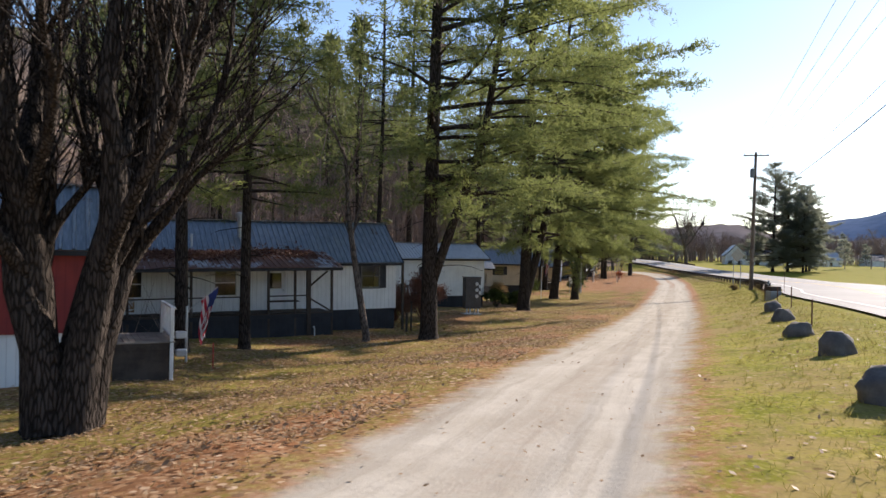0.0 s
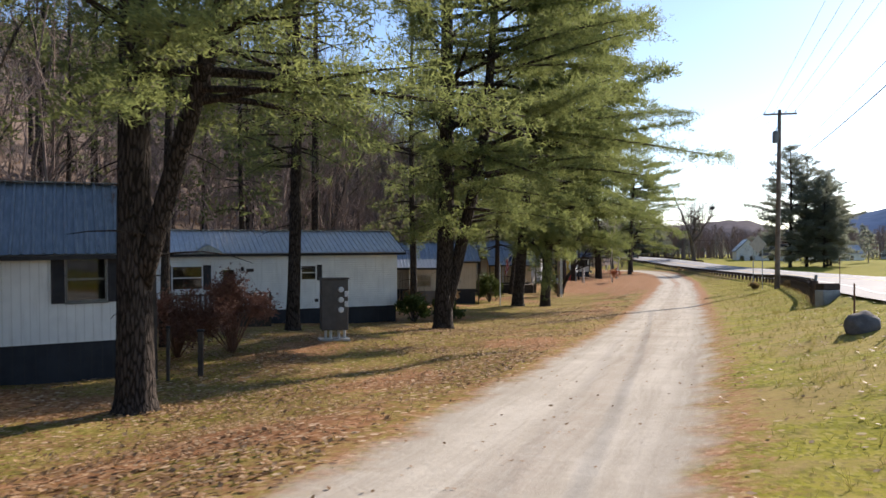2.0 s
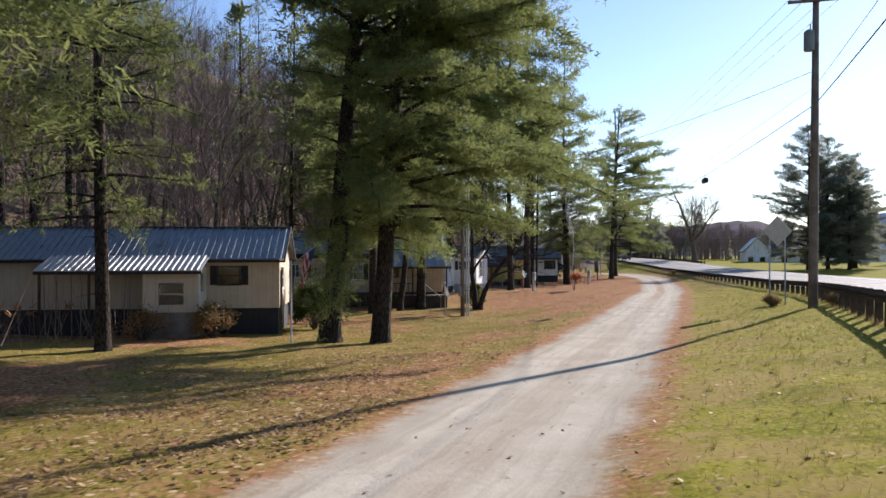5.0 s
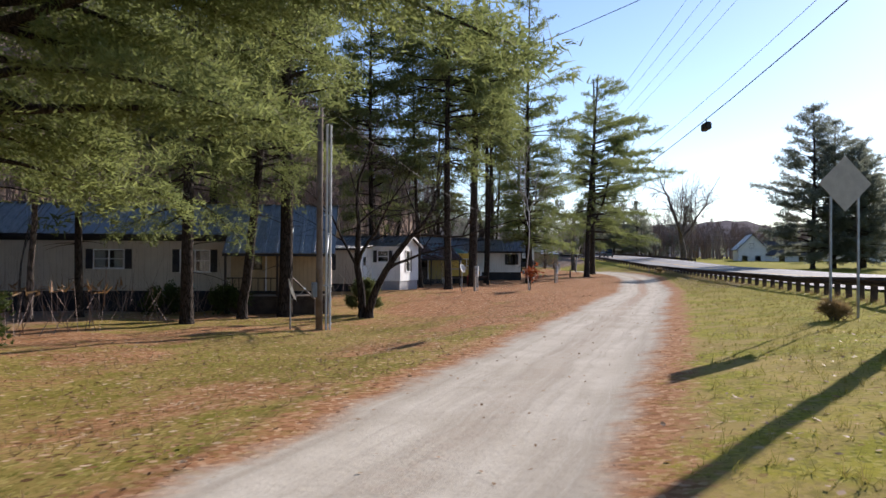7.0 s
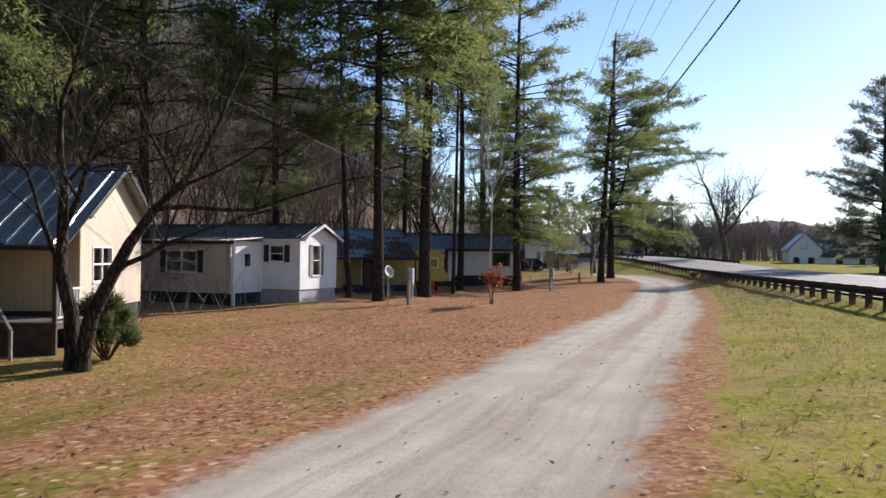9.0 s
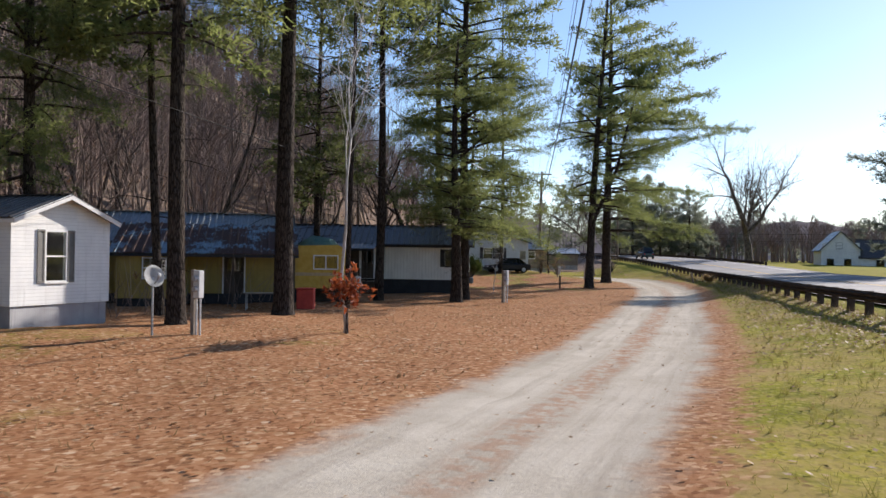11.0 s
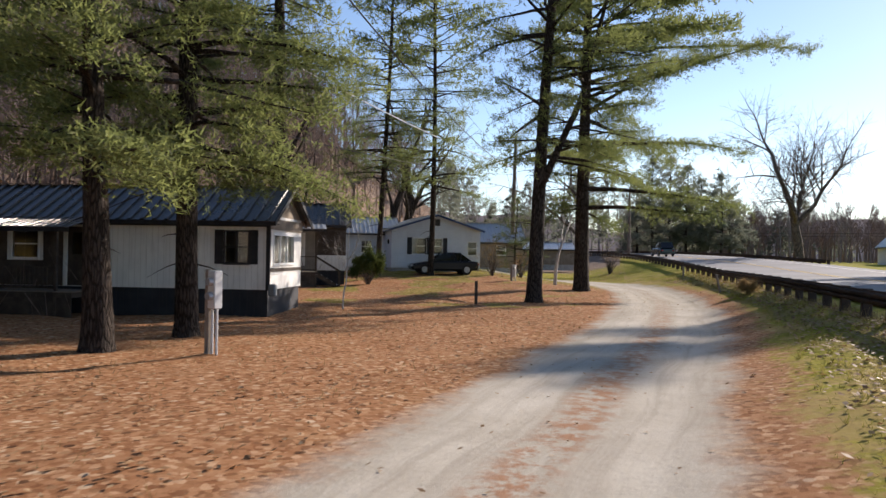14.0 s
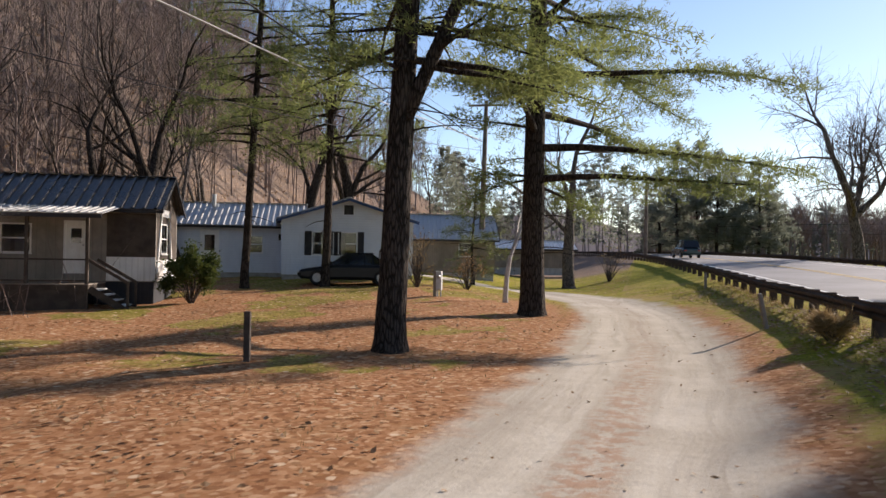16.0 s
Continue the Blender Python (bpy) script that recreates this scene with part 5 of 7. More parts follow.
def utility_pole(x, y, height, lean=(0, 0), label="weathered wooden utility pole with a crossarm", arm=2.4, arm_yaw=0, tank=True, arm_drop=0.35):
    z = gz(x, y)
    u = thing("utility_pole", pose(x, y, z, -lean[1], lean[0], 0), label, "utility pole", "utility poles")
    bm = bmesh.new()
    tube(bm, [Vector((0, 0, h)) for h in (-0.8, 0, height * 0.5, height)], [0.215, 0.205, 0.175, 0.13], 12)
    part("shaft", bm, "pole_wood", u, smooth=True)
    a = radians(arm_yaw)
    dx, dy = math.cos(a) * arm / 2, math.sin(a) * arm / 2
    bm = bmesh.new()
    beam(bm, (-dx, -dy - 0.15, height - arm_drop), (dx, dy - 0.15, height - arm_drop), 0.1, 0.13)
    part("crossarm", bm, "pole_wood", u)
    for s in (-0.92, -0.35, 0.35, 0.92):
        bm = bmesh.new()
        q = Vector((dx * s, dy * s - 0.15, height - arm_drop + 0.065))
        tube(bm, [q, q + Vector((0, 0, 0.06)), q + Vector((0, 0, 0.09)), q + Vector((0, 0, 0.16))], [0.02, 0.02, 0.045, 0.03], 8)
        part("insulator", bm, "grey_paint", u)
    if tank:
        bm = bmesh.new()
        c = Vector((-0.32, -0.12, height - 2.6))
        tube(bm, [c, c + Vector((0, 0, 0.04)), c + Vector((0, 0, 0.85)), c + Vector((0, 0, 0.95))], [0.2, 0.22, 0.22, 0.1], 14)
        part("transformer", bm, "grey_paint", u, "grey can transformer", smooth=False)
        part("bushing", rod(c + Vector((0.05, 0, 0.95)), c + Vector((0.05, 0, 1.2)), 0.03), "grey_paint", u)
    return u


def wire(name, a, b, sag, r=0.012, label="thin dark overhead cable", group="overhead cables", n=16, mat="black_plastic"):
    a, b = Vector(a), Vector(b)
    bm = bmesh.new()
    pts = [a.lerp(b, i / n) - Vector((0, 0, sag * 4 * (i / n) * (1 - i / n))) for i in range(n + 1)]
    tube(bm, pts, [r] * (n + 1), 4, False)
    tagged(part(name, bm, mat, None), label, "cable", group)



POLE_A, POLE_B, POLE_C = (23.3, 78.9), (15.9, 187.0), (1.5, -20.0)
utility_pole(*POLE_A, 14.0, (0.9, 0), arm_yaw=-12)
utility_pole(*POLE_B, 12.2, (1.2, 0), "slim wooden utility pole with a crossarm", arm_yaw=0, tank=False)
za, zb = gz(*POLE_A) + 13.8, gz(*POLE_B) + 12.0
utility_pole(*POLE_C, 12.5, (0, 0), "wooden utility pole behind the start of the lane", arm_yaw=-14)
zc = gz(*POLE_C) + 12.3
for dx in (-1.1, -0.4, 0.4, 1.1):
    wire("power_line", (POLE_A[0] + 0.2 + dx, POLE_A[1], za), (POLE_B[0] + 0.25 + dx, POLE_B[1], zb), 1.3, 0.009)
    wire("power_line", (POLE_A[0] + 0.2 + dx, POLE_A[1], za), (POLE_C[0] + dx, POLE_C[1], zc), 1.3, 0.009)
wire("telephone_cable", (POLE_A[0] + 0.15, POLE_A[1], za - 4.75), (POLE_B[0], POLE_B[1], zb - 2.6), 2.7, 0.024, "thick black overhead telephone cable")
wire("telephone_cable", (POLE_A[0] + 0.15, POLE_A[1], za - 4.75), (POLE_C[0], POLE_C[1], zc - 4.2), 1.3, 0.024, "thick black overhead telephone cable")
wire("telephone_cable", (POLE_A[0] + 0.15, POLE_A[1], za - 3.95), (POLE_B[0], POLE_B[1], zb - 1.9), 2.5, 0.011, "thin black overhead telephone cable")
wire("telephone_cable", (POLE_A[0] + 0.15, POLE_A[1], za - 3.95), (POLE_C[0], POLE_C[1], zc - 3.4), 1.3, 0.011, "thin black overhead telephone cable")
wire("service_cable", (POLE_B[0], POLE_B[1], zb - 2.5), (9.2, 116.2, 10.6), 1.2, 0.032, "pale grey twisted service cable", mat="light_grey")
wire("service_cable", (POLE_B[0], POLE_B[1], zb - 3.2), (7.4, 88.3, 6.8), 2.2, 0.014, "thin dark overhead service cable")
wire("service_cable", (POLE_A[0], POLE_A[1], za - 3.3), (7.4, 88.3, 6.9), 0.5, 0.014, "thin dark overhead service cable")
sp = (95.6 - POLE_A[1]) / (POLE_B[1] - POLE_A[1])
t = thing("splice_case", pose(POLE_A[0] + 0.15 + (POLE_B[0] - POLE_A[0]) * sp, 95.6, za - 4.75 + (zb - 2.6 - za + 4.75) * sp - 2.7 * 4 * sp * (1 - sp) - 0.3, 0, 0, 94), "black splice case hanging on the telephone cable", "cable box")
part("case", boxed(-0.4, 0.4, -0.13, 0.13, -0.18, 0.16, bevel=0.05), "black_plastic", t)
part("hanger", boxed(-0.03, 0.03, -0.02, 0.02, 0.162, 0.34), "steel", t)
for k, z in enumerate((5.6, 6.1, 7.0)):
    wire("power_line", (34.0, 262.0, z), (128.0, 226.0, z + 1.0), 0.8, 0.02, "pale far overhead line across the valley")
utility_pole(26.6, 219.0, 9.0, (0, 0), "slim street lamp pole by the bend", arm=1.6, tank=False)

# ---- things by the lane ----
def stuff_mat(name, a, b, **kw):
    M[name] = mottled(name, a, b, **kw)


stuff_mat("flag_red", (0.42, 0.03, 0.05), (0.5, 0.04, 0.06), rough=0.8)
stuff_mat("flag_white", (0.62, 0.6, 0.58), (0.7, 0.68, 0.66), rough=0.8)
stuff_mat("flag_blue", (0.03, 0.05, 0.16), (0.04, 0.06, 0.2), rough=0.8)
stuff_mat("cabinet_paint", (0.06, 0.055, 0.05), (0.085, 0.078, 0.07), rough=0.6, dirt=(0.1, 0.07, 0.05))
stuff_mat("red_paint", (0.4, 0.05, 0.04), (0.5, 0.07, 0.05), rough=0.6)
stuff_mat("sign_back", (0.40, 0.36, 0.30), (0.47, 0.42, 0.35), rough=0.6, metal=0.1)
stuff_mat("rust", (0.13, 0.06, 0.035), (0.2, 0.1, 0.06), rough=0.85)
stuff_mat("car_dark", (0.004, 0.005, 0.008), (0.006, 0.007, 0.011), rough=0.3, spec=0.3, bump=0.0)
stuff_mat("car_green", (0.03, 0.055, 0.055), (0.04, 0.065, 0.065), rough=0.25, spec=0.5, bump=0.0)
stuff_mat("car_glass", (0.006, 0.007, 0.008), (0.01, 0.011, 0.012), rough=0.06, spec=0.6, bump=0.0)
stuff_mat("lamp_red", (0.3, 0.01, 0.01), (0.35, 0.015, 0.01), rough=0.2)
stuff_mat("yellow_paint", (0.52, 0.33, 0.05), (0.6, 0.4, 0.08), rough=0.6, dirt=(0.3, 0.2, 0.05))
stuff_mat("green_tarp", (0.08, 0.16, 0.14), (0.13, 0.22, 0.19), rough=0.7)


def place(name, x, y, label, category, yaw=0.0, group="", sink=0.0, tilt=(0, 0)):
    return thing(name, pose(x, y, gz(x, y) - sink, tilt[0], tilt[1], yaw), label, category, group)


def meter_cabinet():
    """A big free-standing box of electric meters on pipe legs."""
    t = place("meter_cabinet", -2.75, 43.2, "large grey electric meter cabinet on pipe legs", "meter cabinet", yaw=22)
    part("body", boxed(-0.46, 0.46, -0.3, 0.3, 0.35, 2.1, bevel=0.02), "cabinet_paint", t)
    part("roof", boxed(-0.5, 0.5, -0.34, 0.34, 2.105, 2.15, bevel=0.01), "cabinet_paint", t)
    for x in (-0.3, -0.12, 0.16, 0.36):
        part("leg", rod((x, -0.1, -0.3), (x, -0.1, 0.35), 0.045), "light_grey", t)
    for z in (1.75, 1.4, 1.05):
        bm = bmesh.new()
        tube(bm, [Vector((0.2, -0.3, z)), Vector((0.2, -0.36, z)), Vector((0.2, -0.4, z))], [0.1, 0.1, 0.085], 12)
        part("meter", bm, "light_grey", t, "round electric meter")
    for z in (1.6, 1.25):
        part("breaker_door", boxed(0.33, 0.45, -0.325, -0.302, z - 0.1, z + 0.1, bevel=0.006), "light_grey", t)
    part("plinth", boxed(-0.52, 0.52, -0.36, 0.36, -0.3, 0.05), "concrete", t)


meter_cabinet()


def pedestal(x, y, label, yaw=0, h=1.65, two=True):
    """An electric meter on a post with conduit."""
    t = place("meter_post", x, y, label, "meter post", yaw, "meter posts")
    part("post", boxed(-0.17, -0.05, -0.06, 0.06, -0.4, h + 0.02, bevel=0.01), "wood_grey", t)
    part("box", boxed(-0.045, 0.17, -0.1, 0.1, h - 0.75, h, bevel=0.015), "light_grey", t)
    for z in (h - 0.22, h - 0.5)[: 2 if two else 1]:
        bm = bmesh.new()
        tube(bm, [Vector((0.065, -0.1, z)), Vector((0.065, -0.16, z)), Vector((0.065, -0.2, z))], [0.085, 0.085, 0.07], 12)
        part("meter", bm, "steel", t, "round glass-fronted meter")
    for q in (0.0, 0.13):
        part("conduit", rod((q, 0, -0.3), (q, 0, h - 0.75), 0.03), "light_grey", t)
    return t


pedestal(17.3, 133.6, "grey electric meter on a post beside the lane", yaw=-20)
pedestal(10.9, 113.9, "grey electric meter on a post with pipe conduit", yaw=-15, h=1.75)
pedestal(19.0, 165.4, "small utility meter on a low post", yaw=0, h=1.0, two=False)


def service_mast(x, y):
    t = place("service_mast", x, y, "dark wooden service pole with two pale conduits", "service pole", yaw=37)
    bm = bmesh.new()
    tube(bm, [Vector((0, 0, z)) for z in (-0.5, 3, 8.2)], [0.13, 0.12, 0.1], 10)
    part("shaft", bm, "pole_wood", t, smooth=True)
    for dx in (0.25, 0.4):
        part("conduit", rod((dx, -0.05, -0.2), (dx, -0.05, 7.6), 0.045), "light_grey", t)
    for z in (1.6, 4.2):
        part("strap", boxed(0.1, 0.46, -0.11, -0.096, z, z + 0.05), "steel", t)
    part("box", boxed(-0.32, -0.14, -0.18, 0.0, 1.2, 1.75, bevel=0.02), "grey_paint", t)


service_mast(6.75, 88.2)


def dish(x, y, h, r, yaw, label):
    t = place("satellite_dish", x, y, label, "satellite dish", yaw, "satellite dishes")
    part("post", rod((0, 0, -0.3), (0, 0, h), 0.03), "steel", t)
    bm = bmesh.new()
    n, rings = 24, []
    for k, s in enumerate((0.02, 0.35, 0.7, 1.0)):
        rings.append([bm.verts.new((math.cos(i * math.tau / n) * r * s, 0.22 * r * (1 - s * s), math.sin(i * math.tau / n) * r * s * 1.08)) for i in range(n)])
    for a, b in zip(rings, rings[1:]):
        for i in range(n):
            bm.faces.new((a[i], a[(i + 1) % n], b[(i + 1) % n], b[i]))
    bm.faces.new(rings[0])
    bmesh.ops.solidify(bm, geom=bm.faces[:], thickness=0.012)
    part("reflector", bm, "light_grey", t, smooth=True, at=pose(0, -0.08, h, -18, 0, 0))
    bm = bmesh.new()
    tube(bm, [Vector((0, -0.05, h - r * 0.9)), Vector((0, -r * 0.9, h - r * 0.35)), Vector((0, -r * 1.15, h))], [0.015, 0.015, 0.015], 6)
    part("arm", bm, "steel", t)
    part("receiver", boxed(-0.05, 0.05, -r * 1.3, -r * 1.12, h - 0.02, h + 0.09, bevel=0.02), "light_grey", t)


dish(5.75, 87.9, 1.45, 0.42, 112, "pale satellite dish on a post, seen edge-on")
dish(9.95, 113.3, 1.6, 0.28, 58, "pale round satellite dish on a steel post")


def flag(x, y, z0, pole_h, yaw, label, staff=(0.9, 0.75), drop=1.35):
    t = place("flag", x, y, label, "flag", yaw)
    if pole_h:
        part("pole", rod((0, 0, -0.3), (0, 0, pole_h), 0.035), "light_grey", t)
    a, b = Vector((0, 0, z0)), Vector((staff[0], 0, z0 + staff[1]))
    part("staff", rod(a, b, 0.014), "light_grey", t)
    n, m = 13, 8
    top = [a.lerp(b, 0.45 + 0.55 * i / n) for i in range(n + 1)]

    def pt(i, j):
        p = top[i]
        return (p.x - 0.35 * j / m * (i / n) + 0.05 * math.sin(j * 0.9 + i), 0.1 * math.sin(i * 1.3 + j * 0.7) * (j / m), p.z - drop * j / m)

    for k, mat in enumerate(("flag_red", "flag_white", "flag_blue")):
        bm = bmesh.new()
        for i in range(n):
            for j in range(m):
                canton = i >= 6 and j < 3
                kind = 2 if canton else (0 if i % 2 == 0 else 1)
                if kind == k:
                    vs = [bm.verts.new(pt(*q)) for q in ((i, j), (i + 1, j), (i + 1, j + 1), (i, j + 1))]
                    bm.faces.new(vs)
        bmesh.ops.remove_doubles(bm, verts=bm.verts[:], dist=0.001)
        part(("red_cloth", "white_cloth", "canton")[k], bm, mat, t)


flag(-10.0, 21.8, 1.55, 1.7, 10, "red, white and blue striped flag hanging from a slanted staff")
flag(2.0, 70.9, 2.9, 3.1, 20, "red, white and blue striped flag on a short staff", drop=1.2)


def short_post(x, y, h, label, w=0.1, mat="wood_grey", cap=None, tilt=(0, 0)):
    t = place("wooden_post" if mat.startswith("wood") else "marker_post", x, y, label, "post", 15, "posts by the lane", tilt=tilt)
    part("shaft", boxed(-w / 2, w / 2, -w / 2, w / 2, -0.3, h, bevel=0.01), mat, t)
    if cap:
        part("cap", boxed(-w * 0.7, w * 0.7, -w * 0.7, w * 0.7, h + 0.002, h + 0.06, bevel=0.015), cap, t)


short_post(19.6, 149.9, 0.95, "weathered wooden post on the lawn", 0.12, "wood_dark")
short_post(-8.9, 21.2, 0.75, "thin red marker stake in the leaves", 0.035, "red_paint")
short_post(-11.8, 21.4, 0.5, "short pale stake in the leaves", 0.04, "light_grey")
short_post(-4.6, 36.6, 1.15, "dark wooden post with lantern top", 0.13, "wood_dark", "black_plastic")
short_post(-5.3, 35.2, 0.9, "dark wooden post beside the home", 0.1, "wood_dark")
short_post(-5.2, 36.0, 1.35, "black lantern post at the home's corner", 0.08, "wood_dark", "black_plastic")
short_post(29.7, 156.2, 0.85, "leaning wooden stake in dry weeds", 0.09, "wood_grey", tilt=(0, -12))
short_post(29.4, 172.0, 0.7, "short wooden post on the verge", 0.1, "wood_grey")
short_post(12.3, 35.6, 0.95, "rusty steel delineator stake", 0.045, "rust")
short_post(9.5, 25.6, 0.9, "rusty steel delineator stake", 0.045, "rust")
short_post(13.3, 40.5, 0.95, "rusty steel delineator stake", 0.045, "rust")
short_post(16.75, 53.2, 1.3, "grey guardrail end marker", 0.1, "grey_paint", tilt=(0, 6))
short_post(18.0, 53.5, 1.6, "thin white-tipped snow stake", 0.03, "rust", "light_grey")


def carved_post(x, y):
    t = place("mailbox_stand", x, y, "dark wooden stand with small pale boxes", "mailbox", 30)
    part("post", boxed(-0.07, 0.07, -0.07, 0.07, -0.3, 1.25, bevel=0.02), "wood_dark", t)
    for dx, z, s in ((0.18, 1.05, 0.3), (0.2, 0.55, 0.26)):
        part("box", boxed(dx - 0.1, dx + 0.2, -0.1, 0.1, z - 0.08, z + 0.12, bevel=0.03), "light_grey", t)
    bm = bmesh.new()
    beam(bm, (0, 0, 0.6), (0.35, 0, 1.2), 0.06)
    part("brace", bm, "wood_dark", t)


carved_post(-9.5, 19.8)


def warning_sign(x, y):
    t = place("road_sign", x, y, "diamond road sign seen from behind on two posts", "road sign", 12)
    bm = bmesh.new()
    r = 0.76
    q = [bm.verts.new(p) for d in (0, 0.012) for p in ((0, d, 3.7 - r), (r, d, 3.7), (0, d, 3.7 + r), (-r, d, 3.7))]
    bm.faces.new(q[:4])
    bm.faces.new(q[7:3:-1])
    for i in range(4):
        bm.faces.new((q[i], q[i + 4], q[(i + 1) % 4 + 4], q[(i + 1) % 4]))
    bmesh.ops.recalc_face_normals(bm, faces=bm.faces[:])
    part("panel", bm, "sign_back", t)
    for dx in (-0.4, 0.4):
        part("post", boxed(dx - 0.03, dx + 0.03, 0.016, 0.06, -0.4, 3.95 if dx > 0 else 3.9), "steel", t)


warning_sign(22.95, 82.6)


def boulder(x, y, w, h, seed, label="dark weathered boulder lining the verge"):
    r = np.random.default_rng(seed)
    bm = bmesh.new()
    bmesh.ops.create_icosphere(bm, subdivisions=3, radius=1)
    for v in bm.verts:
        n = noise.noise(v.co * 1.6 + Vector((seed * 3.1, 0, 0))) * 0.28 + noise.noise(v.co * 4 + Vector((seed, 7, 0))) * 0.08
        v.co *= 1 + n
        v.co.x *= w / 2
        v.co.y *= w / 2 * 0.85
        v.co.z = max(v.co.z, -0.45) * h * 0.72
    t = part("boulder", bm, "boulder", None, smooth=True)
    t.matrix_basis = pose(x, y, gz(x, y) + h * 0.2, 0, 0, seed * 47)
    tagged(t, label, "boulder", "boulders along the verge")


for k, (x, y, w, h) in enumerate(((5.35, 11.6, 0.85, 0.55), (7.15, 17.8, 0.9, 0.6), (8.2, 23.0, 0.85, 0.5), (10.0, 29.8, 0.85, 0.5), (11.6, 36.0, 0.9, 0.5))):
    boulder(x, y, w, h, k + 1)
t = place("concrete_block", 16.3, 50.4, "grey concrete block anchoring the guardrail end", "concrete block", 20)
part("body", boxed(-0.42, 0.42, -0.27, 0.27, -0.5, 0.62, bevel=0.04), "concrete", t)
part("cap", boxed(-0.4, 0.4, -0.25, 0.25, 0.624, 0.9, bevel=0.03), "weathered_steel", t, "dark rusty end shoe of the guardrail")


def shrub(name, x, y, w, h, label, mat="shrub", leaves=900, seed=1, stem="bark_grey", leaf=(0.1, 0.06), category="shrub"):
    """A bush: bent stems from the root and a shell of leaves with gaps."""
    r = np.random.default_rng(seed)
    bm = bmesh.new()
    cen, dr = [], []
    for k in range(26):
        a, e = r.uniform(0, math.tau), r.uniform(0.25, 1.45)
        ln = r.uniform(0.6, 1.0)
        tip = Vector((math.cos(a) * math.cos(e) * w / 2 * ln, math.sin(a) * math.cos(e) * w / 2 * ln, 0.15 + math.sin(e) * (h - 0.1) * ln))
        mid = tip * 0.5 + Vector((r.normal(0, 0.08), r.normal(0, 0.08), 0.1 * h))
        tube(bm, [Vector((0, 0, -0.1)), mid, tip], [0.025, 0.016, 0.006], 4, False)
        for j in range(max(1, leaves // 26)):
            s = r.uniform(0.35, 1.0) ** 0.6
            p = mid.lerp(tip, s) + Vector(r.normal(0, 0.11 * w / 2, 3))
            cen.append((p.x, p.y, max(p.z, 0.05)))
            dr.append((math.cos(a), math.sin(a), 0.6))
    t = place(name, x, y, label, category, seed * 50, "shrubs by the homes")
    part("branchwork", bm, stem, t)
    if leaves:
        o = new("foliage", tri_mesh("foliage", blades(np.array(cen), np.array(dr), 4, leaf[0], leaf[1], 0.9, r), mat))
        o.parent = t


shrub("rhododendron", -1.7, 54.6, 1.9, 1.5, "dark evergreen shrub at the home's corner", leaves=1500, seed=3, leaf=(0.14, 0.07))
shrub("rhododendron", -0.2, 56.4, 2.0, 1.1, "low dark evergreen shrub", leaves=1200, seed=4, leaf=(0.14, 0.07))
shrub("dry_shrub", -2.0, 73.0, 2.6, 1.3, "straw-coloured shrub with withered leaves", "dry_grass", 900, 5)
shrub("dry_shrub", -4.5, 72.0, 2.6, 1.1, "withered brush beside the lean-to", "brown_leaf", 500, 6)
shrub("evergreen_shrub", 0.9, 77.6, 2.8, 2.2, "big dark evergreen shrub beside the cream home", leaves=2600, seed=7, leaf=(0.13, 0.06))
shrub("evergreen_shrub", 11.6, 160.0, 2.3, 2.0, "rounded green shrub beside the porch stairs", leaves=3200, seed=11, leaf=(0.1, 0.05))
shrub("bare_bush", -5.2, 40.2, 3.0, 2.5, "dense bush with reddish twigs and withered leaves", "russet_leaf", 5200, 12, stem="rust", leaf=(0.09, 0.03))
shrub("bare_bush", -6.6, 39.4, 2.4, 2.1, "dense bush with reddish twigs and withered leaves", "russet_leaf", 3000, 13, stem="rust", leaf=(0.09, 0.03))
shrub("bare_bush", 17.2, 168.5, 2.6, 2.6, "pale leafless bush beside the parked car", "dry_grass", 300, 14, leaf=(0.07, 0.03))
shrub("bare_bush", 18.6, 172.0, 2.4, 2.0, "withered brown bush on the lawn", "brown_leaf", 400, 15, leaf=(0.07, 0.03))
shrub("bare_bush", 24.5, 186.5, 3.0, 3.0, "pale leafless thicket by the stout pine", "dry_grass", 200, 16, leaf=(0.07, 0.03))
shrub("evergreen_shrub", 0.4, 95.2, 2.4, 1.2, "low dark evergreen shrub before the cream home", leaves=1600, seed=21, leaf=(0.13, 0.06))
shrub("evergreen_shrub", -2.4, 94.8, 2.6, 1.3, "low dark evergreen shrub before the cream home", leaves=1600, seed=22, leaf=(0.13, 0.06))
shrub("small_pine", 6.8, 96.0, 1.6, 1.9, "young dark pine beside the crooked tree", "needles_dark", 2600, 17, leaf=(0.2, 0.03))
for k, (x, y) in enumerate(((22.6, 82.4), (24.0, 78.4), (30.3, 152.4))):
    shrub("weed_clump", x, y, 0.7, 0.4, "clump of dry brown weeds on the verge", "dry_grass", 300, 30 + k, leaf=(0.35, 0.02), category="weeds")


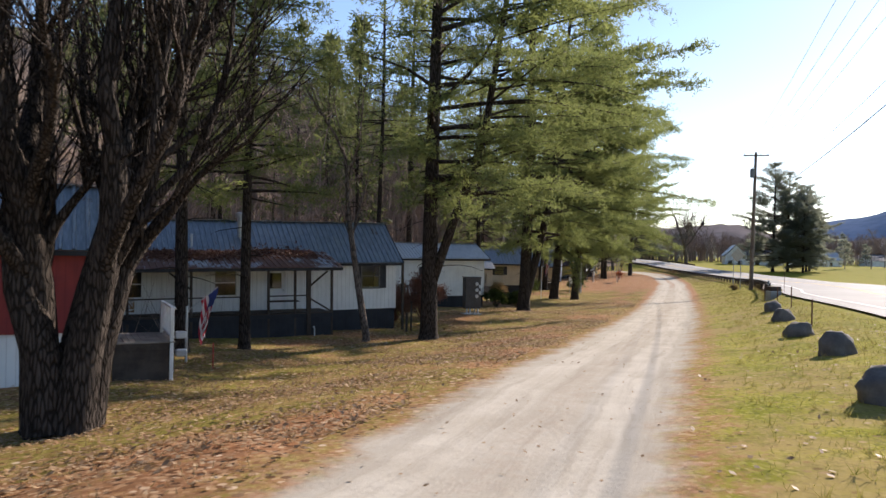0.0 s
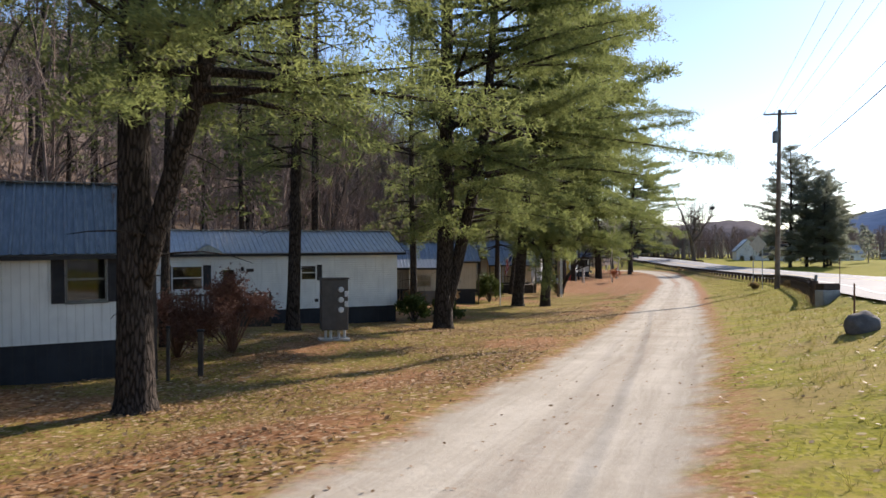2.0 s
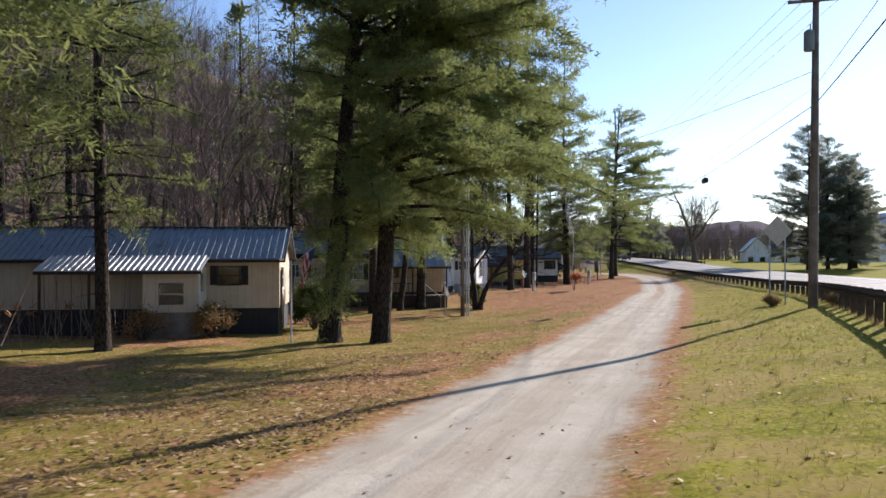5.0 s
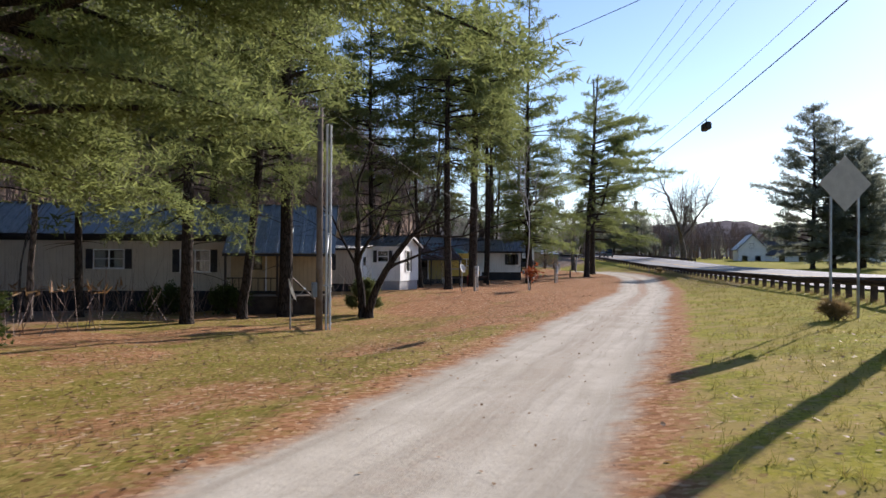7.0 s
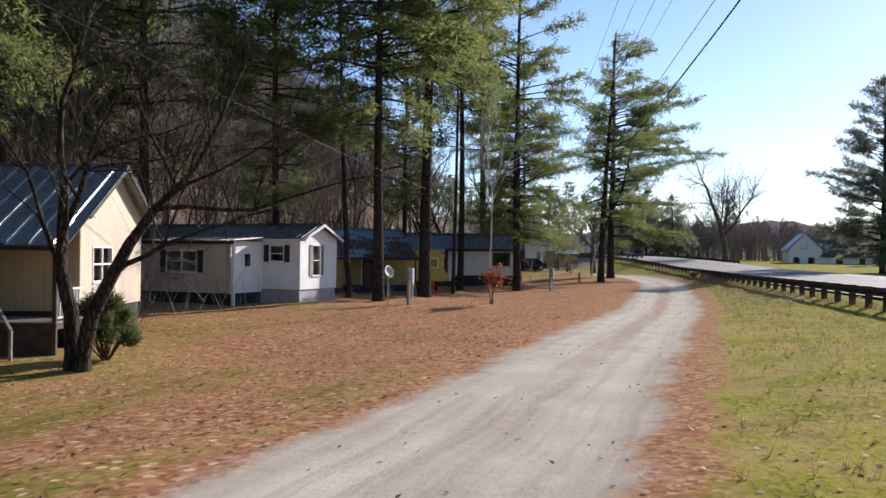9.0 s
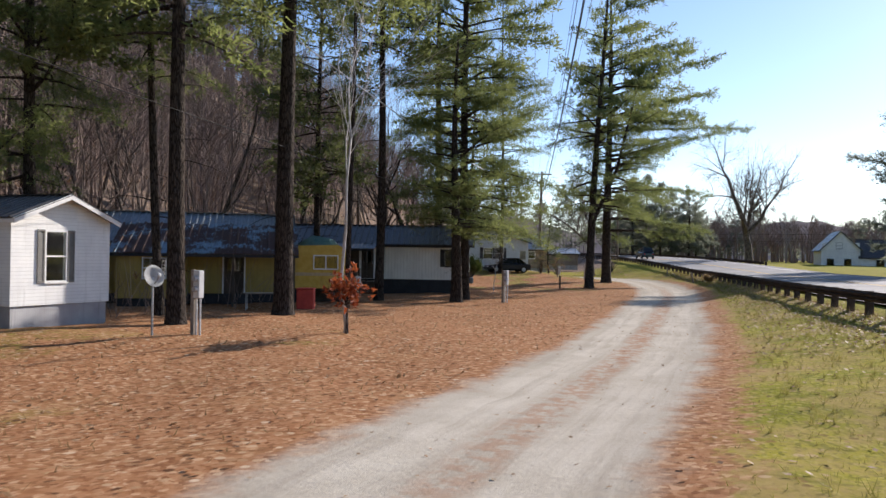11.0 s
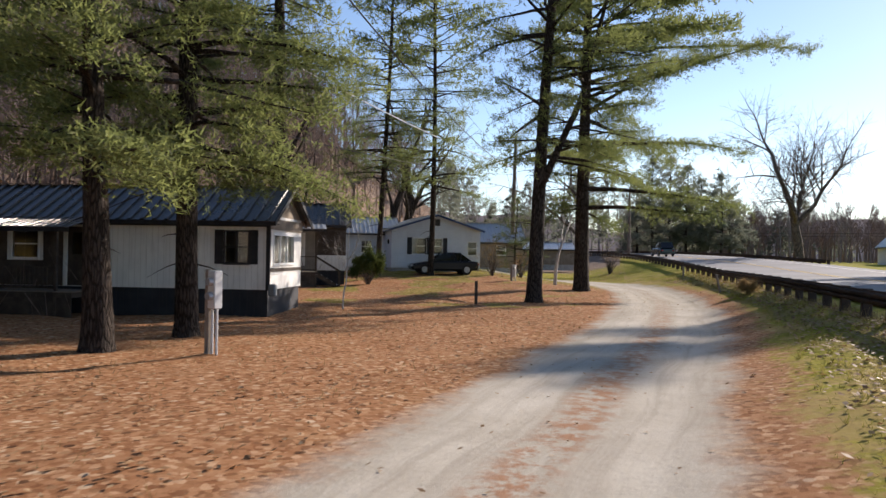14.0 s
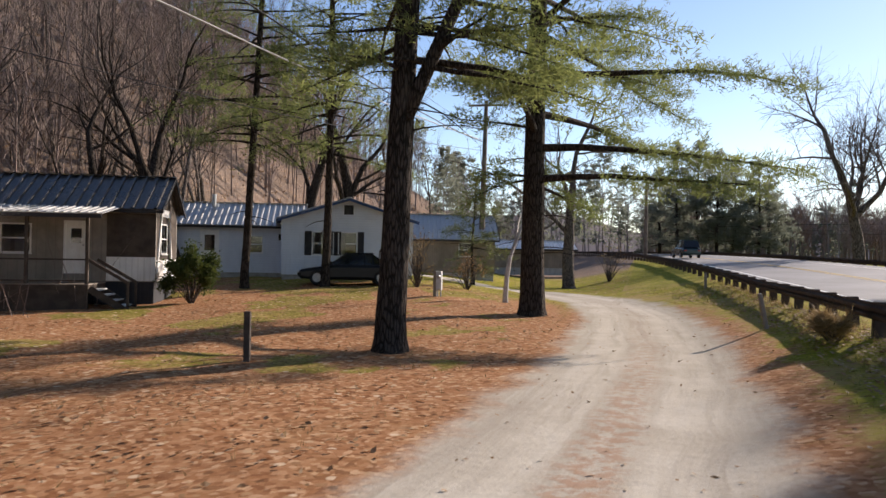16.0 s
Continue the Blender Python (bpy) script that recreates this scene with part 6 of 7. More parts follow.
# ---- vehicles ----
def car(name, x, y, yaw, label, paint, suv=False, z=None):
    t = thing(name, pose(x, y, gz(x, y) if z is None else z, 0, 0, yaw), label, "car", "cars")
    ln, w = (4.5, 1.8)
    h = 1.68 if suv else 1.45
    belt = 0.98 if suv else 0.9
    # lower body as rounded sections along the length
    secs = [(-2.25, 0.45, 0.72, 0.72), (-2.15, 0.3, 0.86, 0.84), (-1.5, 0.24, belt, 0.9), (0.6, 0.24, belt, 0.9), (1.2, 0.24, belt - 0.08, 0.9), (2.1, 0.28, belt - 0.22, 0.84), (2.25, 0.42, belt - 0.36, 0.72)]
    bm = bmesh.new()
    rings = []
    for sx, z0, z1, hw in secs:
        pts = [(-hw * 0.92, z0), (hw * 0.92, z0), (hw, z0 + 0.12), (hw, z1 - 0.12), (hw * 0.9, z1), (-hw * 0.9, z1), (-hw, z1 - 0.12), (-hw, z0 + 0.12)]
        rings.append([bm.verts.new((sx, a, b)) for a, b in pts])
    for r0, r1 in zip(rings, rings[1:]):
        for i in range(8):
            bm.faces.new((r0[i], r0[(i + 1) % 8], r1[(i + 1) % 8], r1[i]))
    bm.faces.new(rings[0][::-1])
    bm.faces.new(rings[-1])
    body = part("body", bm, paint, t, smooth=False)
    # cabin: glass band and roof
    bx = (-2.05, -1.75, 0.15, 0.95) if suv else (-1.75, -1.05, 0.1, 0.95)
    bm = bmesh.new()
    lo = [bm.verts.new((a, b, belt + 0.004)) for a, b in ((bx[0], -0.78), (bx[3], -0.78), (bx[3], 0.78), (bx[0], 0.78))]
    hi = [bm.verts.new((a, b, h - 0.06)) for a, b in ((bx[1], -0.62), (bx[2], -0.62), (bx[2], 0.62), (bx[1], 0.62))]
    for i in range(4):
        bm.faces.new((lo[i], lo[(i + 1) % 4], hi[(i + 1) % 4], hi[i]))
    bm.faces.new(hi)
    bm.faces.new(lo[::-1])
    part("glazing", bm, "car_glass", t, "dark car windows")
    part("roof", boxed(bx[1] - 0.03, bx[2] + 0.03, -0.64, 0.64, h - 0.058, h, bevel=0.025), paint, t)
    for s in (-1, 1):
        for px in (bx[1] + 0.02, (bx[1] + bx[2]) / 2 - 0.2, bx[2]):
            bm = bmesh.new()
            beam(bm, (px + (0.0 if px < bx[2] else 0.75), s * 0.79, belt), (px, s * 0.635, h - 0.05), 0.05, 0.04)
            part("pillar", bm, paint, t)
        part("mirror", boxed(0.72, 0.86, s * 0.98 - 0.07, s * 0.98 + 0.07, belt, belt + 0.13, bevel=0.03), paint, t)
        part("tail_lamp", boxed(-2.262, -2.18, s * 0.62 - 0.12, s * 0.62 + 0.12, 0.62, 0.75, bevel=0.02), "lamp_red", t, "red tail lamp")
        part("headlamp", boxed(2.16, 2.262, s * 0.6 - 0.14, s * 0.6 + 0.14, 0.52, 0.62, bevel=0.02), "light_grey", t, "clear headlamp")
        for wx in (-1.4, 1.4):
            bm = bmesh.new()
            tube(bm, [Vector((wx, s * 0.72, 0.33)), Vector((wx, s * 0.74, 0.33)), Vector((wx, s * 0.9, 0.33)), Vector((wx, s * 0.92, 0.33))], [0.3, 0.33, 0.33, 0.3], 20)
            wh = part("wheel", bm, "rubber", t)
            part("rim", rod((wx, s * 0.905, 0.33), (wx, s * 0.93, 0.33), 0.2, 14), "steel", wh)


car("parked_car", 13.9, 168.6, 205, "black hatchback parked on the leaf-strewn drive", "car_dark")
car("suv", 30.4, 213.0, 102, "dark green sport utility car on the highway", "car_green", True, z=float(tab(HIGH_Z, 213.0)) + 0.06 + PAVE_TILT * 6)


def camper(x, y, yaw):
    t = place("camper_trailer", x, y, "old yellow camper trailer with slanted front and white windows", "camper trailer", yaw)
    prof = [(-3.7, 0.75), (-3.8, 1.4), (-3.5, 2.75), (-0.5, 2.85), (0.05, 2.6), (-0.12, 1.9), (0.25, 1.0), (0.05, 0.75)]
    bm = bmesh.new()
    a = [bm.verts.new((u, 0, z)) for u, z in prof]
    b = [bm.verts.new((u, 2.2, z)) for u, z in prof]
    bm.faces.new(a)
    bm.faces.new(b[::-1])
    for i in range(len(prof)):
        bm.faces.new((a[i], b[i], b[(i + 1) % len(prof)], a[(i + 1) % len(prof)]))
    bmesh.ops.recalc_face_normals(bm, faces=bm.faces[:])
    part("body", bm, "yellow_paint", t)
    window(t, pose(0, -0.03, 0), -1.6, -0.5, 1.7, 2.3, sashes=2, rail=False, sill=False)
    part("stripe", boxed(-3.5, -0.1, -0.012, -0.002, 1.35, 1.5), "tan_panel", t)
    part("chassis", boxed(-3.5, 1.1, 0.3, 1.9, 0.6, 0.74), "weathered_steel", t)
    for v in (0.1, 1.9):
        bm = bmesh.new()
        tube(bm, [Vector((-2.4, v, 0.33)), Vector((-2.4, v + 0.2, 0.33))], [0.33, 0.33], 16)
        part("wheel", bm, "rubber", t)
    part("gas_bottle", rod((0.6, 1.1, 0.75), (0.6, 1.1, 1.3), 0.16, 12), "light_grey", t)


camper(10.0, 130.0, 22)
t = place("tarp_heap", 7.9, 131.6, "green tarp over a tall stack behind the camper", "tarp", 20)
bm = bmesh.new()
bmesh.ops.create_icosphere(bm, subdivisions=3, radius=1)
for v in bm.verts:
    v.co *= 1 + 0.15 * noise.noise(v.co * 2.2)
    v.co.x *= 1.3
    v.co.z = max(v.co.z, -0.2) * 0.9 + 2.4
part("cover", bm, "green_tarp", t, smooth=True)
part("crate", boxed(-1.2, 1.2, -0.8, 0.8, -0.2, 2.3, bevel=0.05), "wood_dark", t)
t = place("work_bench", 8.2, 124.6, "metal-legged table and clutter in front of the cottage", "table", 20)
part("top", boxed(-0.9, 0.9, -0.4, 0.4, 0.7, 0.74, bevel=0.01), "wood_grey", t)
for a, b in itertools.product((-0.8, 0.8), (-0.3, 0.3)):
    part("leg", rod((a, b, -0.1), (a, b, 0.7), 0.02), "light_grey", t)
t = place("cooler_box", 9.8, 125.0, "red storage box beside the table", "storage box", 12)
part("body", boxed(-0.35, 0.35, -0.3, 0.3, -0.02, 0.8, bevel=0.03), "red_paint", t)
part("lid", boxed(-0.37, 0.37, -0.32, 0.32, 0.803, 0.88, bevel=0.02), "red_paint", t)

# ---- buildings further off ----
home("shed", "brown shed with pale ribbed roof behind the lawn", (17.0, 186.5), 20, 0.1, 6.0, 4.5, 0.05, 2.5, 4.0, roof="roof_pale", wall="grey_wood", trim="trim_black", category="shed", group="sheds", front=[(-2.4, -1.6, 1.2, 2.0)], skirt_mat="concrete", over=0.4)
home("shed", "low grey shed beyond the lawn", (20.5, 205), 18, 0.3, 9.0, 4.0, 0.05, 1.8, 2.5, roof="roof_galv", wall="grey_wood", trim="trim_black", category="shed", group="sheds", skirt_mat="concrete")
home("farmhouse", "grey-white farmhouse with a steep bright metal roof beyond the highway", (61.8, 235.0), -98, -0.3, 9, 6.0, 0.3, 4.0, 7.0, roof="roof_galv", wall="white_vinyl", trim="shutter_dark", category="house", group="far houses", ends=[(0.9, 1.9, 0.9, 2.2, dict(casing="shutter_dark")), (3.6, 4.6, 0.9, 2.2, dict(casing="shutter_dark")), (2.3, 3.2, 4.0, 5.0, dict(casing="shutter_dark"))], skirt_mat="concrete", over=0.4)
home("farmhouse_wing", "grey-white wing of the farmhouse with low dark roof", (77.6, 232.6), -9, -0.3, 10.0, 6, 0.3, 2.7, 5.6, roof="roof_dark", wall="white_vinyl", trim="shutter_dark", category="house", group="far houses", front=[(-7.5, -6.4, 1.0, 2.1, dict(casing="shutter_dark")), (-3.5, -2.6, 1.0, 2.1, dict(casing="shutter_dark"))], skirt_mat="concrete")
home("far_house", "small white house far beyond the highway", (96, 236), 10, -0.3, 13, 7, 0.3, 3.0, 5.4, roof="roof_galv", wall="white_vinyl", trim="trim_white", category="house", group="far houses", front=[(-9, -8, 1.2, 2.3), (-4, -3, 1.2, 2.3)], skirt_mat="concrete")
home("far_house", "long low white house far beyond the highway", (128, 250), 6, -0.3, 18, 8, 0.3, 3.0, 5.0, roof="roof_dark", wall="white_vinyl", trim="trim_white", category="house", group="far houses", front=[(-14, -13, 1.2, 2.3), (-6, -5, 1.2, 2.3)], skirt_mat="concrete")

FAR_PINES = ((59.8, 185.6, 0.96), (64.5, 189.6, 0.9), (69.2, 191.0, 0.77), (66.6, 185.5, 0.69), (71.6, 195.0, 0.75))
# ---- trees along the lane ----
def lane_pine(seed, x, y, height, girth, crown0, reach, label, yaw=0, **kw):
    return put_tree("pine_tree", pine_meshes(seed, height, girth, crown0, reach, **kw), x, y, label, LANE_PINE, yaw=yaw)


EAST = (8, 0.75)
lane_pine(21, -11.5, 24.6, 23, 0.48, 6.2, 4.0, "slim dark pine standing in front of the porch", density=1.0)
lane_pine(22, -10.1, 26.9, 22, 0.42, 6.0, 4.2, "slim dark pine in front of the porch", density=1.1, lean=(0.01, 0.0))
lane_pine(23, -3.75, 31.8, 29, 0.74, 6.4, 5.4, "stout white pine with low forking limbs by the lane", bias=EAST, dead=7, fork=(2.2, (2.3, -0.4), 0.7), density=1.1)
lane_pine(24, -7.9, 41.4, 23, 0.32, 8.5, 2.5, "slim sunlit pine trunk behind the red shrub", density=0.7)
lane_pine(25, -5.6, 47.6, 27, 0.56, 7.0, 3.6, "tall dark pine beside the white home", density=0.8)
lane_pine(26, 0.2, 50.2, 29, 0.82, 4.8, 5.6, "double-trunked white pine leaning over the lane", bias=EAST, lean=(0.02, 0), fork=(0.5, (1.8, 0.3), 0.85), density=1.35)
lane_pine(27, -3.8, 68.0, 24, 0.5, 4.6, 3.8, "white pine between two homes", density=0.8)
lane_pine(28, 3.2, 71.9, 27, 0.84, 4.3, 5.0, "white pine with boughs drooping over the lane", bias=EAST, lean=(0.09, 0), density=1.75, sag=0.3, whorl=0.55)
lane_pine(29, 5.25, 71.9, 26, 0.72, 4.2, 4.5, "white pine with boughs drooping over the lane", bias=EAST, lean=(0.06, 0), density=1.8, sag=0.28, whorl=0.5)
lane_pine(30, 1.1, 89.6, 26, 0.5, 5.0, 4.0, "white pine close in front of a cream home", density=1.3, coarse=9.0)
lane_pine(31, 2.3, 92.3, 24, 0.42, 6.0, 3.0, "leaning pine in front of a cream home", lean=(0.08, 0.0), density=1.05)
lane_pine(32, 3.1, 95.2, 29, 0.66, 6.5, 4.1, "straight tall pine in front of a cream home", density=1.3, coarse=9.0)
lane_pine(33, 2.6, 117.6, 26, 0.46, 5.0, 5.0, "pine at the corner of the small pale home", density=1.3, coarse=9.0)
lane_pine(34, 8.6, 116.8, 27, 0.58, 9.5, 5.0, "dark pine beside the electric meter", density=1.3, coarse=9.0)
lane_pine(35, 6.2, 119.8, 24, 0.34, 9.0, 3.0, "slim leaning pine by the cottage", lean=(-0.05, 0), density=1.05)
lane_pine(36, 10.25, 121.7, 29, 0.74, 13.0, 4.6, "big dark pine in front of the yellow cottage", density=1.3, coarse=9.0)
lane_pine(37, 11.2, 126.5, 27, 0.24, 14, 3.6, "pine between cottage and white home", density=1.05)
lane_pine(38, 10.6, 133.4, 27, 0.5, 13.5, 3.4, "pine in front of the white home", density=1.05)
lane_pine(39, 14.7, 133.4, 14, 0.6, 3.9, 3.7, "full low-branched white pine by the lane", bias=(8, 0.35), density=1.3, sag=0.15, whorl=0.6)
lane_pine(40, 14.6, 137.0, 29, 0.56, 4.6, 4.6, "white pine close in front of the white home", density=1.45, sag=0.2)
lane_pine(41, 21.7, 152.2, 24, 0.66, 6.4, 5.4, "tall white pine leaning over the bend of the lane", bias=(20, 0.3), lean=(0.045, 0), whorl=0.85, fork=(5.0, (1.7, 0.2), 0.6), density=1.15, rough_tip=0.3, dead=14)
lane_pine(42, 23.3, 162.2, 26, 0.84, 4.6, 6.5, "tall white pine with long level boughs at the bend", bias=(0, 0.6), whorl=0.85, density=1.6, rough_tip=0.22, dead=12)
lane_pine(43, 10.3, 166.0, 27, 0.36, 6.5, 3.6, "slim tall pine in front of the pale blue cottage", lean=(0.03, 0.0), density=0.95)
lane_pine(44, 13.4, 167.2, 27, 0.38, 6.0, 3.8, "slim tall pine in front of the pale blue cottage", density=0.95)
lane_pine(45, 10.3, 151.0, 30, 0.7, 12.0, 3.4, "big pine behind the white home", density=0.95)
put_tree("stout_tree", bare_meshes(46, 15, 0.8, spread=0.66, levels=4, first=0.42, split=3, up=0.05), 22.2, 184.0, "stout old tree with long drooping bare limbs on the lawn", "bare trees")
lane_pine(47, 17.5, 178.0, 6, 0.2, 0.9, 1.8, "young dark pine by the shed", needle="needles_dark", density=1.0, whorl=0.45)

put_tree("old_tree", bare_meshes(51, 15, 1.0, spread=0.42, levels=4, stems=5, material="bark_pine", first=0.33, split=3, up=0.9), -7.8, 12.2, "old many-stemmed tree with dark bare limbs", "bare trees", sink=0.25)
put_tree("sapling", bare_meshes(52, 13, 0.32, spread=0.3, levels=3, first=0.5, split=2, lean=(-0.1, 0.05)), -6.2, 30.2, "thin grey leaning bare tree in front of the porch", "bare trees")
put_tree("crooked_tree", bare_meshes(53, 9, 0.36, spread=0.5, levels=4, stems=2, first=0.3, split=3, lean=(0.12, 0), material="bark_pine"), 7.2, 94.3, "crooked bare tree forking near the ground", "bare trees", scale=1.45)
put_tree("birch_tree", bare_meshes(54, 10, 0.11, spread=0.42, levels=3, material="bark_birch", first=0.55, split=4, up=0.6), 14.6, 115.6, "thin white-barked birch without leaves", "bare trees")
put_tree("maple_sapling", bare_meshes(55, 2.3, 0.05, spread=0.75, levels=3, first=0.22, split=4, up=0.25, leaf=("red_leaf", 130, 3)), 14.7, 115.4, "small maple with the last red leaves", "sapling", scale=1.6)
put_tree("leaning_birch", bare_meshes(56, 4.4, 0.22, spread=0.25, levels=2, material="bark_birch", first=0.75, split=1, lean=(0.18, 0.0)), 21.4, 167.0, "leaning pale birch on the lawn", "bare trees")
put_tree("bare_shrub_tree", bare_meshes(57, 4.0, 0.07, spread=0.5, levels=4, material="bark_birch", first=0.4, split=3), 15.2, 146.5, "thin pale bare sapling by the home's end", "bare trees")

# ---- wooded hillside behind the homes ----
rng = np.random.default_rng(5)
forest_pines = [pine_meshes(60 + i, 24 + i, 0.42 + 0.04 * i, 5.5 + 1.6 * i, 3.8, whorl=1.0, per=4, needle="needles_dark", density=0.24, dead=6, needle_len=0.6, width=0.17, per_tuft=5, rough_tip=0.3, coarse=99, sides=3) for i in range(4)]
thick_pines = [pine_meshes(160 + i, 25, 0.5, 7.5, 4.6, whorl=0.8, needle="needles_dark", density=0.6, dead=12, needle_len=0.42, width=0.12, per_tuft=5, coarse=99) for i in range(2)]
forest_bare = [bare_meshes(70 + i, 19 + 2 * i, 0.34 + 0.03 * i, spread=0.34, levels=3, first=0.42, split=3, up=0.8, material="bark_grey") for i in range(4)]
twiggy = [bare_meshes(76 + i, 13 + i, 0.2, spread=0.42, levels=4, first=0.36, split=2, up=0.8) for i in range(3)]
thin_bare = [bare_meshes(80 + i, 9 + i, 0.1, spread=0.35, levels=3, first=0.4, split=2, up=0.8) for i in range(3)]
HOMES = [(o.location.copy(), o.rotation_euler.z) for o in scene.objects if o.name.startswith(("mobile_home", "cottage")) and o.parent is None]


def clear_of_homes(x, y, margin=1.2, front=2.5):
    for loc, rz in HOMES:
        dx, dy = x - loc.x, y - loc.y
        u, v = dx * math.cos(rz) + dy * math.sin(rz), -dx * math.sin(rz) + dy * math.cos(rz)
        if -25 < u < margin and -front < v < 7.2 + margin:
            return False
    return True


placed = []
for k in range(4000):
    y = rng.uniform(-6, 265)
    back = rng.uniform(0, 1) ** 0.9
    x = float(np.interp(y, [p[1] for p in LANE[:18]], [p[0] for p in LANE[:18]])) - 19 - 50 * back
    if y > 150:
        x -= 12
    if not clear_of_homes(x, y) or any((x - a) ** 2 + (y - b) ** 2 < 2.6 ** 2 for a, b in placed):
        continue
    placed.append((x, y))
    n = len(placed)
    thick = y < 104
    r = rng.random()
    if r < (0.62 if thick else 0.16 if y < 150 else 0.05):
        put_tree("forest_pine", forest_pines[n % 4], x, y, "tall straight pine with bare lower trunk on the hillside", WOOD, rng.uniform(0, 360), rng.uniform(0.85, 1.15))
    elif r < 0.85:
        put_tree("forest_tree", forest_bare[n % 4], x, y, "tall leafless hardwood on the wooded hillside", WOOD, rng.uniform(0, 360), rng.uniform(0.8, 1.15))
    else:
        put_tree("forest_sapling", thin_bare[n % 3], x, y, "thin leafless sapling on the hillside", WOOD, rng.uniform(0, 360), rng.uniform(0.8, 1.2))
    if n >= 215:
        break

for k in range(900):
    y = rng.uniform(20, 172)
    x = float(np.interp(y, [q[1] for q in LANE[:18]], [q[0] for q in LANE[:18]])) - rng.uniform(14, 23)
    if not clear_of_homes(x, y, 7, 9) or any((x - a) ** 2 + (y - b) ** 2 < 2.6 ** 2 for a, b in placed):
        continue
    placed.append((x, y))
    n = len(placed)
    if n % 5 < 2:
        put_tree("forest_pine", forest_pines[n % 4], x, y, "tall straight pine between the homes", WOOD, rng.uniform(0, 360), rng.uniform(0.75, 1.0))
    else:
        put_tree("forest_tree", twiggy[n % 3], x, y, "leafless twiggy tree between the homes", WOOD, rng.uniform(0, 360), rng.uniform(0.7, 1.1))
    if n >= 215 + 40:
        break

for k in range(700):
    y = rng.uniform(88, 190)
    x = float(np.interp(y, [q[1] for q in LANE[:18]], [q[0] for q in LANE[:18]])) - rng.uniform(22, 42)
    if not clear_of_homes(x, y, 1.5, 4) or any((x - a) ** 2 + (y - b) ** 2 < 2.2 ** 2 for a, b in placed):
        continue
    placed.append((x, y))
    n = len(placed)
    if n % 3 == 0 and y < 104:
        put_tree("forest_pine", forest_pines[n % 4], x, y, "tall straight pine at the foot of the hillside", WOOD, rng.uniform(0, 360), rng.uniform(0.95, 1.15))
    else:
        put_tree("forest_tree", twiggy[n % 3], x, y, "tall leafless hardwood at the foot of the hillside", WOOD, rng.uniform(0, 360), rng.uniform(1.3, 1.8))
    if n >= 255 + 80:
        break

for k, (x, y) in enumerate(((5.5, 138.0), (9.2, 139.6), (1.0, 136.5), (2.6, 121.6), (-1.0, 119.0), (-3.5, 124.5), (-6.0, 131.0), (3.5, 149.5), (6.8, 152.0), (0.0, 146.5), (-4.0, 141.0), (-5.5, 107.0), (-8.0, 113.0), (-3.0, 113.8))):
    if clear_of_homes(x, y, 0.6, 0.6) and (y < 116 or k % 3 == 0):
        put_tree("forest_pine", thick_pines[k % 2], x, y, "tall dense pine rising behind the homes", WOOD, 50 * k, 0.9 + 0.02 * k)
big_bare = [bare_meshes(140 + i, 22, 0.78, spread=0.46, levels=4, first=0.27, split=2, up=0.7, material="bark_pine") for i in range(2)]
for k, (x, y) in enumerate(((2.0, 166.5), (4.4, 169.5), (-2.5, 160.5), (6.6, 178.0), (0.0, 173.0), (-6.0, 166.0), (7.5, 184.0))):
    put_tree("forest_tree", big_bare[k % 2], x, y, "big forked leafless tree behind the porch", WOOD, 70 * k, 0.9 + 0.06 * k)

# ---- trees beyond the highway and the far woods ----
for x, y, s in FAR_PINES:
    put_tree("pine_tree", pine_meshes(90 + int(x), 27, 0.8, 2.6, 7.4, whorl=0.8, needle="needles_haze", density=0.85, needle_len=0.42, width=0.1, per_tuft=6, coarse=99, sag=0.1), x, y, "lone tall white pine beyond the highway", "pines beyond the highway", scale=s)
put_tree("bare_oak", bare_meshes(97, 15, 0.58, spread=0.6, levels=4, first=0.3, split=5, up=0.5), 45.6, 213.5, "broad leafless oak beyond the highway", "bare trees", scale=1.95)
put_tree("bare_oak", bare_meshes(98, 13, 0.6, spread=0.55, levels=4, first=0.32, split=4, up=0.6), 47.0, 262.0, "leafless tree at the edge of the far woods", "bare trees", scale=1.1)
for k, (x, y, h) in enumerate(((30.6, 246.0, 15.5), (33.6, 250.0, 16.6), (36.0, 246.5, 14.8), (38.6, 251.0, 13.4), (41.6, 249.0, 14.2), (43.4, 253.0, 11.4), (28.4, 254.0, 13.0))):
    put_tree("pine_tree", pine_meshes(190 + k, h, 0.5, 1.8 + 0.5 * (k % 3), 3.6, whorl=0.7, needle="needles_haze", density=0.75, needle_len=0.4, width=0.11, per_tuft=6, coarse=99, sag=0.15, rough_tip=0.1), x, y, "dense dark pine beyond the highway bend", "pines at the highway bend")


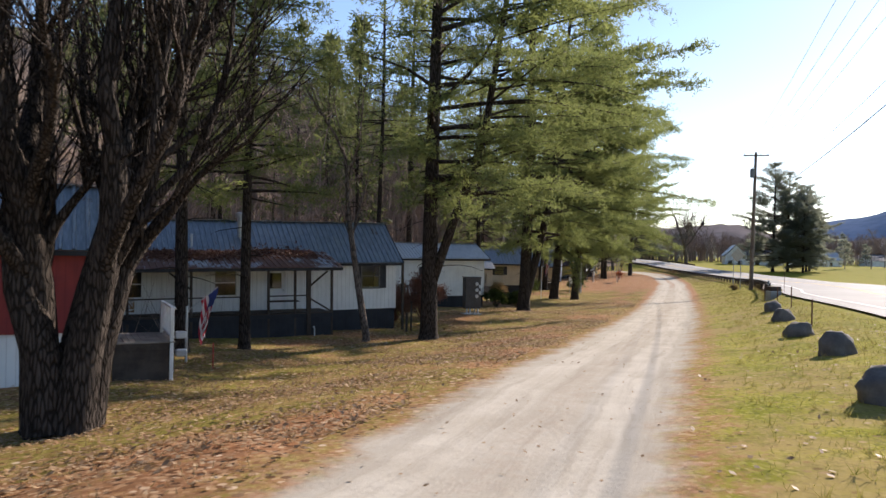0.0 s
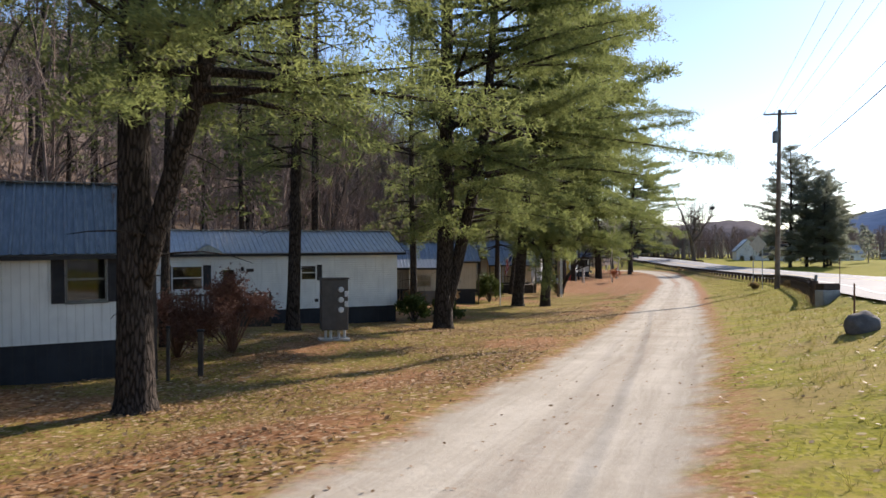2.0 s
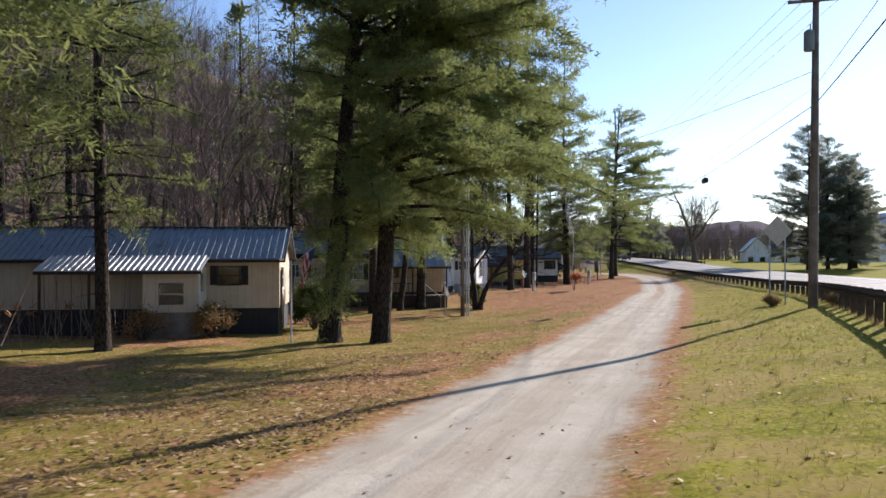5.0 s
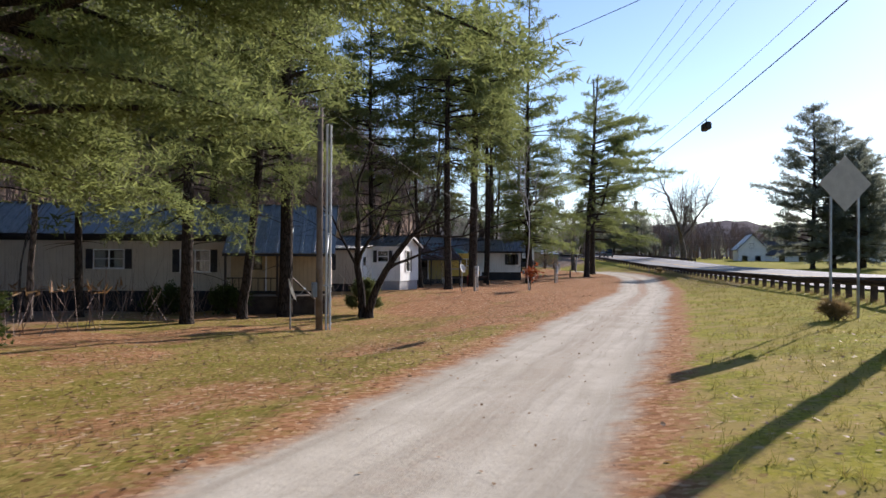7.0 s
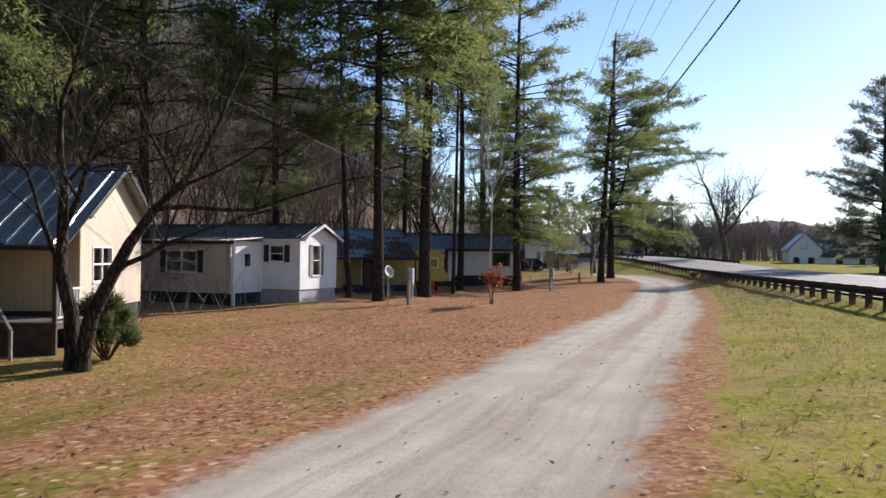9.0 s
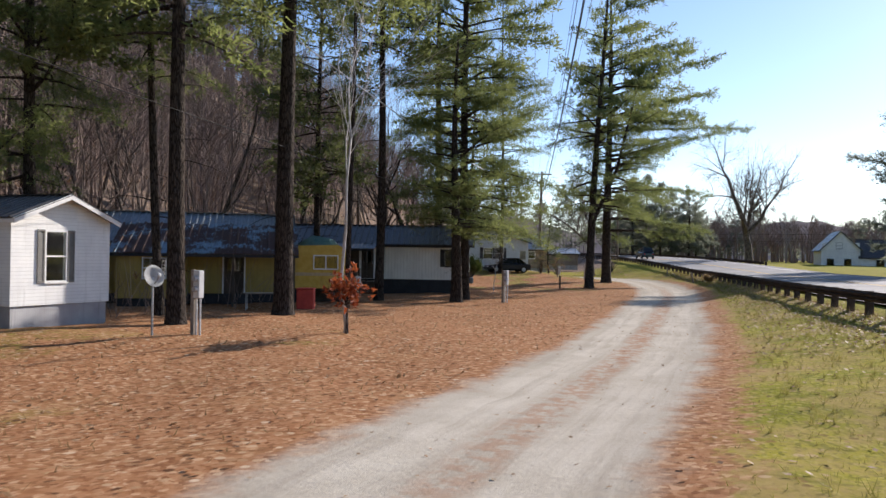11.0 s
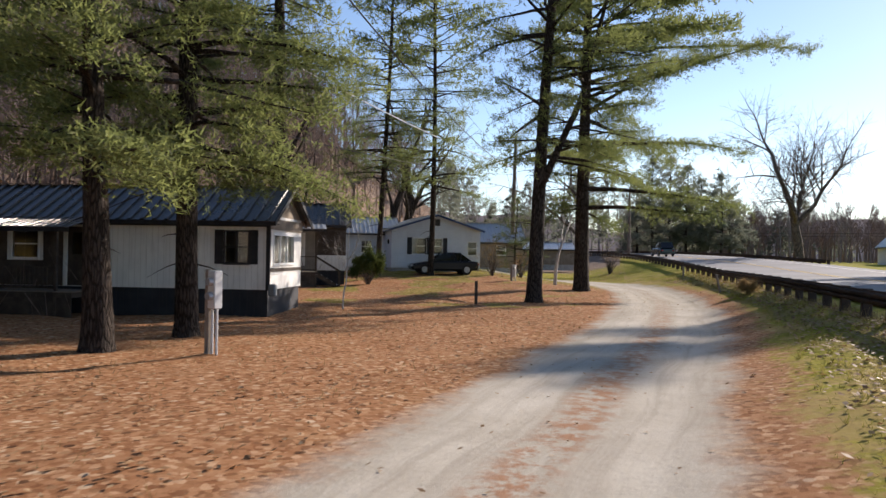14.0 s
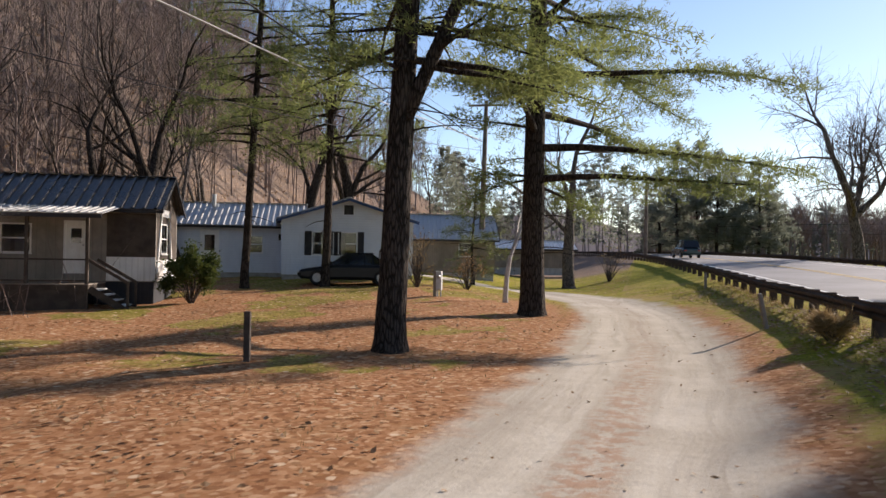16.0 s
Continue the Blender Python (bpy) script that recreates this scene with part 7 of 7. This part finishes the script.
def far_wood(name, spots, label, pine_share, seed, h0, h1, needle="needles_dark", bark="bark_haze", limbs=11, fine=1.0):
    """Woods too far off to count: one mesh of trunks and twigs, one of needles."""
    r = np.random.default_rng(seed)
    bm = bmesh.new()
    cen, dr, twigs, twig_dirs = [], [], [], []
    for x, y in spots:
        z = gz(x, y) - 0.3
        h = r.uniform(h0, h1)
        top = Vector((x + r.normal(0, 0.9), y + r.normal(0, 0.5), z + h))
        wx, wy = r.normal(0, 0.35, 2)
        tube(bm, [Vector((x, y, z)), Vector((x + wx * 0.4, y, z + h * 0.3)), Vector((x + wx, y + wy, z + h * 0.62)), top], [0.13 * fine, 0.1 * fine, 0.07 * fine, 0.02 * fine], 4, False)
        if r.random() < pine_share:
            for zz in np.arange(h * 0.2, h, 0.9):
                rad = (0.3 * (h - zz) + 0.9) * r.uniform(0.6, 1.3)
                for b in range(6):
                    a = r.uniform(0, math.tau)
                    for q in np.arange(0.35, 1.0, 0.22):
                        cen.append((x + math.cos(a) * rad * q, y + math.sin(a) * rad * q, z + zz + r.normal(0, 0.15)))
                        dr.append((math.cos(a), math.sin(a), 0.2))
        else:
            for b in range(limbs):
                z1 = z + h * r.uniform(0.25, 0.9)
                a = r.uniform(0, math.tau)
                ln = (h - (z1 - z)) * r.uniform(0.3, 0.55) + 0.8
                p = Vector((x, y, z1))
                q = p + Vector((math.cos(a) * ln * 0.6, math.sin(a) * ln * 0.6, ln * 0.8))
                tube(bm, [p, q], [0.05 * fine, 0.012 * fine], 3, False)
                for c in range(13):
                    twigs.append(p.lerp(q, r.uniform(0.25, 1))[:])
                    a2 = a + r.normal(0, 0.9)
                    twig_dirs.append((math.cos(a2) * 0.7, math.sin(a2) * 0.7, 0.8))
    t = thing(name, pose(0, 0, 0), label, "woods", kind="stuff")
    part("trunk", bm, bark, t)
    if twigs:
        o = new("twig_crown", tri_mesh("twig_crown", blades(np.array(twigs), np.array(twig_dirs), 1, 1.5, 0.05 * fine, 0.35, r), bark))
        o.parent = t
    if cen:
        o = new("crown", tri_mesh("crown", blades(np.array(cen), np.array(dr), 5, 0.9, 0.2, 0.7, r), needle))
        o.parent = t


r2 = np.random.default_rng(8)
far_wood("far_woods", [(r2.uniform(-28, 24), r2.uniform(255, 330)) for _ in range(70)], "mixed pine and leafless woods past the bend", 0.35, 1, 11, 19, "needles_haze")
far_wood("far_woods", [(r2.uniform(24, 66), r2.uniform(258, 300)) for _ in range(60)], "grove of leafless trees beside the highway bend", 0.1, 2, 9, 14, "needles_haze")
far_wood("far_woods", [(r2.uniform(60, 260), r2.uniform(300, 420)) for _ in range(200)], "leafless brown woods along the valley", 0.12, 3, 7, 12, "needles_haze")
far_wood("far_woods", [(r2.uniform(75, 190), r2.uniform(215, 270)) for _ in range(36)], "leafless trees round far houses", 0.2, 4, 6, 12, "needles_haze")


far_wood("far_woods", [(r2.uniform(26, 150), r2.uniform(262, 315)) for _ in range(420)], "dense brown leafless woods across the highway", 0.06, 9, 6, 11, "needles_haze", bark="bark_twig", limbs=9, fine=1.7)
brush = []
for k in range(1400):
    y = r2.uniform(2, 235)
    x = float(np.interp(y, [q[1] for q in LANE[:18]], [q[0] for q in LANE[:18]])) - 21 - 34 * r2.uniform(0, 1) ** 1.1 - (10 if y > 150 else 0)
    if clear_of_homes(x, y, 0.8):
        brush.append((x, y))
for k in range(900):
    y = r2.uniform(140, 290)
    x = -12 - 75 * r2.uniform(0, 1) + 0.05 * (200 - y)
    if clear_of_homes(x, y, 2.0):
        brush.append((x, y))
rest = brush[-520:]
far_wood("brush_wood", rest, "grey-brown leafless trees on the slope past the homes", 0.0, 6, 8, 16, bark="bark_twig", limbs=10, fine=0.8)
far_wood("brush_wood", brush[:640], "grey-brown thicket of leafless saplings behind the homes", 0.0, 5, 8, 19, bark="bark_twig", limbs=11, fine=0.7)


# ---- undergrowth, fallen leaves, grass ----
def scatter(name, label, category, n, box_, keep, count, length, width, spread, material, seed, up=1.0, lift=0.0, flat=False):
    """Small blades standing on or lying on the ground in one mesh."""
    r = np.random.default_rng(seed)
    x, y = r.uniform(box_[0], box_[1], n), r.uniform(box_[2], box_[3], n)
    x = x + np.interp(y, [q[1] for q in LANE[:18]], [q[0] for q in LANE[:18]])
    lat = lane_dist(x, y)
    ok = keep(lat, x, y, r)
    x, y = x[ok], y[ok]
    c = np.stack([x, y, ground_z(x, y) + lift], -1)
    d = np.tile((0.0, 0.0, up), (len(c), 1))
    v = blades(c, d, count, length, width, spread, r)
    if flat:
        a = r.uniform(0, math.tau, len(c))
        e1 = np.stack([np.cos(a), np.sin(a), r.normal(0, 0.22, len(c))], -1) * length * r.uniform(0.5, 1.1, (len(c), 1))
        e2 = np.stack([-np.sin(a), np.cos(a), r.normal(0, 0.22, len(c))], -1) * width * r.uniform(0.5, 1.1, (len(c), 1))
        v = np.stack([c - e1 * 0.5, c + e2 * 0.5, c - e2 * 0.5, c + e1 * 0.5, c - e2 * 0.5, c + e2 * 0.5], 1).reshape(-1, 3)
    o = new(name, tri_mesh(name, v, material))
    tagged(o, label, category, kind="stuff")


scatter("undergrowth", "tangle of thin leafless brush on the hillside", "undergrowth", 9000, (-75, -17, -5, 300), lambda la, x, y, r: la < -17, 4, 2.6, 0.03, 0.35, "bark_twig", 3)
scatter("undergrowth", "withered beech leaves low in the wood", "undergrowth", 5000, (-60, -20, -5, 260), lambda la, x, y, r: la < -19, 3, 0.5, 0.12, 0.9, "brown_leaf", 4, lift=1.2)
scatter("fallen_leaves", "dry brown leaves strewn over the lawn", "leaves", 110000, (-16, 9, 4, 176), lambda la, x, y, r: (np.abs(la) > 2.0) & (r.random(len(x)) < np.where(la < 0, 0.5, 0.16) * np.clip(0.7 + 0.9 * np.sin(x * 0.9 + 2 * np.sin(y * 0.37)) * np.sin(y * 0.8 + np.sin(x * 0.7)), 0.1, 1.6)), 1, 0.11, 0.07, 1.0, "fallen_leaf", 5, lift=0.022, flat=True)
scatter("fallen_leaves", "scattered leaves on the gravel", "leaves", 1500, (-2, 2, 4, 176), lambda la, x, y, r: np.abs(la) < 2.0, 1, 0.08, 0.05, 1.0, "fallen_leaf", 6, lift=0.014, flat=True)
scatter("grass", "short yellow-green grass on the verge", "grass", 60000, (1.8, 9.5, 2, 176), lambda la, x, y, r: (la > 2.4) & (x < line_x(RAIL, y) + 0.6) & (r.random(len(x)) < np.clip((la - 2.2) / 2.5, 0.1, 1)), 2, 0.075, 0.011, 0.6, "grass_blade", 7)
scatter("grass", "thin straw-coloured grass among leaves", "grass", 26000, (-13, -2.2, 4, 176), lambda la, x, y, r: (la < -2.4) & (r.random(len(x)) < np.interp(y, (60, 100), (1.0, 0.25))), 2, 0.1, 0.014, 0.6, "dry_grass", 8)
scatter("grass", "dry weeds along the foot of the guardrail", "grass", 16000, (3, 14, 49, 176), lambda la, x, y, r: np.abs(x - line_x(RAIL, y) - 0.1) < 0.35, 3, 0.26, 0.014, 0.4, "dry_grass", 9)
scatter("fallen_leaves", "pale curled leaves lying thick on the lawn", "leaves", 60000, (-14, -2.2, 3, 66), lambda la, x, y, r: (la < -2.3) & (r.random(len(x)) < np.clip(0.25 + 1.1 * np.sin(x * 0.62 + 1.7 * np.sin(y * 0.29)) * np.sin(y * 0.55 + np.sin(x * 0.5)), 0.05, 1)), 1, 0.13, 0.08, 1.0, "fallen_leaf", 15, lift=0.03, flat=True)
scatter("fallen_leaves", "dry leaves caught in the rough grass of the verge", "leaves", 70000, (3, 12, 112, 172), lambda la, x, y, r: (la > 2.6) & (x < line_x(RAIL, y) + 0.3) & (r.random(len(x)) < np.clip(0.15 + 0.5 * (x - line_x(RAIL, y) + 3) / 3, 0.08, 0.7)), 1, 0.12, 0.08, 1.0, "fallen_leaf", 16, lift=0.04, flat=True)
scatter("grass", "rough tussocks of longer grass on the verge", "grass", 8000, (2.6, 10, 2, 176), lambda la, x, y, r: (la > 2.8) & (x < line_x(RAIL, y) + 0.3) & (r.random(len(x)) < np.interp(y, (100, 140), (0.35, 0.9))), 9, 0.17, 0.012, 0.55, "grass_blade", 17)
